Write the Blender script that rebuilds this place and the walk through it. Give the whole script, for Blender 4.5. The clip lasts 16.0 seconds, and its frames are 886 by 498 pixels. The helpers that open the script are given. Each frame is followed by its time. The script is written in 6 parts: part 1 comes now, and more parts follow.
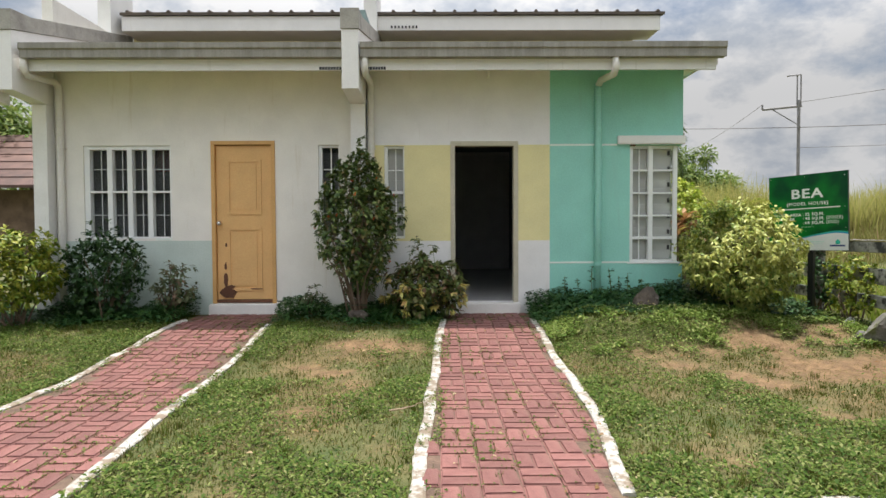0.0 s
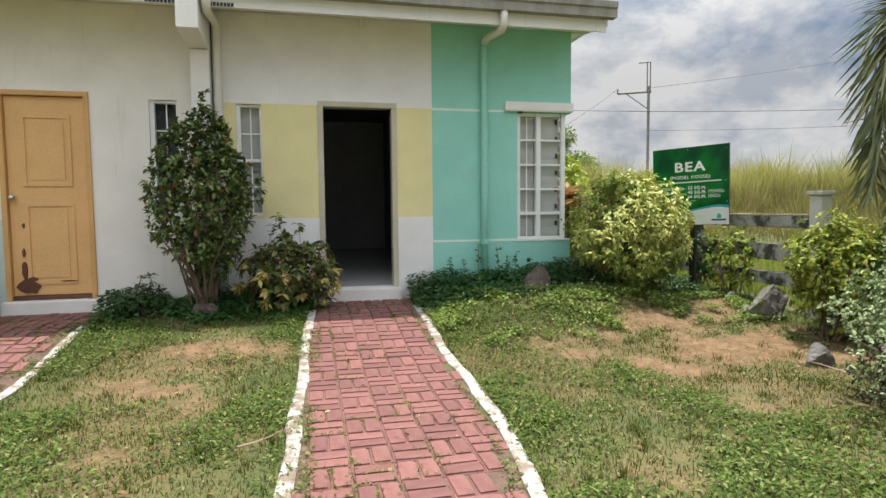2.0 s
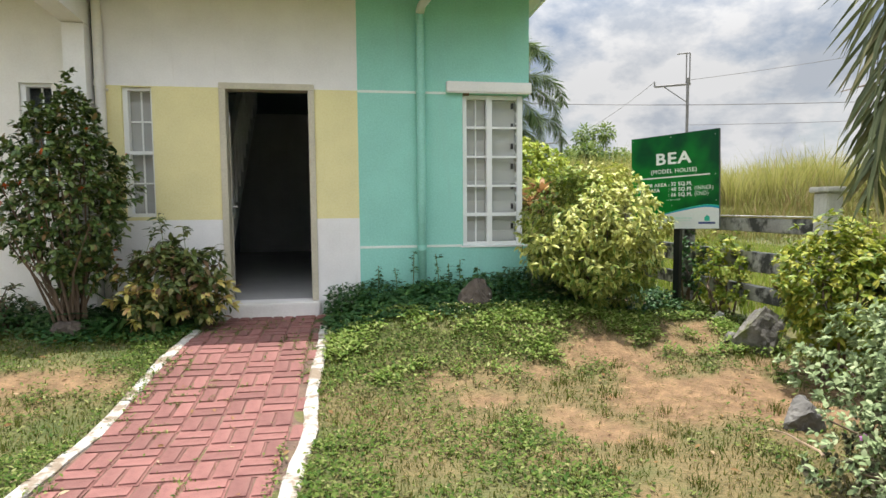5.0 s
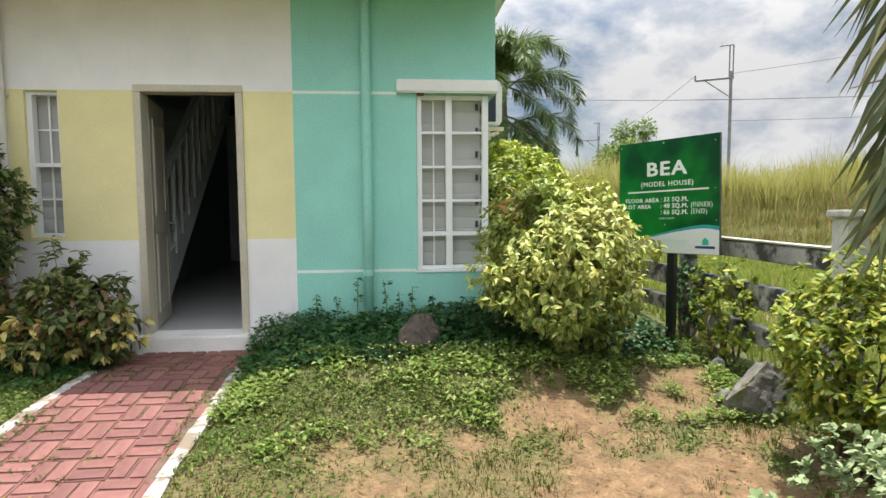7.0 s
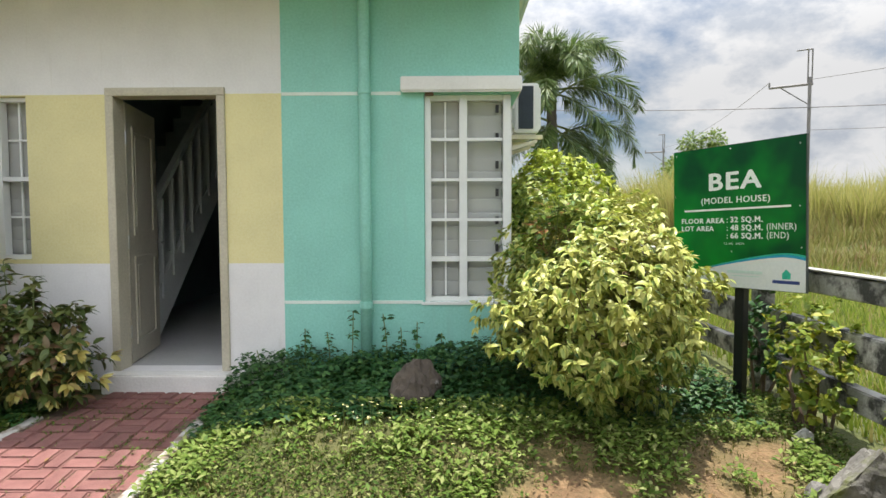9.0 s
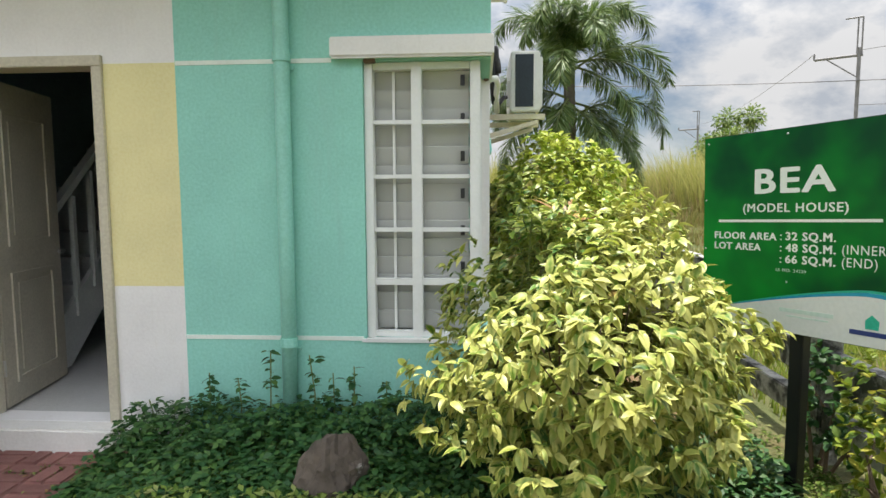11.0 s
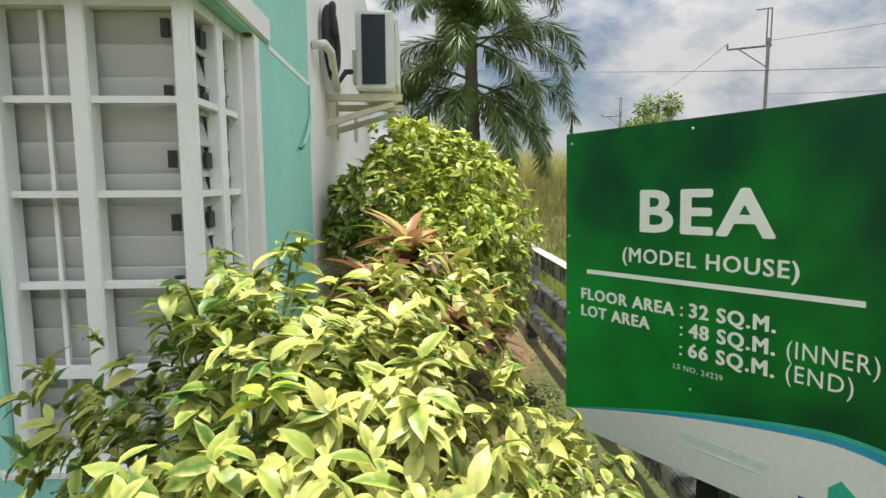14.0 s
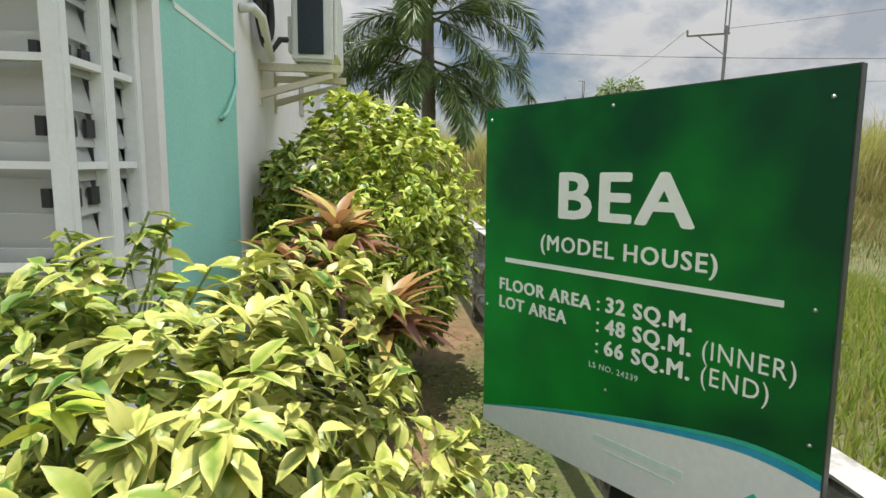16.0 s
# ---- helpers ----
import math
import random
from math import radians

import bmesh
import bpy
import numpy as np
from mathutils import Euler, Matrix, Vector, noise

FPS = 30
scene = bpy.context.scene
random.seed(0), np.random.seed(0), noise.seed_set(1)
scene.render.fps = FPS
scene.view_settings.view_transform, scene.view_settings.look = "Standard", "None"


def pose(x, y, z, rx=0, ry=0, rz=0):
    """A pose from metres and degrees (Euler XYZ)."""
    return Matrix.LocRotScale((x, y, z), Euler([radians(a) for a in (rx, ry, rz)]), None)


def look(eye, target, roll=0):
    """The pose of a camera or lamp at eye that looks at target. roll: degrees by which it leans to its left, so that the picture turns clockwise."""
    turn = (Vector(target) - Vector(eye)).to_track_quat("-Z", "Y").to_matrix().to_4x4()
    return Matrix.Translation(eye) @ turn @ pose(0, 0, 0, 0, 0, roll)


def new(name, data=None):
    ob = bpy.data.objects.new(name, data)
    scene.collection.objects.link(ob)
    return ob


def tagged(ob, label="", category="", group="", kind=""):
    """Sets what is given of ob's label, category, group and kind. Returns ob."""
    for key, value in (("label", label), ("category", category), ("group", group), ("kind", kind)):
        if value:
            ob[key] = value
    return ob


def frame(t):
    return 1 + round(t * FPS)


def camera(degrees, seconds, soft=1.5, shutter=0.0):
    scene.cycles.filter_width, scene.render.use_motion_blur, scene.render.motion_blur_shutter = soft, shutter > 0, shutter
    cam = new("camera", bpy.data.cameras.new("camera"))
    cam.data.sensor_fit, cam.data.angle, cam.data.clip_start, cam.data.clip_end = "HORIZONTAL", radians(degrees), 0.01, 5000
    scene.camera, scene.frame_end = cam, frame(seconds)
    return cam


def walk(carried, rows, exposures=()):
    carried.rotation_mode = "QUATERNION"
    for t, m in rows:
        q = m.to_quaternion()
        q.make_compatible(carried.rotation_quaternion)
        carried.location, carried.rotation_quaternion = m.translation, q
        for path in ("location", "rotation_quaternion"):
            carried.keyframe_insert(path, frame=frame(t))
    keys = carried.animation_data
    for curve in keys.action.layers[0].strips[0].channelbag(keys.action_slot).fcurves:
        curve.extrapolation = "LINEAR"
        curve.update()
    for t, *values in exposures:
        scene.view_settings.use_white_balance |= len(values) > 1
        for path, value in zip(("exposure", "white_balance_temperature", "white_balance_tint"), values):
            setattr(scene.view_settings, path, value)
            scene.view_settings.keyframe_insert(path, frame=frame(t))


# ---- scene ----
cam = camera(74.8, 16.0)
METRES, EYE, TILT, LEAN, TURN = 7.65, 1.27, 0.0, 0.0, -0.4
ROWS = [
    (0.0, 0.0, 0.0, 0.0, -0.01, -1.76, 0.26),
    (0.5, 0.0006, 0.0392, -0.0046, -1.73, -2.5, 0.07),
    (1.0, 0.0049, 0.0733, -0.0039, -4.19, -3.22, -0.42),
    (1.5, 0.0001, 0.0987, -0.0048, -8.01, -3.46, -0.16),
    (2.0, 0.0039, 0.1209, -0.0044, -12.61, -3.99, 0.51),
    (2.5, 0.0336, 0.1368, -0.005, -15.14, -4.58, 0.48),
    (3.0, 0.0652, 0.1502, -0.0026, -15.19, -4.75, 0.32),
    (5.5, 0.2047, 0.2613, -0.0029, -7.63, -4.03, 0.63),
    (6.0, 0.233, 0.2933, 0.0126, -7.66, -4.01, 0.9),
    (6.5, 0.2728, 0.3123, 0.0169, -5.41, -4.42, 0.47),
    (7.0, 0.2965, 0.328, 0.0207, -4.62, -4.38, 0.39),
    (7.5, 0.3081, 0.3558, 0.0212, -6.12, -4.04, 0.21),
    (8.0, 0.3205, 0.3789, 0.0222, -5.93, -3.39, 0.61),
    (8.5, 0.3358, 0.4061, 0.0232, -1.38, -2.92, 0.19),
    (11.0, 0.4069, 0.5801, 0.0486, 4.05, -5.04, 0.26),
    (11.5, 0.4222, 0.6257, 0.052, 2.38, -5.85, 0.17),
    (12.0, 0.4431, 0.6557, 0.0584, 0.41, -6.4, 0.11),
    (12.5, 0.4716, 0.6815, 0.0609, -0.16, -6.64, 0.11),
    (13.0, 0.4802, 0.7047, 0.0637, -0.68, -6.85, 0.54),
    (13.5, 0.4803, 0.7299, 0.0688, -1.47, -6.75, 0.65),
    (14.0, 0.4955, 0.7517, 0.0688, -2.57, -6.62, 0.27),
    (14.5, 0.5109, 0.7623, 0.0701, -3.11, -7.17, 0.25),
    (15.0, 0.5114, 0.7675, 0.0702, -1.75, -7.71, 0.19),
    (15.5, 0.5135, 0.7708, 0.0692, -3.11, -8.17, -0.43),
    (16.0, 0.5175, 0.7711, 0.0684, -6.11, -8.6, -1.01),
]
walk(cam, [(t, pose(0, 0, EYE, TILT, LEAN, TURN) @ pose(METRES * x, METRES * y, METRES * z, 90 + pitch, roll, yaw)) for t, x, y, z, yaw, pitch, roll in ROWS],
     exposures=((0.0, 0.34), (2.0, 0.44), (5.5, 0.66), (8.5, 0.69), (12.5, 0.59), (14.5, 0.44), (16.0, 0.37)))

# ---- world, sun and exposure ----
SUN_DIR = Vector((0.0, 0.115, 1.0)).normalized()
world = bpy.data.worlds.new("sky")
scene.world = world
world.use_nodes = True
wn, wl = world.node_tree.nodes, world.node_tree.links
wn.clear()
w_out, w_bg = wn.new("ShaderNodeOutputWorld"), wn.new("ShaderNodeBackground")
w_sky = wn.new("ShaderNodeTexSky")
w_sky.sky_type, w_sky.sun_disc = "NISHITA", False
w_sky.sun_elevation, w_sky.sun_rotation = math.asin(SUN_DIR.z), math.atan2(SUN_DIR.x, SUN_DIR.y)
w_sky.air_density, w_sky.dust_density, w_sky.ozone_density = 1.0, 0.2, 1.5
w_co, w_map = wn.new("ShaderNodeTexCoord"), wn.new("ShaderNodeMapping")
w_map.inputs["Scale"].default_value = (1.0, 1.0, 1.7)
w_map.inputs["Location"].default_value = (0.35, 0.1, 0.4)
w_n1, w_n2 = wn.new("ShaderNodeTexNoise"), wn.new("ShaderNodeTexNoise")
w_n1.inputs["Scale"].default_value, w_n1.inputs["Detail"].default_value = 2.3, 9
w_n1.inputs["Roughness"].default_value, w_n1.inputs["Distortion"].default_value = 0.6, 0.1
w_n2.inputs["Scale"].default_value, w_n2.inputs["Detail"].default_value = 6.8, 9
w_n2.inputs["Roughness"].default_value = 0.6
w_r1, w_r2 = wn.new("ShaderNodeValToRGB"), wn.new("ShaderNodeValToRGB")
w_r1.color_ramp.elements[0].position, w_r1.color_ramp.elements[1].position = 0.38, 0.51
w_r2.color_ramp.elements[0].position, w_r2.color_ramp.elements[1].position = 0.38, 0.54
w_r2.color_ramp.elements[0].color, w_r2.color_ramp.elements[1].color = (6.3, 6.8, 7.6, 1), (10.1, 10.1, 10.2, 1)
w_mix = wn.new("ShaderNodeMix")
w_mix.data_type = "RGBA"
wl.new(w_co.outputs["Generated"], w_map.inputs["Vector"])
wl.new(w_map.outputs["Vector"], w_n1.inputs["Vector"])
wl.new(w_map.outputs["Vector"], w_n2.inputs["Vector"])
wl.new(w_n1.outputs["Fac"], w_r1.inputs["Fac"])
wl.new(w_n2.outputs["Fac"], w_r2.inputs["Fac"])
wl.new(w_r1.outputs["Color"], w_mix.inputs["Factor"])
wl.new(w_sky.outputs["Color"], w_mix.inputs["A"])
wl.new(w_r2.outputs["Color"], w_mix.inputs["B"])
w_sep, w_lift = wn.new("ShaderNodeSeparateXYZ"), wn.new("ShaderNodeMapRange")
w_lift.interpolation_type = "SMOOTHSTEP"
for key, v in (("From Min", 0.18), ("From Max", 0.75), ("To Min", 0.57), ("To Max", 2.15)):
    w_lift.inputs[key].default_value = v
w_gain = wn.new("ShaderNodeVectorMath")
w_gain.operation = "SCALE"
wl.new(w_co.outputs["Generated"], w_sep.inputs[0])
wl.new(w_sep.outputs["Z"], w_lift.inputs["Value"])
wl.new(w_mix.outputs["Result"], w_gain.inputs[0])
wl.new(w_lift.outputs["Result"], w_gain.inputs["Scale"])
wl.new(w_gain.outputs["Vector"], w_bg.inputs["Color"])
wl.new(w_bg.outputs["Background"], w_out.inputs["Surface"])
w_bg.inputs["Strength"].default_value = 0.084
sun = new("sun", bpy.data.lights.new("sun", "SUN"))
sun.data.energy, sun.data.angle, sun.data.color = 4.6, radians(0.6), (1.0, 0.965, 0.91)
sun.matrix_world = look(SUN_DIR * 30, (0, 0, 0))


# ---- materials ----
def graph(name):
    m = bpy.data.materials.new(name)
    m.use_nodes = True
    nt = m.node_tree
    return m, nt.nodes, nt.links, nt.nodes["Principled BSDF"]


def rgba(c):
    return (*c, 1.0)


def noise_tex(n, l, co, scale, detail=4.0, rough=0.55):
    t = n.new("ShaderNodeTexNoise")
    t.inputs["Scale"].default_value, t.inputs["Detail"].default_value, t.inputs["Roughness"].default_value = scale, detail, rough
    l.new(co, t.inputs["Vector"])
    return t.outputs["Fac"]


def ramp(n, l, fac, a, b, ca, cb):
    r = n.new("ShaderNodeValToRGB")
    r.color_ramp.elements[0].position, r.color_ramp.elements[1].position = a, b
    r.color_ramp.elements[0].color, r.color_ramp.elements[1].color = ca, cb
    l.new(fac, r.inputs["Fac"])
    return r.outputs["Color"]


def blend(n, l, fac, a, b, mode="MIX"):
    m = n.new("ShaderNodeMix")
    m.data_type, m.blend_type = "RGBA", mode
    for key, v in (("Factor", fac), ("A", a), ("B", b)):
        if hasattr(v, "is_linked"):
            l.new(v, m.inputs[key])
        else:
            m.inputs[key].default_value = v if key == "Factor" else rgba(v[:3])
    return m.outputs["Result"]


def surface(name, col, rough=0.6, metal=0.0, var=0.12, scale=3.0, fine=60.0, bump=0.15, stain=None, stain_amt=(0.55, 0.75), stain_scale=1.6,
            per_object=0.0, streak=False, spec=0.5):
    """Paint, stone, metal: two scales of tone, an optional stain of its own shape, and fine relief."""
    m, n, l, b = graph(name)
    co = n.new("ShaderNodeTexCoord").outputs["Object"]
    lo, hi = [c * (1 - var) for c in col], [min(1, c * (1 + var)) for c in col]
    c = ramp(n, l, noise_tex(n, l, co, scale), 0.3, 0.7, rgba(lo), rgba(hi))
    f = noise_tex(n, l, co, fine, 3)
    c = blend(n, l, 0.35, c, ramp(n, l, f, 0.3, 0.7, (0.35, 0.35, 0.35, 1), (0.65, 0.65, 0.65, 1)), "OVERLAY")
    if stain:
        sco = co
        if streak:
            mp = n.new("ShaderNodeMapping")
            mp.inputs["Scale"].default_value = (6, 6, 0.5)
            l.new(co, mp.inputs["Vector"])
            sco = mp.outputs["Vector"]
        s = ramp(n, l, noise_tex(n, l, sco, stain_scale, 6, 0.65), stain_amt[0], stain_amt[1], (0, 0, 0, 1), (1, 1, 1, 1))
        c = blend(n, l, s, c, stain)
    if per_object:
        oi = n.new("ShaderNodeObjectInfo").outputs["Random"]
        g = ramp(n, l, oi, 0.0, 1.0, rgba([1 - per_object] * 3), rgba([1 + per_object * 0.5] * 3))
        c = blend(n, l, 1.0, c, g, "MULTIPLY")
    l.new(c, b.inputs["Base Color"])
    b.inputs["Roughness"].default_value, b.inputs["Metallic"].default_value = rough, metal
    b.inputs["Specular IOR Level"].default_value = spec
    if bump:
        bp = n.new("ShaderNodeBump")
        bp.inputs["Strength"].default_value, bp.inputs["Distance"].default_value = bump, 0.01
        l.new(f, bp.inputs["Height"])
        l.new(bp.outputs["Normal"], b.inputs["Normal"])
    return m


def foliage(name, cols, rough=0.45, edge=None, edge_amt=0.5, trans=0.3, gloss=0.35):
    """Leaves: each takes its own tone; edge is the pale colour of a variegated leaf."""
    m, n, l, b = graph(name)
    isl, obj = n.new("ShaderNodeNewGeometry").outputs["Random Per Island"], n.new("ShaderNodeObjectInfo").outputs["Random"]
    add, frac = n.new("ShaderNodeMath"), n.new("ShaderNodeMath")
    add.operation, frac.operation = "ADD", "FRACT"
    l.new(isl, add.inputs[0]), l.new(obj, add.inputs[1]), l.new(add.outputs[0], frac.inputs[0])
    r = n.new("ShaderNodeValToRGB")
    while len(r.color_ramp.elements) < len(cols):
        r.color_ramp.elements.new(0.5)
    for i, (p, c) in enumerate(cols):
        r.color_ramp.elements[i].position, r.color_ramp.elements[i].color = p, rgba(c)
    l.new(frac.outputs[0], r.inputs["Fac"])
    c = r.outputs["Color"]
    if edge:
        uv = n.new("ShaderNodeUVMap")
        sep = n.new("ShaderNodeSeparateXYZ")
        l.new(uv.outputs["UV"], sep.inputs[0])
        ab = n.new("ShaderNodeMath")
        ab.operation = "ABSOLUTE"
        sub = n.new("ShaderNodeMath")
        sub.operation = "SUBTRACT"
        sub.inputs[1].default_value = 0.5
        l.new(sep.outputs["Y"], sub.inputs[0]), l.new(sub.outputs[0], ab.inputs[0])
        co = n.new("ShaderNodeTexCoord").outputs["Object"]
        nz = noise_tex(n, l, co, 45, 3)
        s1, s2 = n.new("ShaderNodeMath"), n.new("ShaderNodeMath")
        s1.operation = s2.operation = "ADD"
        l.new(ab.outputs[0], s1.inputs[0]), l.new(nz, s1.inputs[1])
        w = n.new("ShaderNodeMath")
        w.operation = "MULTIPLY_ADD"
        w.inputs[1].default_value, w.inputs[2].default_value = 0.75, -0.375
        mul = n.new("ShaderNodeMath")
        mul.operation = "MULTIPLY"
        mul.inputs[1].default_value = 7.3
        fr2 = n.new("ShaderNodeMath")
        fr2.operation = "FRACT"
        l.new(frac.outputs[0], mul.inputs[0]), l.new(mul.outputs[0], fr2.inputs[0]), l.new(fr2.outputs[0], w.inputs[0])
        l.new(s1.outputs[0], s2.inputs[0]), l.new(w.outputs[0], s2.inputs[1])
        f = ramp(n, l, s2.outputs[0], 1.0 - edge_amt - 0.3, 1.0 - edge_amt + 0.3, (0, 0, 0, 1), (1, 1, 1, 1))
        c = blend(n, l, f, c, edge)
    l.new(c, b.inputs["Base Color"])
    b.inputs["Roughness"].default_value, b.inputs["Specular IOR Level"].default_value = rough, gloss
    t = n.new("ShaderNodeBsdfTranslucent")
    l.new(c, t.inputs["Color"])
    mx = n.new("ShaderNodeMixShader")
    mx.inputs["Fac"].default_value = trans
    l.new(b.outputs[0], mx.inputs[1]), l.new(t.outputs[0], mx.inputs[2])
    l.new(mx.outputs[0], n["Material Output"].inputs["Surface"])
    return m


def ground_material():
    m, n, l, b = graph("lawn_soil")
    co = n.new("ShaderNodeTexCoord").outputs["Object"]
    at = n.new("ShaderNodeAttribute")
    at.attribute_name = "bare"
    n1, n2 = noise_tex(n, l, co, 2.2, 8), noise_tex(n, l, co, 55, 5)
    turf = ramp(n, l, n1, 0.3, 0.7, (0.055, 0.08, 0.018, 1), (0.125, 0.112, 0.04, 1))
    dry = ramp(n, l, noise_tex(n, l, co, 9, 6), 0.4, 0.7, (0.155, 0.09, 0.045, 1), (0.27, 0.165, 0.083, 1))
    fac = n.new("ShaderNodeMath")
    fac.operation = "MULTIPLY_ADD"
    fac.inputs[1].default_value, fac.inputs[2].default_value = 0.7, -0.35
    l.new(n2, fac.inputs[0])
    s = n.new("ShaderNodeMath")
    s.operation, s.use_clamp = "ADD", True
    l.new(at.outputs["Fac"], s.inputs[0]), l.new(fac.outputs[0], s.inputs[1])
    c = blend(n, l, s.outputs[0], turf, dry)
    c = blend(n, l, 0.5, c, ramp(n, l, n2, 0.3, 0.7, (0.3, 0.3, 0.3, 1), (0.7, 0.7, 0.7, 1)), "OVERLAY")
    l.new(c, b.inputs["Base Color"])
    b.inputs["Roughness"].default_value = 0.95
    bp = n.new("ShaderNodeBump")
    bp.inputs["Strength"].default_value, bp.inputs["Distance"].default_value = 0.5, 0.02
    l.new(n2, bp.inputs["Height"]), l.new(bp.outputs["Normal"], b.inputs["Normal"])
    return m


def clear_glass(name, tint=(1, 1, 1), rough=0.02, alpha=0.25):
    m, n, l, b = graph(name)
    t = n.new("ShaderNodeBsdfTransparent")
    t.inputs["Color"].default_value = rgba(tint)
    b.inputs["Base Color"].default_value, b.inputs["Roughness"].default_value = rgba([c * 0.9 for c in tint]), rough
    mx = n.new("ShaderNodeMixShader")
    mx.inputs["Fac"].default_value = alpha
    l.new(t.outputs[0], mx.inputs[1]), l.new(b.outputs[0], mx.inputs[2])
    l.new(mx.outputs[0], n["Material Output"].inputs["Surface"])
    return m


def sign_green():
    m, n, l, b = graph("sign_print_green")
    co = n.new("ShaderNodeTexCoord").outputs["Object"]
    mp = n.new("ShaderNodeMapping")
    mp.inputs["Rotation"].default_value = (0, radians(-35), 0)
    l.new(co, mp.inputs["Vector"])
    # the green gets steadily darker towards the upper right, with soft noise over it
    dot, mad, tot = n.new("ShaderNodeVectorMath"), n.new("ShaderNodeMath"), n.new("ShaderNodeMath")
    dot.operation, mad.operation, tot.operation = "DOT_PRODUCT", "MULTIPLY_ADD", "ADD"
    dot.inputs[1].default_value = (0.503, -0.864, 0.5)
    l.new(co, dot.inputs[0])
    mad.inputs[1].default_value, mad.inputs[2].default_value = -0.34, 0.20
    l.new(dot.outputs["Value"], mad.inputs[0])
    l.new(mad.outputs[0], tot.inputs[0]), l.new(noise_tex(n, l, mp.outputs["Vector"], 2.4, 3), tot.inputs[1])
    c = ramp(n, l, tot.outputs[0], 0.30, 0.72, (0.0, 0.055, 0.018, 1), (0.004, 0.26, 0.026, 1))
    l.new(c, b.inputs["Base Color"])
    b.inputs["Roughness"].default_value, b.inputs["Specular IOR Level"].default_value = 0.4, 0.25
    return m


M_WHITE = surface("wall_paint_white", (0.79, 0.775, 0.76), 0.75, var=0.05, stain=(0.62, 0.59, 0.52), stain_amt=(0.6, 0.85), streak=True, bump=0.12)
M_CREAM = surface("wall_paint_cream", (0.79, 0.76, 0.70), 0.75, var=0.05, stain=(0.62, 0.56, 0.44), stain_amt=(0.58, 0.85), streak=True, bump=0.12)
M_YELLOW = surface("wall_paint_yellow", (0.76, 0.69, 0.36), 0.75, var=0.05, stain=(0.66, 0.60, 0.34), stain_amt=(0.6, 0.85), bump=0.12)
M_MINT = surface("wall_paint_mint", (0.285, 0.62, 0.525), 0.7, var=0.05, stain=(0.29, 0.565, 0.485), stain_amt=(0.55, 0.85), streak=True, bump=0.14)
M_BLUE = surface("wall_paint_pale_blue", (0.52, 0.60, 0.55), 0.75, var=0.06, stain=(0.42, 0.46, 0.40), stain_amt=(0.6, 0.85), bump=0.12)
M_LINE = surface("white_line_paint", (0.74, 0.80, 0.74), 0.7, var=0.08)
M_TRIM = surface("white_trim_paint", (0.80, 0.785, 0.76), 0.5, var=0.05, stain=(0.55, 0.53, 0.47), stain_amt=(0.62, 0.85), streak=True, bump=0.08)
M_GUTTER = surface("weathered_grey_gutter", (0.25, 0.235, 0.20), 0.6, var=0.2, stain=(0.36, 0.34, 0.30), streak=True, stain_amt=(0.45, 0.75))
M_CONC = surface("stained_plaster_cap", (0.40, 0.38, 0.34), 0.85, var=0.2, stain=(0.13, 0.12, 0.11), stain_amt=(0.5, 0.75), bump=0.4)
M_ROOF = surface("brown_roof_sheet", (0.10, 0.075, 0.055), 0.55, var=0.25, stain=(0.06, 0.05, 0.045))
M_TILEROOF = surface("red_brown_roof_tile", (0.13, 0.07, 0.055), 0.7, var=0.3, stain=(0.10, 0.06, 0.05), per_object=0.3)
M_FRAME = surface("beige_door_frame_paint", (0.52, 0.48, 0.37), 0.5, var=0.08, stain=(0.35, 0.31, 0.23), stain_amt=(0.62, 0.8))
M_LEAF = surface("beige_door_paint", (0.50, 0.46, 0.37), 0.45, var=0.08)
M_ORANGE = surface("tan_orange_door_paint", (0.70, 0.42, 0.17), 0.55, var=0.07, stain=(0.55, 0.32, 0.13), stain_amt=(0.6, 0.8), stain_scale=4)
M_ORANGE_D = surface("tan_orange_frame_paint", (0.62, 0.36, 0.13), 0.55, var=0.08)
M_ROT = surface("rotten_wood", (0.13, 0.055, 0.03), 0.9, var=0.4, bump=0.5)
M_STEEL = surface("brushed_steel", (0.55, 0.55, 0.55), 0.3, 1.0, var=0.05)
M_PIPE_MINT = surface("mint_painted_pipe", (0.285, 0.61, 0.515), 0.45, var=0.06, stain=(0.36, 0.62, 0.52), stain_amt=(0.6, 0.8))
M_PIPE_WHITE = surface("white_painted_pipe", (0.72, 0.69, 0.63), 0.5, var=0.06)
M_WIN = surface("white_window_steel", (0.80, 0.81, 0.79), 0.45, var=0.04, stain=(0.6, 0.58, 0.52), stain_amt=(0.65, 0.85))
M_GRILLE = surface("dull_steel_grille", (0.48, 0.49, 0.49), 0.6, var=0.1)
M_SLAT = clear_glass("frosted_louvre_glass", (0.88, 0.89, 0.86), 0.12, 0.46)
M_GLASS = clear_glass("clear_window_glass", (0.70, 0.73, 0.73), 0.03, 0.05)
M_CURTAIN = surface("white_curtain_cloth", (0.74, 0.73, 0.70), 0.9, var=0.07, scale=7)
M_CURTAIN_RED = surface("pink_curtain_cloth", (0.60, 0.30, 0.28), 0.9, var=0.1)
M_BLACK = surface("black_plastic", (0.02, 0.02, 0.022), 0.45, var=0.2)
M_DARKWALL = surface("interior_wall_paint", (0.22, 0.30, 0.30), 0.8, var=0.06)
M_TILE = surface("interior_floor_tile", (0.62, 0.62, 0.60), 0.25, var=0.05)
M_STAIR = surface("stair_white_paint", (0.60, 0.62, 0.60), 0.5, var=0.05)
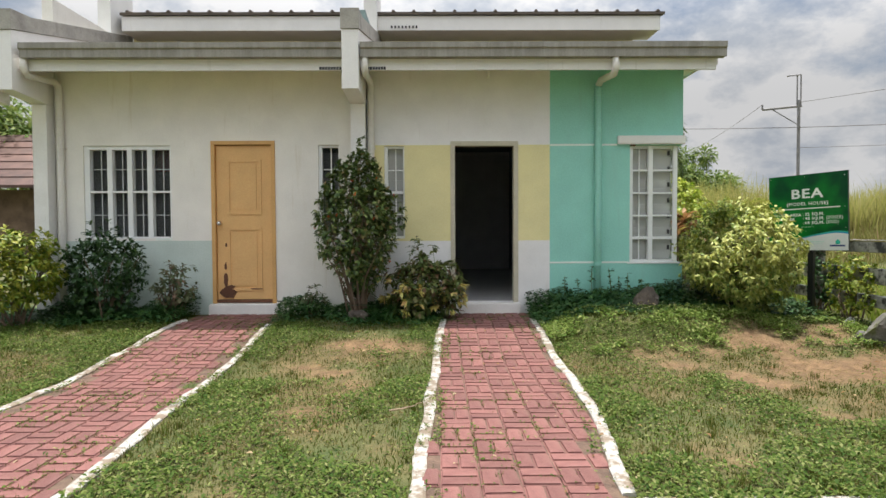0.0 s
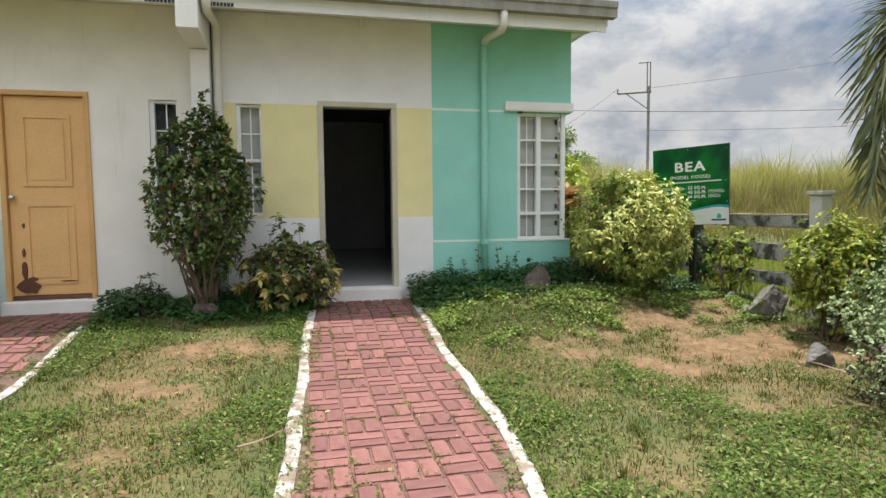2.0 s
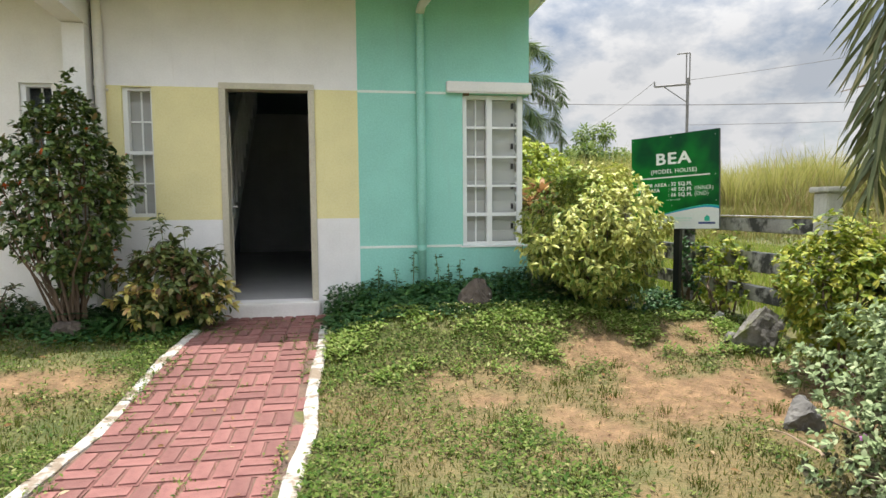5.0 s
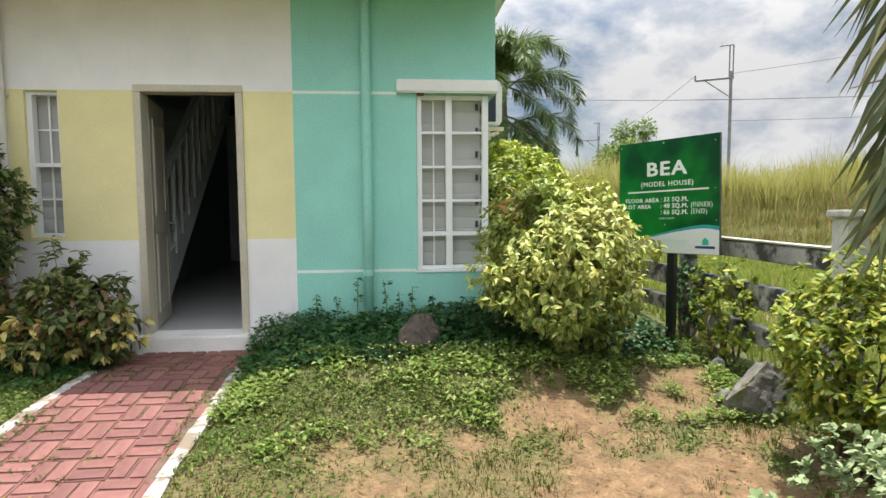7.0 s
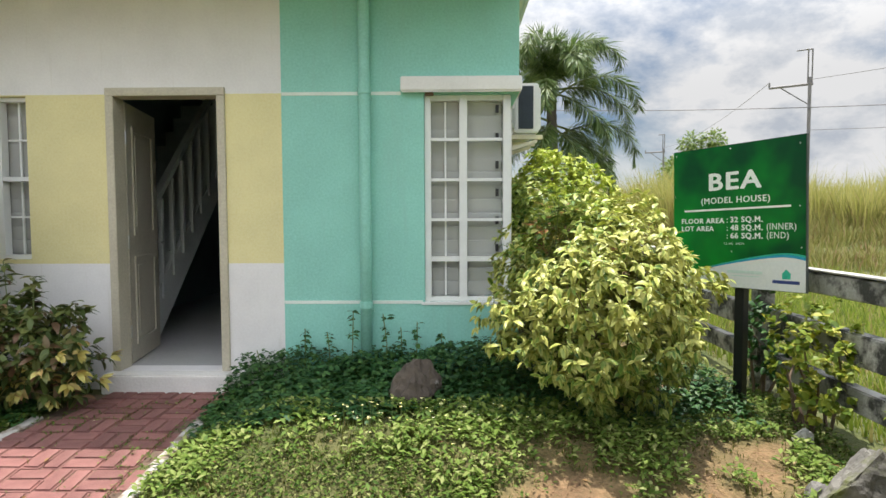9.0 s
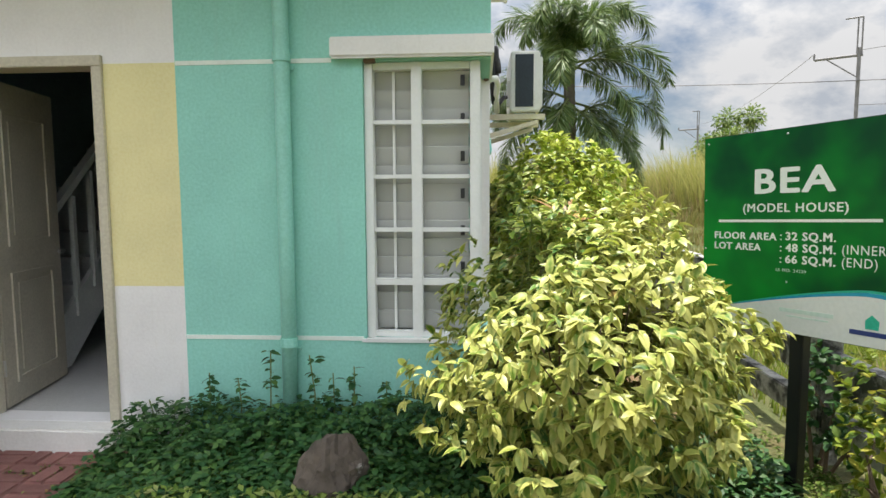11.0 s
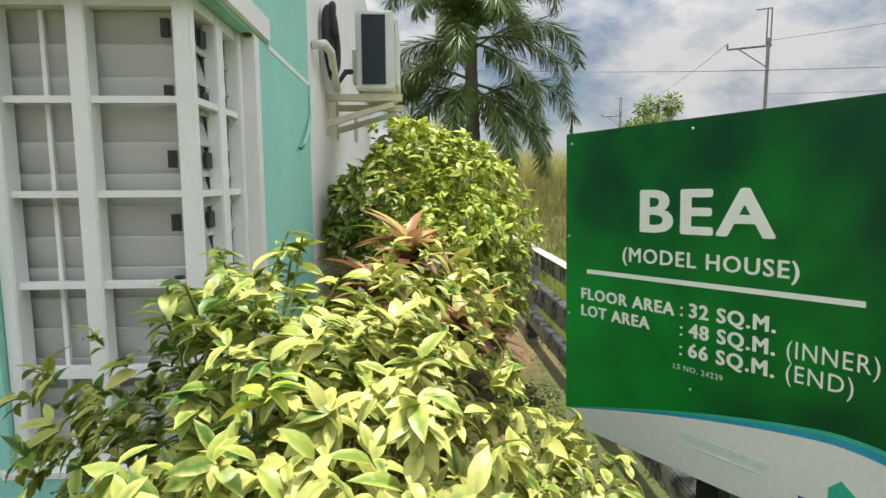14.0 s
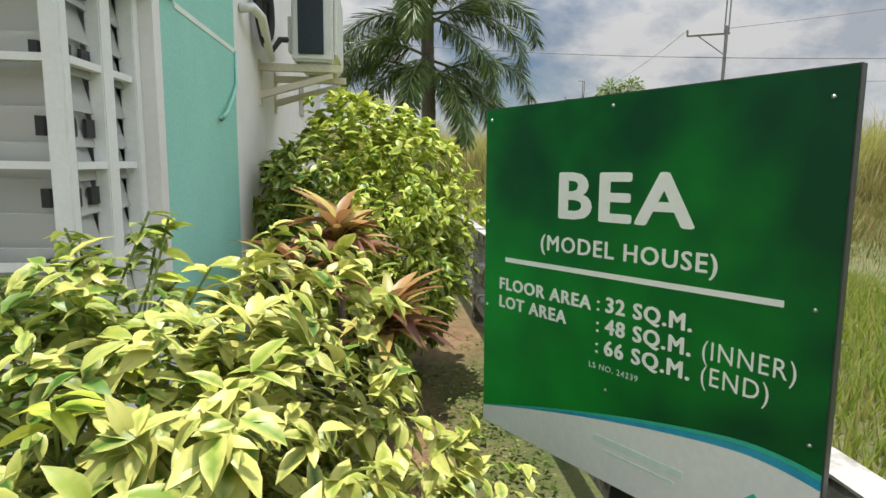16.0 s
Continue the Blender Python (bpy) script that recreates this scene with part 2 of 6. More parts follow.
M_SILL = surface("worn_white_step", (0.74, 0.72, 0.68), 0.7, var=0.08, stain=(0.42, 0.38, 0.32), stain_amt=(0.55, 0.8), bump=0.3)
M_BRICK = surface("red_paver_clay", (0.228, 0.099, 0.085), 0.92, var=0.22, scale=9, fine=120, bump=0.5, stain=(0.17, 0.10, 0.08), stain_amt=(0.48, 0.72), stain_scale=2.6, per_object=0.24)
M_KERB = surface("chipped_white_kerb_paint", (0.43, 0.41, 0.37), 0.85, var=0.12, stain=(0.22, 0.17, 0.12), stain_amt=(0.47, 0.57), stain_scale=8, bump=0.6, fine=40)
M_FENCE = surface("mildewed_concrete_rail", (0.38, 0.37, 0.34), 0.9, var=0.3, stain=(0.05, 0.05, 0.045), stain_amt=(0.44, 0.58), stain_scale=6, bump=0.5)
# paler concrete: sunlight on the rail's top face, put into the colour
M_RAILTOP = surface("lit_rail_top", (0.40, 0.385, 0.35), 0.9, var=0.3, stain=(0.14, 0.135, 0.12), stain_amt=(0.5, 0.7), stain_scale=6, bump=0.4)
M_PILLAR = surface("pale_concrete_pillar", (0.52, 0.51, 0.47), 0.9, var=0.15, stain=(0.18, 0.18, 0.16), stain_amt=(0.5, 0.75), streak=True, bump=0.4)
M_ROCK = surface("grey_rock", (0.16, 0.15, 0.135), 0.9, var=0.4, scale=6, stain=(0.50, 0.48, 0.44), stain_amt=(0.57, 0.66), stain_scale=3.5, bump=0.8, fine=30)
M_ROCK_BROWN = surface("brown_rock", (0.095, 0.075, 0.058), 0.9, var=0.5, scale=6, stain=(0.42, 0.39, 0.35), stain_amt=(0.58, 0.63), stain_scale=4, bump=0.9, fine=30)
M_ROCK_MOSS = surface("mossy_rock", (0.155, 0.145, 0.125), 0.9, var=0.45, scale=7, stain=(0.10, 0.11, 0.03), stain_amt=(0.50, 0.62), stain_scale=5, bump=0.9, fine=30)
M_BED = surface("dark_joint_soil", (0.13, 0.083, 0.058), 0.95, var=0.35, scale=12, bump=0.6, stain=(0.11, 0.105, 0.045), stain_amt=(0.58, 0.75), stain_scale=6)
M_GROUND = ground_material()
M_SGREEN = sign_green()
M_SWHITE = surface("sign_print_white", (0.72, 0.74, 0.73), 0.3, var=0.02, bump=0)
M_SLETTER = surface("sign_letter_white", (0.80, 0.82, 0.79), 0.35, var=0.02, bump=0)
M_SBLUE = surface("sign_print_blue", (0.02, 0.30, 0.48), 0.3, var=0.03, bump=0)
M_STEAL = surface("sign_print_teal", (0.03, 0.42, 0.30), 0.3, var=0.03, bump=0)
M_SPALE = surface("sign_print_pale_green", (0.58, 0.71, 0.66), 0.3, var=0.03, bump=0)
M_SNAVY = surface("sign_print_navy", (0.03, 0.05, 0.20), 0.3, var=0.03, bump=0)
M_SBACK = surface("sign_board_edge", (0.05, 0.06, 0.05), 0.5, var=0.1)
M_POSTBLK = surface("black_steel_post", (0.012, 0.012, 0.013), 0.5, var=0.2, bump=0.05)
M_AC = surface("white_appliance_shell", (0.74, 0.74, 0.71), 0.4, var=0.04, stain=(0.5, 0.48, 0.43), stain_amt=(0.62, 0.8))
M_ACDARK = surface("dark_coil_fins", (0.025, 0.035, 0.045), 0.5, 0.3, var=0.2)
M_BRACKET = surface("cream_painted_bracket", (0.62, 0.56, 0.44), 0.6, var=0.1, stain=(0.3, 0.2, 0.12), stain_amt=(0.62, 0.75))
M_RUBBER = surface("black_pipe_insulation", (0.03, 0.03, 0.03), 0.8, var=0.2)
M_WOODPOLE = surface("weathered_steel_pole", (0.22, 0.21, 0.21), 0.7, var=0.2)
M_PALMGREEN = surface("palm_rachis", (0.16, 0.20, 0.06), 0.6, var=0.2)
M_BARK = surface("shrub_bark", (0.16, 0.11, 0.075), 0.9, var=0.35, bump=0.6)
M_PALMTRUNK = surface("ringed_palm_trunk", (0.20, 0.175, 0.15), 0.9, var=0.3, bump=0.6)

L_GOLD = foliage("variegated_gold_leaf", [(0.0, (0.065, 0.15, 0.016)), (0.5, (0.16, 0.26, 0.03)), (1.0, (0.32, 0.37, 0.055))], 0.4, edge=(0.52, 0.51, 0.14), edge_amt=0.42, trans=0.18)
L_GOLD2 = foliage("green_gold_leaf", [(0.0, (0.07, 0.18, 0.016)), (0.5, (0.17, 0.31, 0.025)), (1.0, (0.36, 0.44, 0.04))], 0.4, edge=(0.52, 0.56, 0.09), edge_amt=0.40, trans=0.25)
# greener leaf, also darkened to carry the shade of a crown's underside
L_GREENDARK = foliage("darker_green_leaf", [(0.0, (0.038, 0.115, 0.015)), (0.6, (0.10, 0.205, 0.027)), (1.0, (0.22, 0.30, 0.05))], 0.4, edge=(0.42, 0.46, 0.11), edge_amt=0.25, trans=0.2)
L_SHOOT = foliage("fresh_green_shoot_leaf", [(0.0, (0.05, 0.15, 0.02)), (0.6, (0.11, 0.24, 0.03)), (1.0, (0.26, 0.35, 0.05))], 0.4, edge=(0.42, 0.46, 0.12), edge_amt=0.25)
L_IXORA = foliage("dark_glossy_leaf", [(0.0, (0.045, 0.085, 0.024)), (0.5, (0.09, 0.145, 0.036)), (0.88, (0.20, 0.255, 0.07)), (1.0, (0.24, 0.14, 0.06))], 0.35, trans=0.2)
L_FLOWER = foliage("orange_red_petal", [(0.0, (0.55, 0.07, 0.03)), (1.0, (0.65, 0.16, 0.04))], 0.6)
L_CROTON = foliage("croton_leaf", [(0.0, (0.06, 0.10, 0.025)), (0.4, (0.115, 0.155, 0.04)), (0.8, (0.19, 0.205, 0.065)), (0.95, (0.18, 0.11, 0.06)), (1.0, (0.24, 0.13, 0.07))], 0.4)
L_CROTON_Y = foliage("yellow_croton_leaf", [(0.0, (0.58, 0.52, 0.14)), (0.7, (0.68, 0.60, 0.22)), (1.0, (0.55, 0.30, 0.14))], 0.4)
L_YGREEN = foliage("yellow_green_leaf", [(0.0, (0.09, 0.16, 0.018)), (0.5, (0.24, 0.30, 0.03)), (1.0, (0.44, 0.41, 0.06))], 0.45)
L_DARK = foliage("deep_green_leaf", [(0.0, (0.015, 0.05, 0.014)), (0.6, (0.035, 0.09, 0.02)), (1.0, (0.07, 0.13, 0.03))], 0.45, trans=0.2)
L_DULL = foliage("dusty_green_leaf", [(0.0, (0.09, 0.12, 0.055)), (0.7, (0.16, 0.19, 0.09)), (1.0, (0.26, 0.16, 0.11))], 0.6)
L_COVER = foliage("ground_cover_leaf", [(0.0, (0.02, 0.075, 0.02)), (0.6, (0.04, 0.11, 0.025)), (1.0, (0.08, 0.16, 0.035))], 0.5, trans=0.2)
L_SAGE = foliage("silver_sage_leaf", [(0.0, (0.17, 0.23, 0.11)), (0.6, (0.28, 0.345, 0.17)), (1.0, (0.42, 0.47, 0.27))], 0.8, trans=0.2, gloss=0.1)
# dry lower leaves, coloured darker for the shade under the sage bush
L_SHADESAGE = foliage("dry_shaded_sage_leaf", [(0.0, (0.05, 0.045, 0.028)), (0.6, (0.09, 0.085, 0.05)), (1.0, (0.15, 0.15, 0.085))], 0.8, trans=0.15, gloss=0.1)
L_PURPLE = foliage("purple_petal", [(0.0, (0.35, 0.10, 0.35)), (1.0, (0.5, 0.2, 0.45))], 0.6)
L_CORDY = foliage("bronze_cordyline_leaf", [(0.0, (0.12, 0.05, 0.03)), (0.4, (0.30, 0.14, 0.06)), (0.7, (0.45, 0.26, 0.10)), (0.9, (0.50, 0.42, 0.10)), (1.0, (0.25, 0.28, 0.06))], 0.4)
L_PALM = foliage("palm_leaflet", [(0.0, (0.06, 0.115, 0.028)), (0.6, (0.135, 0.21, 0.055)), (1.0, (0.25, 0.31, 0.10))], 0.4, trans=0.25)
L_PALM_DRY = foliage("dusty_palm_leaflet", [(0.0, (0.06, 0.08, 0.028)), (0.6, (0.12, 0.14, 0.05)), (1.0, (0.23, 0.21, 0.10))], 0.55, trans=0.25)
L_LAWN = foliage("lawn_blade", [(0.0, (0.048, 0.08, 0.011)), (0.5, (0.092, 0.12, 0.018)), (0.8, (0.145, 0.14, 0.035)), (1.0, (0.22, 0.17, 0.07))], 0.7, trans=0.35, gloss=0.12)
L_WEED = foliage("lawn_weed_leaf", [(0.0, (0.04, 0.088, 0.013)), (0.45, (0.09, 0.148, 0.023)), (0.8, (0.165, 0.215, 0.047)), (1.0, (0.30, 0.31, 0.12))], 0.65, trans=0.35, gloss=0.15)
L_MOUND = foliage("leafy_weed_leaf", [(0.0, (0.085, 0.155, 0.024)), (0.45, (0.165, 0.245, 0.042)), (0.8, (0.26, 0.33, 0.08)), (1.0, (0.37, 0.39, 0.15))], 0.6, trans=0.35, gloss=0.2)
L_DRYGRASS = foliage("straw_blade", [(0.0, (0.15, 0.125, 0.04)), (1.0, (0.27, 0.20, 0.085))], 0.7, trans=0.3)
L_TALL = foliage("tall_reed_blade", [(0.0, (0.23, 0.24, 0.06)), (0.5, (0.33, 0.33, 0.085)), (0.85, (0.43, 0.40, 0.14)), (1.0, (0.30, 0.23, 0.11))], 0.6, trans=0.45)
L_CLUMP = foliage("brown_green_clump_blade", [(0.0, (0.12, 0.12, 0.035)), (0.4, (0.22, 0.23, 0.06)), (0.75, (0.27, 0.24, 0.08)), (1.0, (0.26, 0.17, 0.09))], 0.7, trans=0.3)
L_FIELD = foliage("field_grass_blade", [(0.0, (0.08, 0.12, 0.025)), (0.5, (0.16, 0.20, 0.045)), (0.85, (0.24, 0.235, 0.08)), (1.0, (0.27, 0.19, 0.10))], 0.7, trans=0.35)
L_NEARFIELD = foliage("near_field_blade", [(0.0, (0.12, 0.18, 0.02)), (0.5, (0.22, 0.29, 0.035)), (0.85, (0.32, 0.34, 0.07)), (1.0, (0.32, 0.25, 0.12))], 0.7, trans=0.4)
L_TREE = foliage("far_tree_leaf", [(0.0, (0.09, 0.15, 0.035)), (0.6, (0.18, 0.26, 0.06)), (1.0, (0.30, 0.35, 0.09))], 0.6)


# ---- mesh helpers ----
def thing(name, at, label, category, group="", kind=""):
    e = new(name)
    e.location = at
    e.empty_display_size = 0.1
    return tagged(e, label, category, group, kind)


def root_of(ob):
    while ob.parent:
        ob = ob.parent
    return ob


def link_mesh(name, me, material, parent=None, label=""):
    for mt in material if isinstance(material, (list, tuple)) else [material]:
        me.materials.append(mt)
    ob = new(name, me)
    if parent:
        ob.parent = parent
    return tagged(ob, label)


def part(name, bm, material, parent=None, label="", smooth=False, bevel=0.0):
    """One mesh object out of bm, which is in world coordinates, under a thing or a part."""
    if bevel:
        bmesh.ops.bevel(bm, geom=[e for e in bm.edges if e.is_manifold and e.calc_face_angle(0) > 0.5], offset=bevel, segments=2, affect="EDGES", clamp_overlap=True)
    if parent:
        bmesh.ops.translate(bm, verts=bm.verts, vec=-root_of(parent).location)
    if smooth:
        for f in bm.faces:
            f.smooth = True
    me = bpy.data.meshes.new(name)
    bm.to_mesh(me)
    bm.free()
    return link_mesh(name, me, material, parent, label)


def solid(name, bm, material, label, category, kind="", group="", bevel=0.0, smooth=False):
    """A thing of one mesh, its origin at the middle of its base."""
    lo = [min(v.co[i] for v in bm.verts) for i in range(3)]
    hi = [max(v.co[i] for v in bm.verts) for i in range(3)]
    base = Vector(((lo[0] + hi[0]) / 2, (lo[1] + hi[1]) / 2, lo[2]))
    bmesh.ops.translate(bm, verts=bm.verts, vec=-base)
    ob = part(name, bm, material, bevel=bevel, smooth=smooth)
    ob.location = base
    return tagged(ob, label, category, group, kind)


def box(x0, x1, y0, y1, z0, z1, bm=None, m=None):
    bm = bm or bmesh.new()
    r = bmesh.ops.create_cube(bm, size=1.0)
    for v in r["verts"]:
        v.co = Vector(((x0 + x1) / 2 + v.co.x * (x1 - x0), (y0 + y1) / 2 + v.co.y * (y1 - y0), (z0 + z1) / 2 + v.co.z * (z1 - z0)))
        if m:
            v.co = m @ v.co
    return bm


def tube(points, radius, sides=8, bm=None, radii=None):
    """A round bar along points."""
    bm = bm or bmesh.new()
    pts = [Vector(p) for p in points]
    rings = []
    side = None
    for i, p in enumerate(pts):
        d = (pts[min(i + 1, len(pts) - 1)] - pts[max(i - 1, 0)]).normalized()
        if side is None:
            side = d.orthogonal().normalized()
        side = (side - d * side.dot(d)).normalized()
        up = d.cross(side)
        r = radii[i] if radii else radius
        rings.append([bm.verts.new(p + (side * math.cos(a) + up * math.sin(a)) * r) for a in (2 * math.pi * k / sides for k in range(sides))])
    for a, b in zip(rings, rings[1:]):
        for k in range(sides):
            bm.faces.new((a[k], a[(k + 1) % sides], b[(k + 1) % sides], b[k]))
    bm.faces.new(rings[0][::-1])
    bm.faces.new(rings[-1])
    return bm


def prism(poly, axis, a, b, bm=None):
    """A polygon in the plane across axis ('x': (y, z); 'y': (x, z); 'z': (x, y)), drawn out from a to b."""
    bm = bm or bmesh.new()

    def at(p, d):
        return {"x": (d, p[0], p[1]), "y": (p[0], d, p[1]), "z": (p[0], p[1], d)}[axis]
    va, vb = [bm.verts.new(at(p, a)) for p in poly], [bm.verts.new(at(p, b)) for p in poly]
    bm.faces.new(va), bm.faces.new(vb[::-1])
    for i in range(len(poly)):
        j = (i + 1) % len(poly)
        bm.faces.new((va[j], va[i], vb[i], vb[j]))
    bmesh.ops.recalc_face_normals(bm, faces=bm.faces)
    return bm


def wall_mesh(us, zs, solid_at, paint, place):
    """A wall of cells between the cuts us and zs. place(u, z, side) gives a corner, side 0 outside and 1 inside."""
    bm, got = bmesh.new(), {}

    def vert(i, k, s):
        if (i, k, s) not in got:
            got[i, k, s] = bm.verts.new(place(us[i], zs[k], s))
        return got[i, k, s]

    def full(i, k):
        return 0 <= i < len(us) - 1 and 0 <= k < len(zs) - 1 and solid_at((us[i] + us[i + 1]) / 2, (zs[k] + zs[k + 1]) / 2)
    for i in range(len(us) - 1):
        for k in range(len(zs) - 1):
            if not full(i, k):
                continue
            ix = paint((us[i] + us[i + 1]) / 2, (zs[k] + zs[k + 1]) / 2)
            quads = [((i, k, 0), (i + 1, k, 0), (i + 1, k + 1, 0), (i, k + 1, 0)), ((i, k, 1), (i, k + 1, 1), (i + 1, k + 1, 1), (i + 1, k, 1))]
            for di, dk, q in ((-1, 0, ((i, k), (i, k + 1))), (1, 0, ((i + 1, k + 1), (i + 1, k))), (0, -1, ((i + 1, k), (i, k))), (0, 1, ((i, k + 1), (i + 1, k + 1)))):
                if not full(i + di, k + dk):
                    (a, b), (c, d) = q
                    quads.append(((a, b, 0), (c, d, 0), (c, d, 1), (a, b, 1)))
            for q in quads:
                f = bm.faces.new([vert(*v) for v in q])
                f.material_index = ix
    bmesh.ops.recalc_face_normals(bm, faces=bm.faces)
    return bm


# leaves: template points, faces and uv; thousands of them joined by arrays
def leaf_template(length, width, fold=0.25, droop=0.25, steps=4):
    v, f, uv = [], [], []
    for i in range(steps + 1):
        t = i / steps
        w = width * 0.5 * (math.sin(math.pi * min(1, t * 0.92 + 0.06)) ** 0.8) * (1 if 0 < i < steps else 0.12)
        z = -droop * length * t * t
        for s in (-1, 0, 1):
            v.append((s * w, t * length * (1 - 0.1 * droop), z + abs(s) * w * fold))
            uv.append((t, 0.5 + 0.5 * s))
    for i in range(steps):
        for s in (0, 1):
            a = i * 3 + s
            f.append((a, a + 1, a + 4, a + 3))
    return np.array(v), f, np.array(uv)


def blade_template(width):
    return np.array([(-width / 2, 0, 0), (width / 2, 0, 0), (width * 0.36, 0.10, 0.55), (-width * 0.36, 0.10, 0.55), (0, 0.38, 1.0)]), [(0, 1, 2, 3), (3, 2, 4)], None


def joined(name, template, pos, rot, scale):
    """Copies of a template as one mesh. pos (N, 3), rot (N, 3, 3), scale (N,) or (N, 3)."""
    tv, tf, tuv = template
    n, k = len(pos), len(tv)
    scale = np.asarray(scale, float)
    if scale.ndim == 1:
        scale = np.repeat(scale[:, None], 3, 1)
    pts = np.einsum("nij,nkj->nki", rot, tv[None] * scale[:, None, :]) + pos[:, None, :]
    me = bpy.data.meshes.new(name)
    sizes = np.array([len(f) for f in tf])
    flat = np.concatenate([np.array(f) for f in tf])
    loops = (flat[None] + (np.arange(n) * k)[:, None]).ravel()
    totals = np.tile(sizes, n)
    me.vertices.add(n * k)
    me.vertices.foreach_set("co", pts.ravel())
    me.loops.add(len(loops))
    me.loops.foreach_set("vertex_index", loops.astype(np.int32))
    me.polygons.add(len(totals))
    me.polygons.foreach_set("loop_start", np.concatenate([[0], np.cumsum(totals)[:-1]]).astype(np.int32))
    me.polygons.foreach_set("use_smooth", np.ones(len(totals), bool))
    if tuv is not None:
        layer = me.uv_layers.new(name="UVMap")
        layer.data.foreach_set("uv", np.tile(tuv[flat], (n, 1)).ravel())
    me.update(calc_edges=True)
    return me


def frames_from(forward, up_hint, rng, spin=0.5):
    """Rotations whose y runs along forward, with z near up_hint, each spun a little."""
    y = forward / np.linalg.norm(forward, axis=1, keepdims=True)
    z = up_hint - y * np.sum(y * up_hint, 1, keepdims=True)
    z /= np.linalg.norm(z, axis=1, keepdims=True) + 1e-9
    x = np.cross(y, z)
    a = rng.normal(0, spin, len(y))[:, None]
    x2, z2 = x * np.cos(a) + z * np.sin(a), -x * np.sin(a) + z * np.cos(a)
    return np.stack([x2, y, z2], 2)


def smooth(a, b, v):
    t = np.clip((v - a) / (b - a), 0, 1)
    return t * t * (3 - 2 * t)


def gz(x, y):
    """The ground's height."""
    near = 0.19 * smooth(4.9, 7.0, y) + 0.15 * smooth(1.15, 1.8, x) * (1 - smooth(3.2, 4.3, x)) * smooth(5.7, 6.5, y) * (1 - smooth(7.6, 7.8, y))
    return near + 0.95 * smooth(9, 26, np.hypot(np.asarray(x) - 3, np.asarray(y) - 6))


def fbm(x, y, scale, seed, octaves=3):
    """Smooth random patches, 0 to 1."""
    x, y = np.asarray(x, float), np.asarray(y, float)
    total, amp, norm = np.zeros_like(x), 1.0, 0.0
    for o in range(octaves):
        table = np.random.default_rng(seed + o).random((64, 64))
        u, v = x * scale * 2 ** o, y * scale * 2 ** o
        i, j = np.floor(u).astype(int), np.floor(v).astype(int)
        a, b = u - i, v - j
        a, b = a * a * (3 - 2 * a), b * b * (3 - 2 * b)
        i0, j0, i1, j1 = i % 64, j % 64, (i + 1) % 64, (j + 1) % 64
        total += amp * ((table[i0, j0] * (1 - a) + table[i1, j0] * a) * (1 - b) + (table[i0, j1] * (1 - a) + table[i1, j1] * a) * b)
        norm += amp
        amp *= 0.55
    return total / norm


def bare_at(x, y):
    """How bare the lawn is, 0 to 1."""
    b = np.zeros_like(x)
    for cx, cy, rx, ry, a in ((3.3, 5.75, 0.8, 0.42, 1.0), (2.55, 4.9, 0.75, 0.5, 0.9), (3.9, 5.0, 0.75, 0.6, 1.0), (4.35, 6.35, 0.4, 0.4, 0.8), (2.9, 3.9, 0.6, 0.5, 0.7),
                              (-0.75, 5.8, 0.75, 0.4, 0.75), (-0.9, 4.6, 0.5, 0.5, 0.4), (-0.4, 3.6, 0.4, 0.5, 0.3), (1.75, 3.3, 0.45, 0.5, 0.45), (4.2, 8.3, 0.45, 0.9, 1.1), (4.35, 7.5, 0.35, 0.6, 0.9), (3.0, 4.7, 0.7, 0.35, 0.95), (3.6, 5.3, 0.5, 0.4, 0.9), (4.3, 9.6, 0.4, 0.8, 0.9), (-4.0, 5.6, 0.6, 0.4, 0.3), (1.9, 5.6, 0.5, 0.25, 0.8), (3.85, 5.95, 0.75, 0.35, 0.95), (4.3, 5.4, 0.5, 0.5, 0.9), (3.1, 5.25, 0.6, 0.3, 0.9), (2.2, 5.25, 0.45, 0.25, 0.8), (3.6, 4.45, 0.4, 0.3, 0.8), (-1.2, 5.2, 0.45, 0.3, 0.7), (-0.9, 4.1, 0.35, 0.2, 0.6), (7.3, 6.9, 0.9, 0.7, 0.9), (6.2, 8.6, 0.5, 0.7, 0.7), (4.5, 11.4, 0.6, 1.3, 1.3)):
        b = np.maximum(b, a * np.exp(-(((x - cx) / rx) ** 2 + ((y - cy) / ry) ** 2)))
    w = fbm(x, y, 3.0, 3, 4) - 0.5
    return np.clip(0.95 * smooth(0.15, 0.85, b + w * 1.9 * (0.3 + b)), 0, 1)


def dry_at(x, y):
    """How dry and thin the lawn is, 0 to 1."""
    d = np.zeros_like(x)
    for cx, cy, rx, ry in ((3.0, 5.2, 1.9, 0.95), (-1.05, 4.3, 0.45, 1.5), (-0.9, 5.7, 0.9, 0.5), (3.4, 4.2, 0.7, 0.5), (1.7, 4.9, 0.5, 0.6), (-4.3, 5.4, 0.8, 0.5), (3.9, 6.3, 0.8, 0.4)):
        d = np.maximum(d, np.exp(-(((x - cx) / rx) ** 2 + ((y - cy) / ry) ** 2) ** 1.5))
    return np.clip(0.8 * smooth(0.30, 0.9, d + 2.0 * (fbm(x, y, 2.3, 131, 4) - 0.5)), 0, 1)


# ---- ground ----
def axis_cuts(lo, hi, step):
    far = [1.0, 2, 4, 7, 11, 16, 23, 32, 45, 65, 100, 170, 300, 600, 1200]
    return np.concatenate([[lo - d for d in far[::-1]], np.arange(lo, hi + 1e-6, step), [hi + d for d in far]])


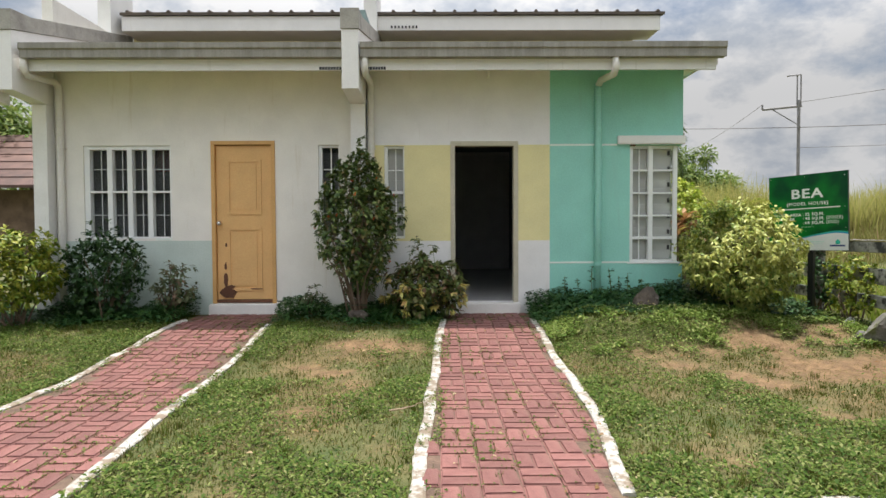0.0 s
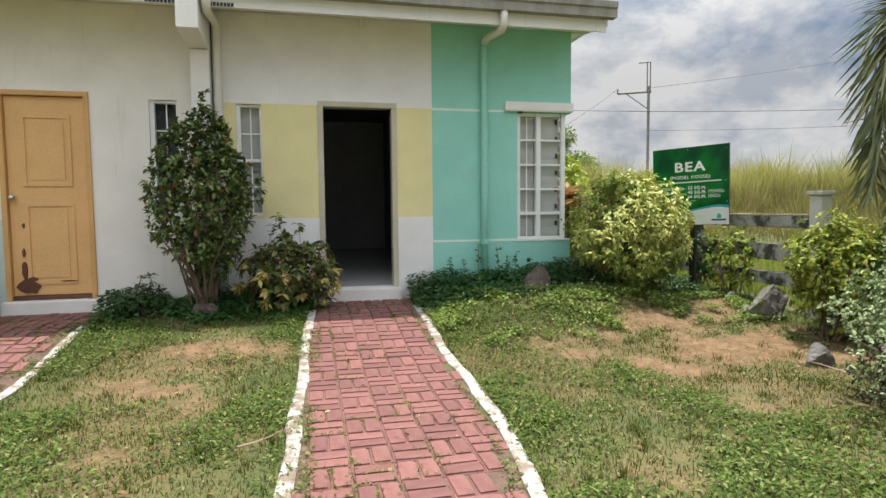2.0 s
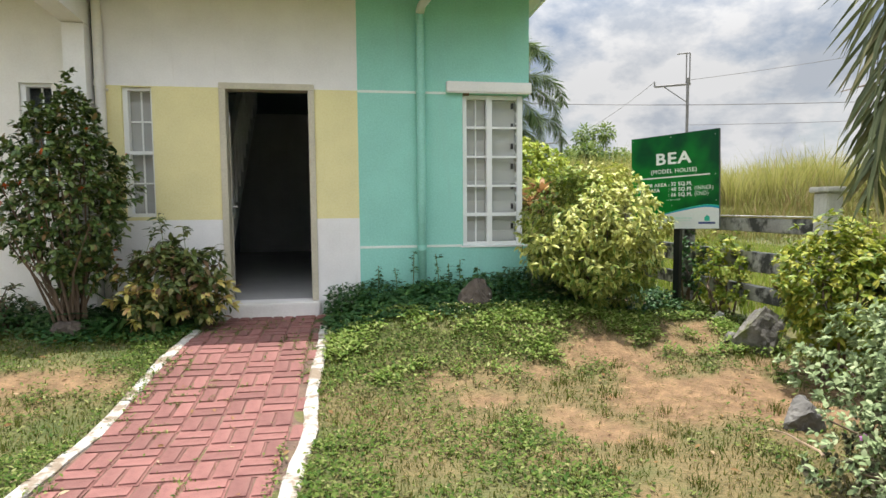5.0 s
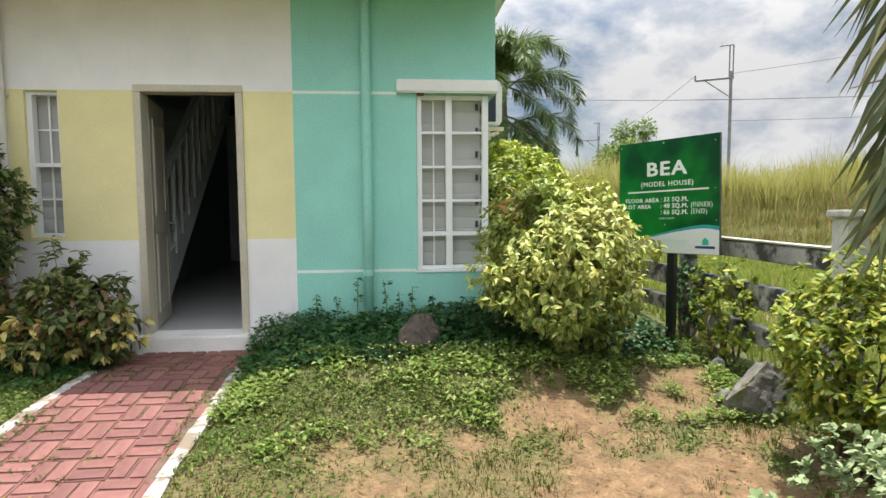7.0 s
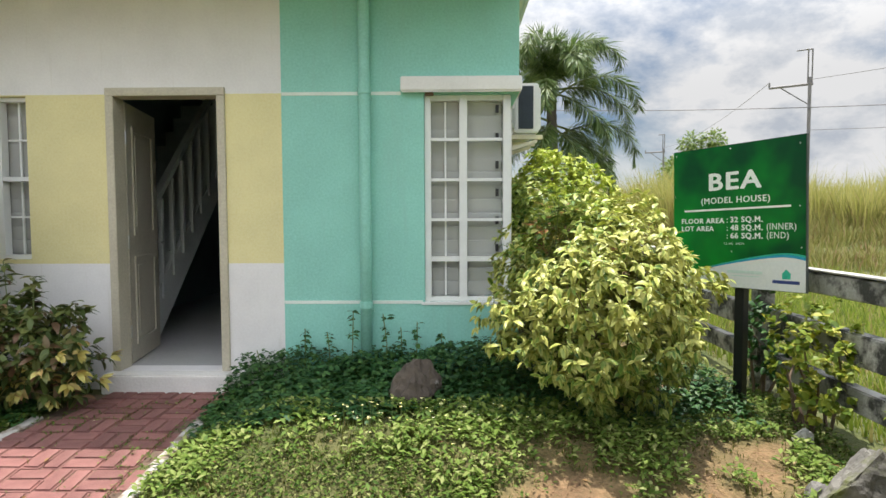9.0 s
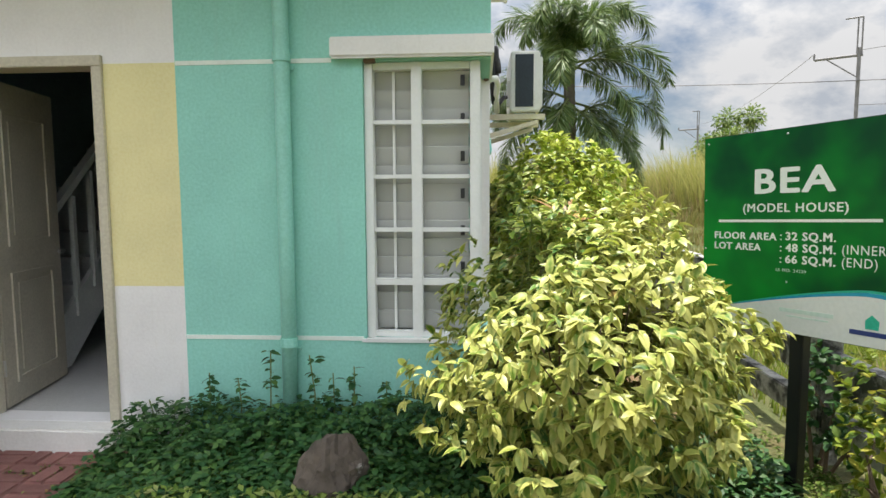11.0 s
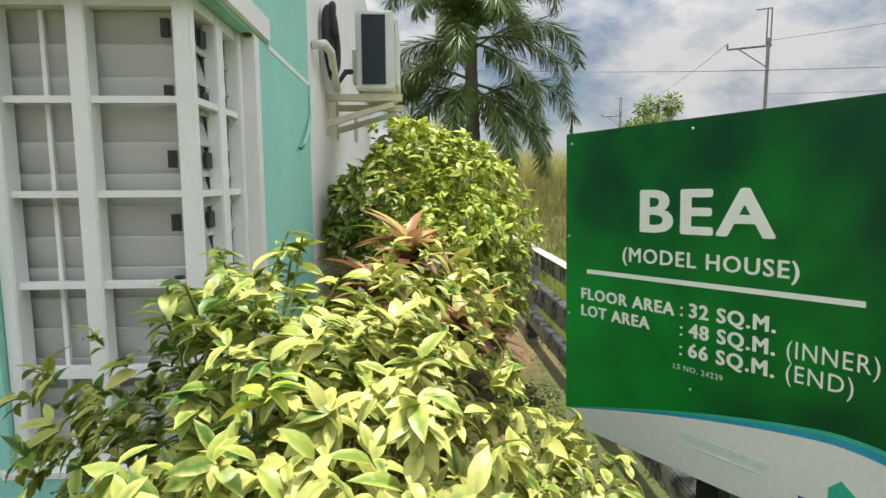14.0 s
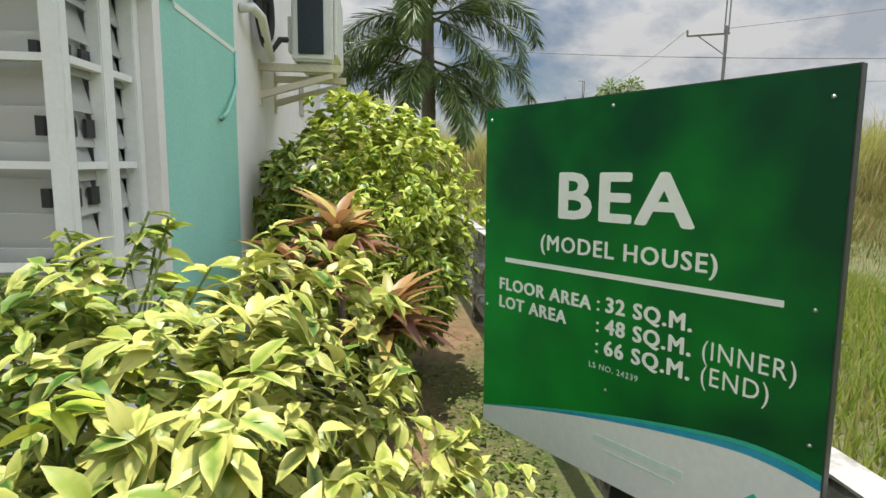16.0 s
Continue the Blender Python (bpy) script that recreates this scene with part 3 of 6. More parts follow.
gx, gy = axis_cuts(-7.0, 8.0, 0.1), axis_cuts(1.0, 9.0, 0.1)
GX, GY = np.meshgrid(gx, gy)
ground_me = bpy.data.meshes.new("ground")
nx, ny = len(gx), len(gy)
idx = np.arange(nx * ny).reshape(ny, nx)
gverts = np.stack([GX, GY, gz(GX, GY) + 0.006 * np.sin(GX * 7.1) * np.sin(GY * 6.3)], 2).reshape(-1, 3)
gfaces = np.stack([idx[:-1, :-1], idx[:-1, 1:], idx[1:, 1:], idx[1:, :-1]], 2).reshape(-1, 4)
ground_me.from_pydata(gverts.tolist(), [], gfaces.tolist())
ground_me.attributes.new("bare", "FLOAT", "POINT").data.foreach_set("value", np.maximum(bare_at(GX, GY), 0.55 * dry_at(GX, GY)).ravel())
ground_me.polygons.foreach_set("use_smooth", np.ones(len(gfaces), bool))
tagged(link_mesh("ground", ground_me, M_GROUND), "patchy lawn and dry sandy soil reaching the fields", "ground", kind="structure")

# ---- the two row-house units: walls ----
FY = 7.60          # the facade's face
TOP = 3.36
DOOR = (0.155, 1.04, 0.335, 2.44)
CORNER = (2.505, 0.85, 2.385)
SMALL = (-0.71, -0.445, 1.175, 2.385)


def right_solid(u, z):
    if DOOR[0] < u < DOOR[1] and DOOR[2] < z < DOOR[3]:
        return False
    if SMALL[0] < u < SMALL[1] and SMALL[2] < z < SMALL[3]:
        return False
    return not (u > CORNER[0] and CORNER[1] < z < CORNER[2])


def right_paint(u, z):
    if u > 1.455:
        return 2
    return 1 if 1.145 < z < 2.395 and u > -0.84 else 0


bm = wall_mesh([-0.93, -0.84, SMALL[0], SMALL[1], DOOR[0], DOOR[1], 1.455, CORNER[0], 3.2], [-0.2, DOOR[2], CORNER[1], 1.145, SMALL[2], CORNER[2], 2.395, DOOR[3], TOP],
               right_solid, right_paint, lambda u, z, s: (u, FY + 0.15 * s, z))
tagged(part("wall_front_1", bm, [M_WHITE, M_YELLOW, M_MINT]), "painted front wall in white, pale yellow and mint", "wall", kind="structure")

LWIN = (-4.62, -3.485, 1.19, 2.40)
LDOOR = (-2.962, -2.132, 0.335, 2.455)
LSMALL = (-1.57, -1.29, 1.19, 2.40)


def left_solid(u, z):
    return not any(o[0] < u < o[1] and o[2] < z < o[3] for o in (LWIN, LDOOR, LSMALL))


bm = wall_mesh([-4.97, LWIN[0], LWIN[1], LDOOR[0], LDOOR[1], LSMALL[0], LSMALL[1], -1.13], [-0.2, LDOOR[2], 1.16, 1.19, 2.40, 2.455, TOP],
               left_solid, lambda u, z: 1 if z < 1.16 and u < -2.96 else 0, lambda u, z, s: (u, FY + 0.15 * s, z))
tagged(part("wall_front_2", bm, [M_CREAM, M_BLUE]), "cream front wall with a pale blue base", "wall", kind="structure")

bm = wall_mesh([7.751, 8.22, 9.41, 14.6], [-0.2, CORNER[1], CORNER[2], TOP], lambda u, z: not (u < 8.22 and CORNER[1] < z < CORNER[2]),
               lambda u, z: 1 if u < 9.41 else 0, lambda u, z, s: (3.2 - 0.15 * s, u, z))
tagged(part("wall_side", bm, [M_WHITE, M_MINT]), "side wall, mint turning to white", "wall", kind="structure")
bm = prism([(7.76, TOP + 0.003), (14.6, TOP + 0.003), (14.6, 4.3), (9.6, 4.3), (9.6, 3.93)], "x", 3.055, 3.198)
tagged(part("wall_gable", bm, M_WHITE), "white gable wall under the roof", "wall", kind="structure")
tagged(part("wall_back", box(-4.97, 3.045, 14.45, 14.6, -0.2, 4.3), M_WHITE), "plain rear wall", "wall", kind="structure")
tagged(part("wall_upper", box(-4.97, 3.19, 9.6, 9.74, 3.70, 4.55), M_YELLOW), "pale yellow upper wall above the lower roof", "wall", kind="structure")
tagged(part("wall_end", box(-5.12, -4.98, 7.62, 14.6, -0.2, 4.3), M_CREAM), "plain end wall", "wall", kind="structure")
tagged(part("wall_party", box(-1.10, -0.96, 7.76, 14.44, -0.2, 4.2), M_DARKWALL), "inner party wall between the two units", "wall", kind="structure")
tagged(part("floor", box(-0.95, 3.04, 7.76, 14.44, 0.10, 0.33), M_TILE), "pale grey tiled floor inside the open unit", "floor", kind="structure")
tagged(part("floor_2", box(-4.97, -1.11, 7.76, 14.44, 0.10, 0.33), M_TILE), "pale tiled floor inside the closed unit", "floor", kind="structure")
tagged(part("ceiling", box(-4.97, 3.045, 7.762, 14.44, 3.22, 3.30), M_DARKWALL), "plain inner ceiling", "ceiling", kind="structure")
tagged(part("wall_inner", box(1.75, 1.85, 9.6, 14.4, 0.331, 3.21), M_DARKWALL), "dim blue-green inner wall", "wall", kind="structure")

# white lines on the mint paint
for nm, z, x1 in (("trim", 2.39, 2.335), ("trim", 0.852, 2.49)):
    tagged(part(nm, box(1.458, x1, FY - 0.003, FY + 0.01, z - 0.012, z + 0.012), M_LINE), "thin white painted line on mint wall", "trim", kind="structure")
tagged(part("trim", box(3.19, 3.203, 8.40, 9.40, 2.378, 2.402), M_LINE), "thin white painted line on mint side wall", "trim", kind="structure")

# roofs, gutters, soffit
tagged(part("soffit", prism([(7.03, 3.215), (7.595, 3.362), (7.595, 3.40), (7.03, 3.26)], "x", -0.925, 3.33), M_TRIM), "white sloping soffit under the eave", "soffit", kind="structure")
tagged(part("soffit", prism([(7.03, 3.215), (7.595, 3.362), (7.595, 3.40), (7.03, 3.26)], "x", -4.965, -1.135), M_CREAM), "cream sloping soffit under the eave", "soffit", kind="structure")
tagged(part("soffit", box(3.203, 3.344, 7.60, 9.70, 3.352, 3.382), M_TRIM), "white soffit along the gable side", "soffit", kind="structure")
tagged(part("roof", prism([(7.06, 3.44), (9.6, 4.12), (9.6, 4.16), (7.06, 3.48)], "x", -4.965, 3.40), M_ROOF), "brown sheet roof over the front rooms", "roof", kind="structure")
for nm, x0, x1, mt, lab in (("fascia", -0.925, 3.34, M_TRIM, "white fascia board"), ("fascia", -4.965, -1.135, M_TRIM, "cream white fascia board")):
    tagged(part(nm, box(x0, x1, 7.00, 7.028, 3.20, 3.40), mt), lab + " under the gutter", "fascia", kind="structure")
tagged(part("fascia", prism([(7.03, 3.262), (7.58, 3.340), (9.7, 3.340), (9.7, 4.13), (7.03, 3.43)], "x", 3.346, 3.374), M_TRIM), "white barge board on the gable side", "fascia", kind="structure")


def gutter(x0, x1):
    prof = [(6.998, 3.33), (6.90, 3.33), (6.90, 3.42), (6.88, 3.435), (6.88, 3.50), (6.895, 3.50), (6.895, 3.445), (6.915, 3.43), (6.915, 3.345), (6.998, 3.345)]
    g = thing("gutter", ((x0 + x1) / 2, 6.94, 3.33), "weathered grey-brown metal eave gutter", "gutter", "eave gutters")
    part("channel", prism(prof, "x", x0, x1), M_GUTTER, g)
    for xe in (x0 + 0.002, x1 - 0.006):
        part("end_cap", prism([(6.90, 3.332), (6.90, 3.42), (6.884, 3.437), (6.884, 3.498), (6.996, 3.498), (6.996, 3.332)], "x", xe, xe + 0.004), M_GUTTER, g)
    part("joint", prism([(6.896, 3.326), (6.896, 3.422), (6.876, 3.437), (6.876, 3.504), (6.884, 3.504), (6.884, 3.44), (6.904, 3.425), (6.904, 3.326)], "x", (x0 + x1) / 2 - 0.02, (x0 + x1) / 2 + 0.02), M_GUTTER, g)


gutter(-0.92, 3.42)
gutter(-4.92, -1.14)

# upper roof
tagged(part("roof_upper", prism([(9.06, 4.62), (14.7, 5.4), (14.7, 5.44), (9.06, 4.66)], "x", -4.9, 3.52), M_ROOF), "brown ribbed sheet roof above", "roof", kind="structure")
tagged(part("fascia", box(-4.89, 3.46, 9.10, 9.13, 4.39, 4.61), M_TRIM), "white fascia board of the upper roof", "fascia", kind="structure")
tagged(part("soffit", box(-4.89, 3.44, 9.132, 9.598, 4.39, 4.41), M_CREAM), "cream soffit of the upper roof", "soffit", kind="structure")
rib_bm = bmesh.new()
for i in range(27):
    x = -4.78 + i * 0.315
    prism([(x - 0.03, 4.66), (x - 0.015, 4.69), (x + 0.015, 4.69), (x + 0.03, 4.66)], "y", 9.05, 9.6, rib_bm)
for v in rib_bm.verts:
    v.co.z += (v.co.y - 9.06) * 0.138
tagged(part("roof_ribs", rib_bm, M_ROOF), "raised ribs of the brown roof sheets", "roof", kind="structure")


def soffit_vent(x0, x1, y, z):
    sv = thing("soffit_vent", ((x0 + x1) / 2, y, z), "row of dark vent slots in the soffit board", "vent", "soffit vents")
    for i in range(8):
        x = x0 + (x1 - x0) * (i + 0.5) / 8
        part("slot", box(x - 0.016, x + 0.010, y - 0.004, y + 0.012, z - 0.018, z + 0.018), M_BLACK, sv)


soffit_vent(-1.42, -1.15, 7.0, 3.222)
soffit_vent(-0.88, -0.62, 7.0, 3.222)
soffit_vent(-0.74, -0.30, 9.092, 4.44)


# firewalls between the units, with their stepped front brackets
def firewall(x0, x1, tint):
    f = thing("firewall", ((x0 + x1) / 2, 7.3, 0.0), "painted firewall parapet with a stained cap between units", "parapet", "firewalls")
    part("parapet", prism([(6.86, 2.95), (6.86, 3.64), (9.55, 4.25), (9.55, 3.75), (7.62, 3.42), (7.58, 2.90)], "x", x0, x1), tint, f)
    part("cap", prism([(6.845, 3.643), (6.845, 3.88), (7.2, 3.90), (9.55, 4.45), (9.55, 4.253)], "x", x0 - 0.012, x1 + 0.012), M_CONC, f, "grey mildewed plaster cap")
    part("wing", box(x0 + 0.012, x1 - 0.002, 7.44, 7.598, -0.2, 2.90), tint, f)
    part("upper_parapet", prism([(8.95, 4.30), (8.95, 4.86), (9.6, 5.05), (9.6, 4.2)], "x", x0, x1), tint, f)


firewall(-1.13, -0.935, M_TRIM)
firewall(-5.17, -4.975, M_TRIM)
tagged(part("beam", box(-9.0, -5.18, 6.88, 7.10, 2.82, 3.70), M_TRIM), "stained white concrete beam beyond the end unit", "beam", kind="structure")


# downpipes
def downpipe(pts, mat, label, bands):
    d = thing("downpipe", (pts[-1][0], pts[-1][1], pts[-1][2]), label, "downpipe", "downpipes")
    part("pipe", tube(pts, 0.042, 12), mat, d, smooth=True)
    for z in bands:
        p = pts[-1]
        part("coupling", tube([(p[0], p[1], z - 0.025), (p[0], p[1], z + 0.025)], 0.049, 12), mat, d)
        part("strap", box(p[0] - 0.055, p[0] + 0.055, p[1] + 0.03, FY - 0.001, z - 0.06, z - 0.04), mat, d)


def pipe_run(x, dx):
    return [(x + dx, 6.95, 3.34), (x + dx, 6.95, 3.20), (x + dx * 0.9, 7.0, 3.15), (x + dx * 0.2, 7.46, 3.19), (x, 7.54, 3.15), (x, 7.55, 3.06), (x, 7.55, 1.5), (x, 7.55, 0.14)]


mint_run = pipe_run(2.075, 0.04)
downpipe(mint_run[4:], M_PIPE_MINT, "mint painted round downpipe on the mint wall", (2.40, 0.84))
part("elbow", tube(mint_run[:5], 0.043, 12), M_PIPE_WHITE, bpy.data.objects["downpipe"], "white elbow under the gutter", smooth=True)
downpipe(pipe_run(-0.87, 0.0), M_PIPE_WHITE, "white painted downpipe beside the firewall", (2.4,))
downpipe(pipe_run(-4.88, -0.02), M_PIPE_WHITE, "cream painted downpipe at the end of the wall", (2.4,))
bm = tube([(0.64, 7.53, 3.34), (0.64, 7.53, 3.24)], 0.022, 10)
tube([(0.64, 7.59, 3.30), (0.64, 7.53, 3.30)], 0.012, 8, bm)
solid("lamp_holder", bm, M_TRIM, "small white lamp holder on a bracket under the eave", "lamp holder")


# ---- doors ----
def panel_board(bm, x0, x1, y, z0, z1, t=0.012):
    """A raised panel with a moulded edge on the face at y (towards -y)."""
    w = 0.035
    for a, b, c, d in ((x0, x1, z1 - w, z1), (x0, x1, z0, z0 + w), (x0, x0 + w, z0 + w, z1 - w), (x1 - w, x1, z0 + w, z1 - w)):
        box(a, b, y - t, y, c, d, bm)
    box(x0 + w + 0.03, x1 - w - 0.03, y - t * 0.7, y, z0 + w + 0.03, z1 - w - 0.03, bm)


def door_frame(name, d, mat, label, w=0.06):
    f = thing(name, ((d[0] + d[1]) / 2, FY, d[2]), label, "door frame", kind="structure")
    part("jamb", box(d[0], d[0] + w, FY - 0.02, FY + 0.13, d[2], d[3] - w), mat, f, bevel=0.004)
    part("jamb", box(d[1] - w, d[1], FY - 0.02, FY + 0.13, d[2], d[3] - w), mat, f, bevel=0.004)
    part("head", box(d[0], d[1], FY - 0.021, FY + 0.13, d[3] - w + 0.001, d[3]), mat, f, bevel=0.004)
    return f


door_frame("door_1", DOOR, M_FRAME, "beige painted timber door frame, door standing open")
door_frame("door_2", LDOOR, M_ORANGE_D, "tan painted timber door frame", 0.05)

ld = thing("door_leaf", (-2.547, 7.64, 0.34), "closed tan-orange panelled wooden door, rotten at its lower edge", "door")
part("leaf", box(-2.908, -2.186, 7.625, 7.665, 0.385, 2.40), M_ORANGE, ld, bevel=0.003)
for z0, z1 in ((1.50, 2.22), (0.50, 1.33)):
    bm = bmesh.new()
    panel_board(bm, -2.77, -2.32, 7.6245, z0, z1)
    part("panel", bm, M_ORANGE, ld)
bm = tube([(-2.862, 7.624, 1.385), (-2.862, 7.60, 1.385)], 0.012, 10)
bmesh.ops.create_uvsphere(bm, u_segments=14, v_segments=10, radius=0.03, matrix=Matrix.Translation((-2.862, 7.575, 1.385)))
part("knob", bm, M_STEEL, ld, "round steel door knob", smooth=True)
rot_rng = np.random.default_rng(5)
for cx, cz, rx, rz in ((-2.77, 0.475, 0.11, 0.085), (-2.80, 0.65, 0.028, 0.10), (-2.73, 0.55, 0.05, 0.025), (-2.80, 0.82, 0.015, 0.05), (-2.79, 1.10, 0.012, 0.03), (-2.40, 0.525, 0.09, 0.008)):
    poly = [(cx + rx * math.cos(a) * rot_rng.uniform(0.7, 1.1), max(0.387, cz + rz * math.sin(a) * rot_rng.uniform(0.7, 1.1))) for a in np.linspace(0, 2 * math.pi, 15)[:-1]]
    part("rot_patch", prism(poly, "y", 7.6085, 7.6245), M_ROT, ld, "dark rotten patch of bare wood")
part("threshold", box(-2.91, -2.184, 7.602, 7.70, 0.345, 0.383), M_ROT, ld, "dark worn threshold")

ol = thing("door_leaf", (0.205, 7.74, 0.34), "beige panelled door standing open into the room", "door")
part("leaf", box(0.175, 0.213, 7.745, 8.47, 0.345, 2.37), M_LEAF, ol, bevel=0.003)
for z0, z1 in ((1.35, 2.20), (0.48, 1.18)):
    bm = bmesh.new()
    for a, b, c, d in ((7.86, 8.36, z1 - 0.035, z1), (7.86, 8.36, z0, z0 + 0.035), (7.86, 7.895, z0 + 0.035, z1 - 0.035), (8.325, 8.36, z0 + 0.035, z1 - 0.035)):
        box(0.213, 0.224, a, b, c, d, bm)
    box(0.213, 0.220, 7.93, 8.29, z0 + 0.07, z1 - 0.07, bm)
    part("panel", bm, M_LEAF, ol)
bm = tube([(0.214, 8.44, 1.27), (0.26, 8.44, 1.27), (0.268, 8.42, 1.27), (0.268, 8.34, 1.27)], 0.011, 8)
part("handle", bm, M_STEEL, ol, "steel lever handle")
for z in (0.6, 1.3, 2.1):
    part("hinge", tube([(0.213, 7.738, z - 0.05), (0.213, 7.738, z + 0.05)], 0.009, 8), M_STEEL, ol)

ol.rotation_euler = (0, 0, radians(11))

# steps under the doors
solid("door_step", box(0.12, 1.06, 7.47, 7.745, -0.1, 0.333), M_SILL, "worn white concrete door step", "step", group="door steps", bevel=0.012)
solid("door_step", box(-2.99, -2.10, 7.50, 7.745, -0.1, 0.333), M_SILL, "worn pale concrete door step", "step", group="door steps", bevel=0.012)

# stairs inside the open unit
st = thing("staircase", (-0.5, 9.6, 0.33), "white painted indoor staircase with a balustrade", "stairs")
for i in range(13):
    y, z = 8.48 + i * 0.22, 0.33 + (i + 1) * 0.205
    part("tread", box(-0.93, -0.10, y, y + 0.25, z - 0.04, z), M_STAIR, st)
    part("riser", box(-0.93, -0.10, y + 0.002, y + 0.02, z - 0.203, z - 0.041), M_STAIR, st)
    part("baluster", box(-0.075, -0.040, y + 0.07, y + 0.105, z - 0.02, min(z + 0.93, 3.21)), M_STAIR, st)
part("stringer", prism([(8.44, 0.34), (8.68, 0.34), (11.38, 2.85), (11.38, 3.15), (8.44, 0.58)], "x", -0.098, -0.06), M_STAIR, st)
part("handrail", prism([(8.46, 1.42), (10.30, 3.13), (10.30, 3.20), (8.46, 1.49)], "x", -0.09, -0.025), M_STAIR, st)
part("newel_post", box(-0.11, -0.01, 8.34, 8.44, 0.332, 1.56), M_STAIR, st, bevel=0.006)


# ---- windows ----
def bars(bm, xs, zs, x0, x1, z0, z1, y, w=0.014, d=0.014):
    for x in xs:
        box(x - w / 2, x + w / 2, y, y + d, z0, z1, bm)
    for z in zs:
        box(x0, x1, y + 0.001, y + d - 0.001, z - w / 2, z + w / 2, bm)
    return bm


def curtain(name, pts_of, n, z0, z1, mat, label, parent_cat="curtain"):
    bm = bmesh.new()
    lo, hi = [], []
    for i in range(n + 1):
        p = pts_of(i / n)
        lo.append(bm.verts.new((p[0], p[1], z0))), hi.append(bm.verts.new((p[0], p[1], z1)))
    for i in range(n):
        bm.faces.new((lo[i], lo[i + 1], hi[i + 1], hi[i]))
    bmesh.ops.solidify(bm, geom=bm.faces[:], thickness=0.004)
    return solid(name, bm, mat, label, parent_cat, smooth=True)


def louvre_bank(win, axis, a0, a1, fixed, z0, z1, clips=True, pitch=0.102):
    """Tilted frosted glass blades between two uprights, along x or y, with dark clips; along y these stand for dark
    gaps.
    """
    n = int((z1 - z0) / pitch)
    step = (z1 - z0) / n
    for i in range(n):
        z = z0 + (i + 0.5) * step
        if axis == "x":
            m = Matrix.Translation((0, fixed, z)) @ Matrix.Rotation(radians(15), 4, "X")
            bm = box(a0 - 0.035, a1, -0.003, 0.003, -step * 0.56, step * 0.56, None, m)
        else:
            m = Matrix.Translation((fixed, 0, z)) @ Matrix.Rotation(radians(-15), 4, "Y")
            bm = box(-0.003, 0.003, a0, a1, -step * 0.56, step * 0.56, None, m)
        o = part("louvre", bm, M_SLAT, win)
        o.visible_shadow = False
        if clips and i % 2 == 1:
            if axis == "x":
                part("clip", box(a1 - 0.045, a1 - 0.022, fixed - 0.045, fixed - 0.022, z - 0.028, z + 0.028), M_BLACK, win, "black block: louvre clip in front, dark gap on the side sash")
            else:
                # wider black blocks paint the dark gaps between the side sash's blades
                for c0, c1 in ((a0 + 0.008, a0 + 0.042), (a1 - 0.062, a1 - 0.008)):
                    part("clip", box(fixed + 0.010, fixed + 0.022, c0, c1, z - 0.028, z + 0.028), M_BLACK, win, "black block: louvre clip in front, dark gap on the side sash")


# corner window, wrapping round to the side wall
cw = thing("window_1", (2.85, 7.66, 0.85), "white steel corner window with frosted louvres and grilles", "window", kind="structure")
WZ = [0.868, 1.17, 1.465, 1.762, 2.06, 2.35]
part("window_frame", box(2.507, 2.553, 7.625, 7.70, 0.853, 2.383), M_WIN, cw, bevel=0.004)
part("mullion", box(2.764, 2.822, 7.635, 7.70, 0.853, 2.383), M_WIN, cw, bevel=0.004)
part("corner_post", box(3.088, 3.144, 7.630, 7.674, 0.853, 2.383), M_WIN, cw, bevel=0.006)
part("window_frame", box(3.10, 3.155, 8.10, 8.15, 0.853, 2.383), M_WIN, cw, bevel=0.004)
part("mullion", box(3.100, 3.147, 7.865, 7.942, 0.853, 2.383), M_WIN, cw, bevel=0.004)
for a, b in ((2.553, 2.764), (2.822, 3.085)):
    part("head_rail", box(a, b, 7.648, 7.70, 2.345, 2.383), M_WIN, cw)
    part("sill_rail", box(a, b, 7.648, 7.70, 0.853, 0.885), M_WIN, cw)
    for i, z in enumerate(WZ[1:5]):
        h = 0.018 if i == 0 else 0.011
        part("rail", box(a, b, 7.646, 7.685, z - h, z + h), M_WIN, cw)
for a, b in ((7.674, 7.865), (7.942, 8.10)):
    part("head_rail", box(3.10, 3.143, a, b, 2.345, 2.383), M_WIN, cw)
    part("sill_rail", box(3.10, 3.143, a, b, 0.853, 0.885), M_WIN, cw)
    for i, z in enumerate(WZ[1:5]):
        h = 0.018 if i == 0 else 0.011
        part("rail", box(3.112, 3.142, a, b, z - h, z + h), M_WIN, cw)
part("grille", bars(bmesh.new(), [2.660], [], 2.553, 2.764, 0.887, 2.343, 7.69), M_WIN, cw)
part("sill_ledge", box(2.48, 3.20, 7.592, 7.64, 0.832, 0.852), M_WIN, cw)
part("jamb_reveal", box(3.10, 3.204, 8.152, 8.225, 0.851, 2.384), M_TRIM, cw)
louvre_bank(cw, "x", 2.556, 2.762, 7.72, 0.89, 2.34, False)
louvre_bank(cw, "x", 2.824, 3.08, 7.72, 0.89, 2.34, True)
louvre_bank(cw, "y", 7.70, 7.863, 3.094, 0.89, 2.34, True)
louvre_bank(cw, "y", 7.944, 8.10, 3.094, 0.89, 2.34, False)
curtain("curtain", lambda t: (2.44 + 0.50 * t, 7.87 + 0.018 * math.sin(t * 40) + 0.006 * math.sin(t * 97)), 60, 0.70, 2.48, M_CURTAIN, "white folded curtain behind the corner window")
curtain("curtain", lambda t: (2.955 + 0.012 * math.sin(t * 34), 7.86 + 0.42 * t), 50, 0.70, 2.48, M_CURTAIN, "white folded curtain behind the side sash")
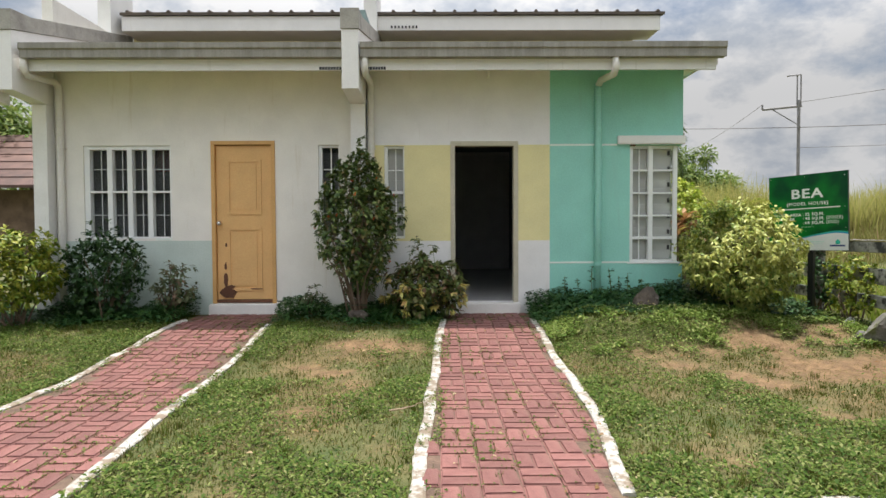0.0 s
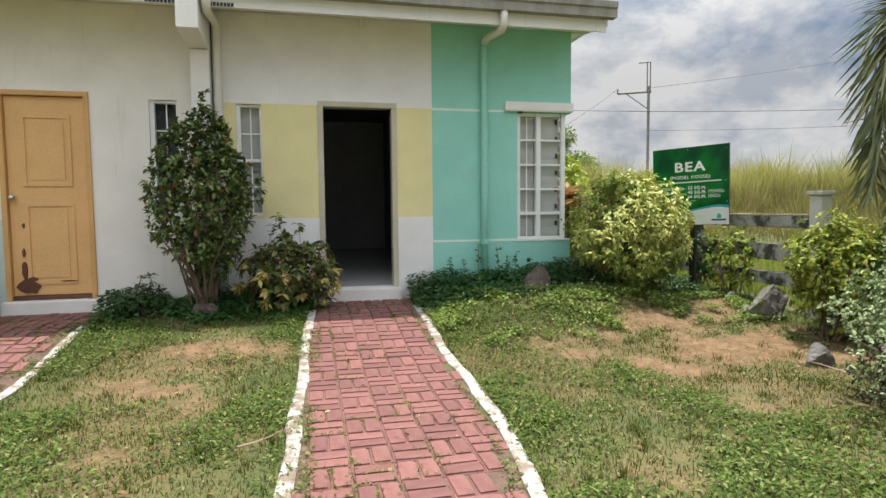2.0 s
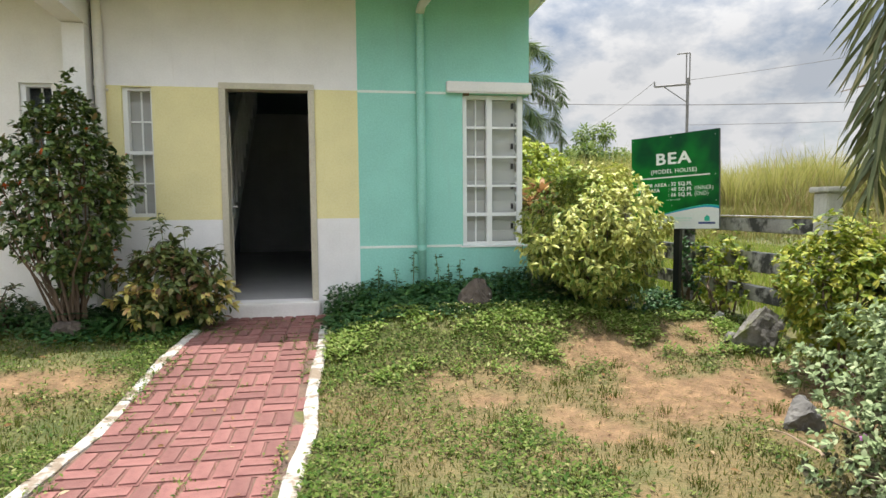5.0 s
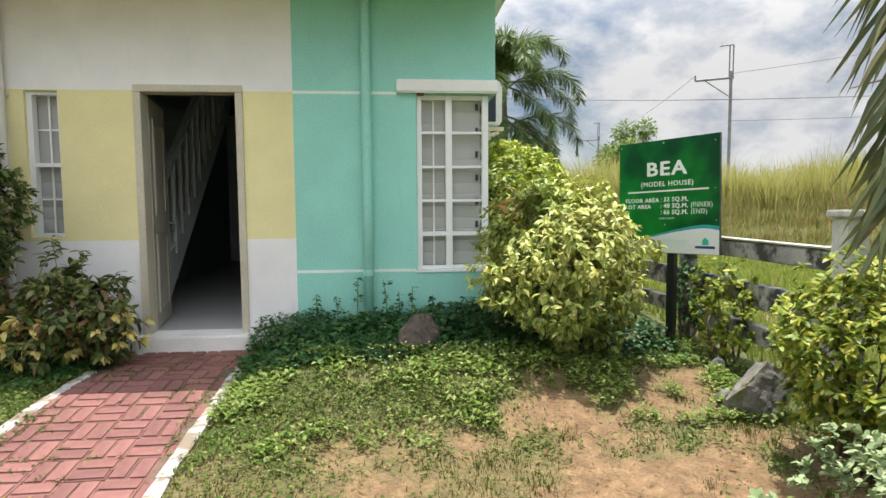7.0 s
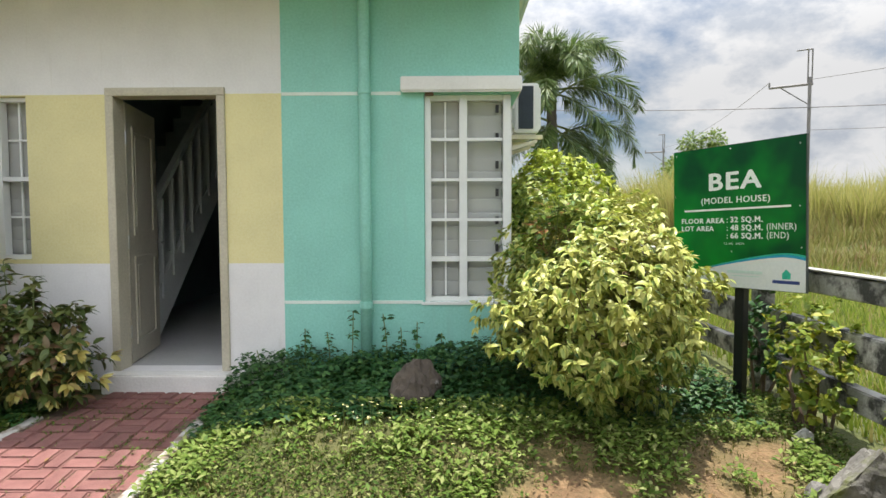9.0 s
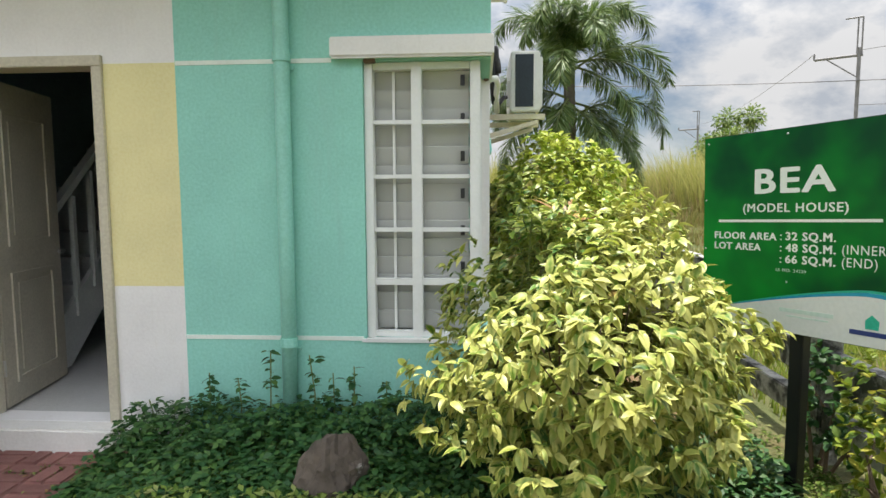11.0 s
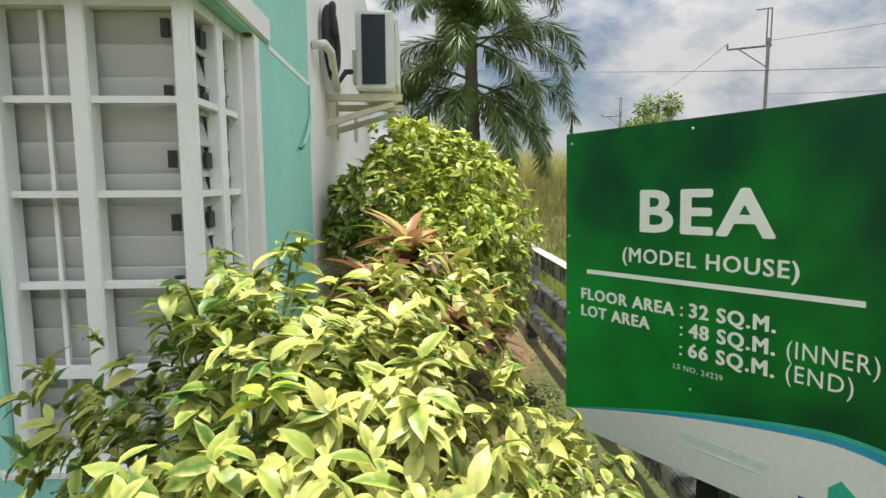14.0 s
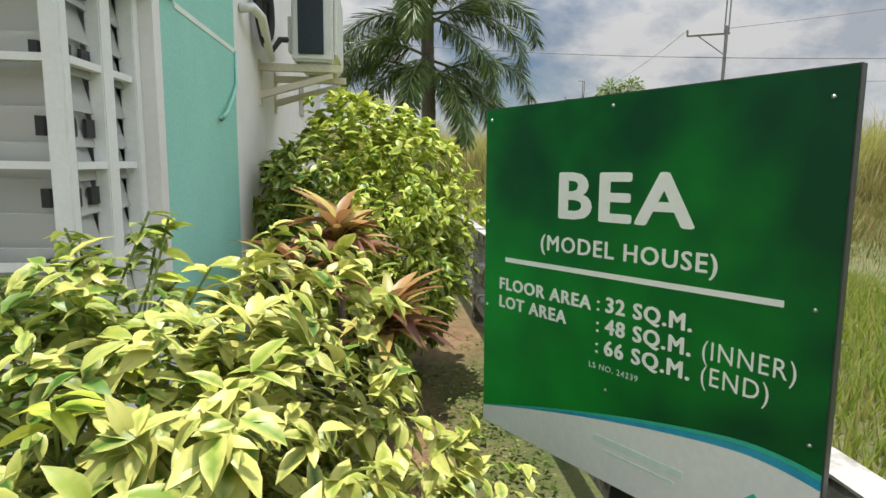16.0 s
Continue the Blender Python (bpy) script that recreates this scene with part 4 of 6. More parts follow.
hood = thing("window_hood", (2.78, 7.96, 2.398), "white projecting concrete hood over the corner window", "window hood")
part("slab", box(2.337, 3.217, 7.548, 8.38, 2.398, 2.502), M_TRIM, hood, bevel=0.006)
part("drip_edge", box(2.345, 3.209, 7.556, 7.574, 2.390, 2.397), M_TRIM, hood)
for x0, x1, y0, y1 in ((2.512, 2.575, 7.585, 7.622), (3.166, 3.198, 8.13, 8.20)):
    part("peg", box(x0, x1, y0, y1, 2.372, 2.397), M_BARK, hood, "short brown wooden peg", bevel=0.004)


def small_window(name, o, label, dark):
    x0, x1, z0, z1 = o
    w = thing(name, ((x0 + x1) / 2, 7.65, z0), label, "window", kind="structure")
    part("window_frame", box(x0 + 0.001, x0 + 0.045, 7.63, 7.70, z0 + 0.002, z1 - 0.002), M_WIN, w)
    part("window_frame", box(x1 - 0.02, x1 - 0.001, 7.63, 7.70, z0 + 0.002, z1 - 0.002), M_WIN, w)
    part("head_rail", box(x0 + 0.045, x1 - 0.02, 7.632, 7.70, z1 - 0.03, z1 - 0.002), M_WIN, w)
    part("sill_rail", box(x0 + 0.045, x1 - 0.02, 7.632, 7.70, z0 + 0.002, z0 + 0.035), M_WIN, w)
    zm = (z0 + z1) / 2
    part("rail", box(x0 + 0.045, x1 - 0.02, 7.635, 7.69, zm - 0.016, zm + 0.016), M_WIN, w)
    part("grille", bars(bmesh.new(), [(x0 + x1) / 2 + 0.013], [z0 + 0.32, z0 + 0.9], x0 + 0.045, x1 - 0.02, z0 + 0.035, z1 - 0.03, 7.69), M_WIN, w)
    if dark:
        o2 = part("pane", box(x0 + 0.045, x1 - 0.02, 7.715, 7.72, z0 + 0.03, z1 - 0.03), M_GLASS, w)
        o2.visible_shadow = False
    else:
        louvre_bank(w, "x", x0 + 0.045, x1 - 0.02, 7.725, z0 + 0.04, z1 - 0.03, False)
    return w


small_window("window_2", SMALL, "narrow white steel window with frosted louvres", False)
curtain("curtain", lambda t: (-0.78 + 0.40 * t, 7.84 + 0.01 * math.sin(t * 36)), 40, 1.05, 2.46, M_CURTAIN, "white curtain behind the narrow window")
curtain("curtain", lambda t: (-0.69 + 0.14 * t, 7.805 + 0.006 * math.sin(t * 20)), 16, 1.95, 2.36, M_CURTAIN_RED, "pink cloth hanging behind the narrow window")
small_window("window_3", LSMALL, "narrow white steel window with dark glass", True)

lw = thing("window_4", (-4.05, 7.65, 1.19), "four-bay white steel window with dark glass and grilles", "window", kind="structure")
part("window_frame", box(-4.618, -4.55, 7.62, 7.70, 1.192, 2.398), M_WIN, lw)
part("window_frame", box(-3.51, -3.487, 7.62, 7.70, 1.192, 2.398), M_WIN, lw)
part("head_rail", box(-4.55, -3.51, 7.622, 7.70, 2.35, 2.398), M_WIN, lw)
part("sill_rail", box(-4.55, -3.51, 7.60, 7.70, 1.192, 1.215), M_WIN, lw)
edges = [-4.55, -4.29, -4.03, -3.77, -3.51]
for i in range(4):
    a, b = edges[i] + (0.033 if i else 0), edges[i + 1] - (0.033 if i < 3 else 0)
    if i < 3:
        part("mullion", box(edges[i + 1] - 0.033, edges[i + 1] + 0.033, 7.615, 7.70, 1.215, 2.35), M_WIN, lw, bevel=0.004)
    part("rail", box(a, b, 7.63, 7.69, 1.79, 1.815), M_WIN, lw)
    part("grille", bars(bmesh.new(), [(a + b) / 2], [1.50, 2.10], a, b, 1.215, 2.35, 7.69, 0.012, 0.01), M_GRILLE, lw)
    part("pane", box(a, b, 7.712, 7.717, 1.215, 2.35), M_GLASS, lw).visible_shadow = False
curtain("curtain", lambda t: (-3.80 + 0.36 * t, 7.86 + 0.012 * math.sin(t * 26)), 30, 2.08, 2.46, M_CURTAIN_RED, "dull red cloth hanging at the top of the wide window")
tagged(part("trim", box(-3.70, -3.484, 7.594, 7.612, 1.165, 1.192), M_LINE), "white painted sill line", "trim", kind="structure")


# ---- air conditioner on the side wall ----
ac = thing("air_conditioner", (3.57, 10.45, 2.44), "white outdoor air-conditioner unit on a wall bracket", "air conditioner")
part("case", box(3.43, 3.71, 10.05, 10.85, 2.455, 3.02), M_AC, ac, bevel=0.015)
part("coil", box(3.475, 3.645, 10.038, 10.052, 2.50, 2.985), M_ACDARK, ac, "dark finned coil")
part("front_cover", box(3.712, 3.735, 10.08, 10.82, 2.50, 2.97), M_AC, ac, bevel=0.006)
part("valve_cover", box(3.40, 3.43, 10.10, 10.22, 2.52, 2.75), M_AC, ac)
for y in (10.14, 10.74):
    part("foot", box(3.47, 3.67, y - 0.02, y + 0.02, 2.44, 2.456), M_STEEL, ac)
for y in (10.12, 10.74):
    b = thing("wall_bracket", (3.2, y, 2.3), "cream painted steel bracket under the air conditioner", "bracket", "air conditioner brackets")
    part("arm", box(3.204, 3.76, y - 0.03, y + 0.03, 2.39, 2.438), M_BRACKET, b)
    part("brace", prism([(3.205, 2.20), (3.205, 2.25), (3.70, 2.388), (3.70, 2.35)], "y", y - 0.025, y + 0.025), M_BRACKET, b)
    part("wall_plate", box(3.2005, 3.212, y - 0.04, y + 0.04, 2.15, 2.46), M_BRACKET, b)
coil = []
for i in range(60):
    a = i / 59 * 2 * math.pi * 2.5
    coil.append((3.25 + 0.05 * (i / 59) + 0.012 * math.sin(a * 1.7), 9.97 + (0.10 + 0.02 * math.sin(i * 0.11)) * math.cos(a), 2.78 + (0.20 + 0.05 * math.sin(i * 0.07)) * math.sin(a)))
cp = thing("pipe_coil", (3.26, 9.98, 2.5), "coil of black insulated refrigerant pipe on the wall", "pipe")
part("coil", tube(coil, 0.027, 8), M_RUBBER, cp, smooth=True)
part("white_pipe", tube([(3.205, 9.55, 2.66), (3.28, 9.56, 2.67), (3.30, 9.72, 2.65), (3.29, 9.90, 2.58), (3.30, 10.0, 2.44)], 0.028, 8), M_AC, cp, "taped white pipe run", smooth=True)
part("tail", tube([(3.27, 9.98, 2.56), (3.31, 9.99, 2.50), (3.36, 10.02, 2.58), (3.395, 10.12, 2.60)], 0.02, 8), M_RUBBER, cp, smooth=True)
solid("loose_wire", tube([(3.205, 9.40, 2.39), (3.21, 9.38, 2.2), (3.22, 9.25, 2.12), (3.23, 9.06, 2.02), (3.22, 8.98, 1.98), (3.21, 9.02, 1.995)], 0.009, 6), M_PIPE_MINT, "loose painted cable hanging on the side wall", "cable", smooth=True)
tagged(part("wall_vent", box(3.2, 3.215, 12.2, 12.5, 2.25, 2.55), M_CONC), "small square vent block on the side wall", "vent", kind="structure")

# ---- sign board ----
SIGN_MID = Vector((4.373 + 0.503 * 0.376, 7.487 - 0.864 * 0.376, 1.483))
S_AX = Vector((0.503, -0.864, 0)).normalized()
S_N = Vector((-0.864, -0.503, 0)).normalized()
SM = Matrix.Translation(SIGN_MID) @ Matrix((S_AX, -S_N, (0, 0, 1))).transposed().to_4x4() @ Matrix.Rotation(radians(-1.4), 4, "Y")
board = thing("sign_board", (SIGN_MID.x, SIGN_MID.y, 0.2), "green and white model-house sign on a black post", "sign")
part("panel", box(-0.466, 0.466, 0.0, 0.022, -0.472, 0.472, None, SM), M_SBACK, board)


def flat(poly, y0, y1):
    bm = prism(poly, "y", y0, y1)
    bmesh.ops.transform(bm, matrix=SM, verts=bm.verts)
    return bm


def crest(u):
    """The height of the white wave's upper edge."""
    return -0.262 - 0.159 * ((0.33 - u) / 0.79) ** 1.35 if u < 0.33 else -0.262 - 0.016 * ((u - 0.33) / 0.13) ** 2


US = [-0.463 + 0.926 * i / 40 for i in range(41)]
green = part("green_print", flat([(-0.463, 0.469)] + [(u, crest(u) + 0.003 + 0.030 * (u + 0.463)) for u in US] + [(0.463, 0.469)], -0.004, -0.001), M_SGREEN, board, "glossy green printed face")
part("white_print", flat([(-0.463, -0.469)] + [(u, crest(u)) for u in US] + [(0.463, -0.469)], -0.004, -0.001), M_SWHITE, board, "white printed wave")
part("blue_band", flat([(u, crest(u) + 0.0005) for u in US] + [(u, crest(u) + 0.0015 + 0.018 * (u + 0.463)) for u in US[::-1]], -0.004, -0.001), M_SBLUE, board, "blue printed band")
part("teal_band", flat([(u, crest(u) + 0.002 + 0.018 * (u + 0.463)) for u in US] + [(u, crest(u) + 0.0027 + 0.030 * (u + 0.463)) for u in US[::-1]], -0.004, -0.001), M_STEAL, board, "teal printed band")
part("rule", flat([(-0.373, 0.037), (0.378, 0.045), (0.378, 0.058), (-0.373, 0.050)], -0.0052, -0.0041), M_SLETTER, board)


def lettering(text, u0, u1, w0, h, bold, mat=None):
    """Words set between u0 and u1 with their base at w0 and capitals h high; bold thickens the strokes, in metres."""
    cu = bpy.data.curves.new("lettering", "FONT")
    cu.body, cu.size, cu.extrude, cu.resolution_u = text, 1.0, 0.002, 3
    cu.space_character = 1.13
    tmp = bpy.data.objects.new("lettering", cu)
    scene.collection.objects.link(tmp)
    bpy.context.view_layer.update()
    me = bpy.data.meshes.new_from_object(tmp.evaluated_get(bpy.context.evaluated_depsgraph_get()))
    bpy.data.objects.remove(tmp)
    co = np.array([v.co for v in me.vertices])
    x0, x1 = co[:, 0].min(), co[:, 0].max()
    shifts = [(0, 0)] if not bold else [(bold * math.cos(a), bold * 0.6 * math.sin(a)) for a in (math.pi * k / 4 for k in range(8))]
    # faces whose spans along the line overlap belong to one letter
    spans = sorted((min(co[v][0] for v in p.vertices), max(co[v][0] for v in p.vertices), p.index) for p in me.polygons)
    letters, reach = [], -9.0
    for lo, hi, idx_ in spans:
        if lo > reach:
            letters.append([])
        letters[-1].append(idx_)
        reach = max(reach, hi)
    for faces in letters:
        bm = bmesh.new()
        for k, (du, dw) in enumerate(shifts):
            made = {}
            for f in faces:
                ring = []
                for v in me.polygons[f].vertices:
                    if v not in made:
                        c = co[v]
                        made[v] = bm.verts.new(SM @ Vector((u0 + bold + (c[0] - x0) / (x1 - x0) * (u1 - u0 - 2 * bold) + du, -0.0047 - c[2] * 0.2 - k * 0.00004, w0 + bold * 0.6 + c[1] / 0.729 * (h - 1.2 * bold) + dw)))
                    ring.append(made[v])
                bm.faces.new(ring)
        part("letter", bm, mat or M_SLETTER, board)


lettering("BEA", -0.178, 0.196, 0.175, 0.125, 0.006)
lettering("(MODEL HOUSE)", -0.237, 0.249, 0.088, 0.043, 0.0012)
lettering("FLOOR AREA", -0.396, -0.062, -0.045, 0.037, 0.002)
lettering("LOT AREA", -0.396, -0.140, -0.098, 0.037, 0.002)
for k, t in enumerate(("32 SQ.M.", "48 SQ.M.", "66 SQ.M.")):
    lettering(t, -0.019, 0.203, -0.042 - 0.053 * k, 0.040, 0.002)
    lettering(":", -0.045, -0.037, -0.042 - 0.053 * k, 0.040, 0.0)
lettering("(INNER)", 0.228, 0.409, -0.091, 0.041, 0.0)
lettering("(END)", 0.228, 0.364, -0.145, 0.041, 0.0)
lettering("LS NO. 24239", -0.062, 0.078, -0.188, 0.015, 0.0, M_SPALE)
for u0, u1, w0, w1 in ((-0.04, 0.20, -0.374, -0.356), (-0.01, 0.18, -0.394, -0.387)):
    part("text_bar", flat([(u0, w0), (u1, w0), (u1, w1), (u0, w1)], -0.0052, -0.0041), M_SPALE, board, "faded pale green line of print")
part("text_bar", flat([(0.265, -0.424), (0.43, -0.424), (0.43, -0.404), (0.265, -0.404)], -0.0052, -0.0041), M_SNAVY, board, "navy line of print")
part("logo_shape", flat([(0.325, -0.395), (0.375, -0.395), (0.378, -0.36), (0.35, -0.335), (0.325, -0.36)], -0.0052, -0.0041), M_STEAL, board, "small green printed emblem")
for u, w in ((-0.44, 0.44), (0.43, 0.42), (-0.02, 0.445), (0.43, 0.05), (-0.45, 0.15), (0.44, -0.2), (-0.45, -0.1), (-0.05, 0.12), (-0.01, -0.235)):
    bm = bmesh.new()
    bmesh.ops.create_uvsphere(bm, u_segments=10, v_segments=6, radius=0.0045, matrix=SM @ Matrix.Translation((u, -0.004, w)))
    part("screw", bm, M_STEEL, board)
part("post", box(0.005, 0.068, 0.024, 0.085, -1.42, 0.30, None, SM @ Matrix.Rotation(radians(1.4), 4, "Y")), M_POSTBLK, board, "black square steel post", bevel=0.003)

# ---- fence ----
fence = thing("fence", (5.0, 8.6, 0.15), "mildewed three-rail concrete ranch fence", "fence")
fr = random.Random(4)
POSTS = [7.62, 9.5, 11.4, 13.3]
ends = [5.88] + POSTS
for y in POSTS:
    part("post", box(4.955, 5.075, y - 0.06, y + 0.06, 0.05, 1.14), M_FENCE, fence, bevel=0.01)
for a, b in zip(ends, ends[1:]):
    a2, b2 = (a + 0.062 if a > 6 else a - 0.06), b - 0.062
    for z0, z1 in ((1.005, 1.13), (0.645, 0.825), (0.375, 0.51)):
        j = fr.uniform(-0.008, 0.008)
        part("rail", box(4.97, 5.06, a2, b2, z0 + j, z1 + j), M_FENCE, fence, bevel=0.008)
# added thin strips that paint the lit top faces of the upper rail
for a, b in zip(ends, ends[1:]):
    part("rail_cap", box(4.965, 5.065, (a + 0.062 if a > 6 else a - 0.04), b - 0.062, 1.139, 1.147), M_RAILTOP, fence, "lighter strip for the sunlit top of the rail")
pil = thing("pillar", (5.01, 5.72, 0.0), "pale concrete fence pillar with a flat cap", "pillar")
part("shaft", box(4.94, 5.08, 5.65, 5.79, -0.1, 1.335), M_PILLAR, pil, bevel=0.008)
part("cap", box(4.915, 5.105, 5.625, 5.815, 1.337, 1.38), M_PILLAR, pil, bevel=0.008)


# ---- rocks ----
def rock(at, size, seed, label, mat=None, taper=0.0):
    rng = np.random.default_rng(int(seed * 10))
    bm = bmesh.new()
    bmesh.ops.create_icosphere(bm, subdivisions=4, radius=1.0)
    cuts = rng.normal(0, 1, (11, 3))
    cuts /= np.linalg.norm(cuts, axis=1, keepdims=True)
    depth = rng.uniform(0.48, 0.86, 11)
    for v in bm.verts:
        p = np.array(v.co) * (0.95 + 0.12 * noise.noise(v.co * 1.5 + Vector((seed, 0, 0))))
        for c, d in zip(cuts, depth):
            over = p @ c - d
            if over > 0:
                p = p - c * over * 0.97
        p = p * (1 + 0.11 * noise.noise(v.co * 4 + Vector((0, seed, 0))) + 0.05 * noise.noise(v.co * 11) + 0.025 * noise.noise(v.co * 23))
        k = 1 - taper * max(0.0, p[2] + 0.2)
        v.co = Vector((p[0] * size[0] * k, p[1] * size[1] * k, p[2] * size[2]))
    bmesh.ops.translate(bm, verts=bm.verts, vec=Vector(at))
    solid("rock", bm, mat or M_ROCK, label, "rock", group="garden rocks")


rock((2.50, 6.88, 0.33), (0.21, 0.17, 0.29), 6.6, "rough brown-grey garden rock with a pale top", M_ROCK_BROWN, 0.16)
rock((4.58, 5.90, 0.20), (0.22, 0.18, 0.30), 1.7, "rough mossy grey garden rock beside the fence", M_ROCK_MOSS)
rock((3.86, 4.58, 0.06), (0.13, 0.11, 0.15), 5.4, "small pale grey rock beside the sage bush")
rock((4.72, 6.62, 0.20), (0.07, 0.055, 0.08), 3.1, "small whitish stone at the foot of the fence", M_PILLAR)
rock((4.45, 6.05, 0.15), (0.06, 0.05, 0.06), 4.3, "small grey stone in the bare soil")
rock((-1.0, 6.95, 0.2), (0.20, 0.16, 0.14), 9.4, "dark rock under the flowering bush", M_ROCK_BROWN)


# ---- shrubs ----
def shrub(name, at, radii, z0, n, leaf, mat, label, seed, stems=9, shape="round", leaf_scale=(0.7, 1.2), singles=0, lump=0.28, fill=0.55, stem_r=0.012, accents=(), droop=0.3, low_mat=None, green_at=None):
    """Stems from one base and a crown of leaves in sprays, with an uneven outline."""
    rng = np.random.default_rng(seed)
    top = radii[2]
    base_z = float(gz(at[0], at[1]))
    s = thing(name, (at[0], at[1], base_z), label, "shrub")
    # sprays: points in the crown, from which leaves fan out
    ns = max(20, n // 7)
    d = rng.normal(0, 1, (ns, 3))
    d /= np.linalg.norm(d, axis=1, keepdims=True)
    lumps = np.array([noise.noise(Vector(v * 1.9 + seed)) for v in d])
    r = (fill + (1 - fill) * rng.random(ns) ** 0.4) * (1 + lump * lumps * 1.6)
    c = d * r[:, None]
    zc, hz = (z0 + top) / 2, (top - z0) / 2
    if shape == "cone":
        k = 1.06 - 0.50 * np.clip(c[:, 2] - 0.15, 0, 1) - 0.35 * np.clip(-c[:, 2] - 0.3, 0, 1)
        c[:, 0] *= k
        c[:, 1] *= k
    if shape == "broad":
        k = 1.06 - 0.30 * np.clip(c[:, 2] - 0.15, 0, 1) - 0.60 * np.clip(-c[:, 2] - 0.35, 0, 1)
        c[:, 0] *= k
        c[:, 1] *= k
    sp = np.stack([at[0] + c[:, 0] * radii[0], at[1] + c[:, 1] * radii[1], zc + c[:, 2] * hz], 1)
    sp[:, 2] = np.maximum(sp[:, 2], base_z + 0.06)
    out = c * np.array([1, 1, 0.7]) + np.array([0, 0, 0.45])
    out /= np.linalg.norm(out, axis=1, keepdims=True)
    per = rng.integers(5, 10, ns)
    own = np.repeat(np.arange(ns), per)
    m = len(own)
    az, el = rng.uniform(0, 2 * np.pi, m), rng.uniform(0.1, 1.1, m)
    a = np.cross(out[own], rng.normal(0, 1, (m, 3)))
    a /= np.linalg.norm(a, axis=1, keepdims=True)
    fw = out[own] * np.cos(el + 0.25)[:, None] + a * np.sin(el + 0.25)[:, None]
    fw[:, 2] -= droop * 0.5
    pos = sp[own] - out[own] * rng.uniform(0, 0.07, m)[:, None] * (leaf[0] / 0.09)
    rot = frames_from(fw, np.tile([0.0, 0.0, 1.0], (m, 1)) + out[own] * 0.5, rng, 0.35)
    sc = rng.uniform(*leaf_scale, m)
    tpl = leaf_template(*leaf)
    pos_l = pos - np.array(s.location)
    order = np.arange(m)
    if singles:
        order = np.argsort(pos[:, 1] + 0.6 * np.abs(pos[:, 0] - at[0]) - 0.35 * pos[:, 2])
    rest = order[singles:]
    # low leaves take the darker low_mat, so the crown's shade is in colour
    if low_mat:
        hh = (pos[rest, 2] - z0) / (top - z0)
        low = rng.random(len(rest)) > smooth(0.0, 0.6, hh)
        # green_at: greener leaves that also darken the shaded side of the crown
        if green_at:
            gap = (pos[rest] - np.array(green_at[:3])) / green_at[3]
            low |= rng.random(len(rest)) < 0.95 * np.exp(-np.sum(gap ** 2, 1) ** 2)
        tagged(link_mesh("lower_crown", joined("lower_crown", tpl, pos_l[rest[low]], rot[rest[low]], sc[rest[low]]), low_mat, s, "darker lower and side leaves, shade put into their colour"), kind="stuff")
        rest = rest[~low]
    crown = joined("crown", tpl, pos_l[rest], rot[rest], sc[rest])
    tagged(link_mesh("crown", crown, mat, s), kind="stuff")
    if singles:
        one = joined("leaf", tpl, np.zeros((1, 3)), np.eye(3)[None], np.ones(1))
        one.materials.append(mat)
        for i in order[:singles]:
            lf = new("leaf", one)
            lf.parent = s
            lf.matrix_local = Matrix.Translation(pos_l[i]) @ Matrix(rot[i].tolist()).to_4x4() @ Matrix.Scale(sc[i], 4)
    for amat, frac, lo, hi, scale in accents:
        pick = rng.random(ns) < frac
        zz = (c[:, 2] + 1) / 2
        pick &= (zz > lo) & (zz < hi)
        sel = np.nonzero(pick)[0]
        if len(sel):
            own2 = np.repeat(sel, 7)
            f2 = out[own2] + rng.normal(0, 0.6, (len(own2), 3))
            me = joined("accent", tpl, sp[own2] + out[own2] * 0.03 - np.array(s.location), frames_from(f2, np.tile([0.0, 0.0, 1.0], (len(own2), 1)), rng), rng.uniform(0.8, 1.1, len(own2)) * scale)
            tagged(link_mesh("blossom" if amat in (L_FLOWER, L_PURPLE) else "bright_foliage", me, amat, s), kind="stuff")
    ends_ = sp[rng.choice(ns, min(ns, stems), replace=False)]
    for e in ends_:
        b0 = Vector((at[0] + rng.normal(0, 0.05), at[1] + rng.normal(0, 0.05), base_z - 0.05))
        e = Vector(e)
        mid = b0.lerp(e, 0.5) + Vector((rng.normal(0, 0.04), rng.normal(0, 0.04), 0.08))
        part("stem", tube([b0, b0.lerp(mid, 0.5) + Vector((0, 0, 0.03)), mid, e], stem_r, 6, radii=[stem_r, stem_r * 0.85, stem_r * 0.65, stem_r * 0.3]), M_BARK, s)
    return s


def sprig(sh, at, height, lean, n, leaf, mat, seed):
    """A tall leading shoot with leaves on a shrub."""
    rng = np.random.default_rng(seed)
    p0, p1 = Vector(at), Vector(at) + Vector((lean[0], lean[1], height))
    part("shoot", tube([p0, p0.lerp(p1, 0.5) + Vector((0, 0, 0.02)), p1], 0.003, 6), M_PALMGREEN, sh)
    t = rng.uniform(0.45, 1.0, n) ** 0.6
    pos = np.array([p0.lerp(p1, float(k)) for k in t])
    az = rng.uniform(0, 2 * np.pi, n)
    fw = np.stack([np.cos(az), np.sin(az), rng.uniform(-0.1, 0.8, n)], 1)
    me = joined("shoot_leaves", leaf_template(*leaf), pos - np.array(root_of(sh).location), frames_from(fw, np.tile([0.0, 0.0, 1.0], (n, 1)), rng, 0.3), rng.uniform(0.8, 1.2, n))
    tagged(link_mesh("shoot_foliage", me, mat, sh), kind="stuff")


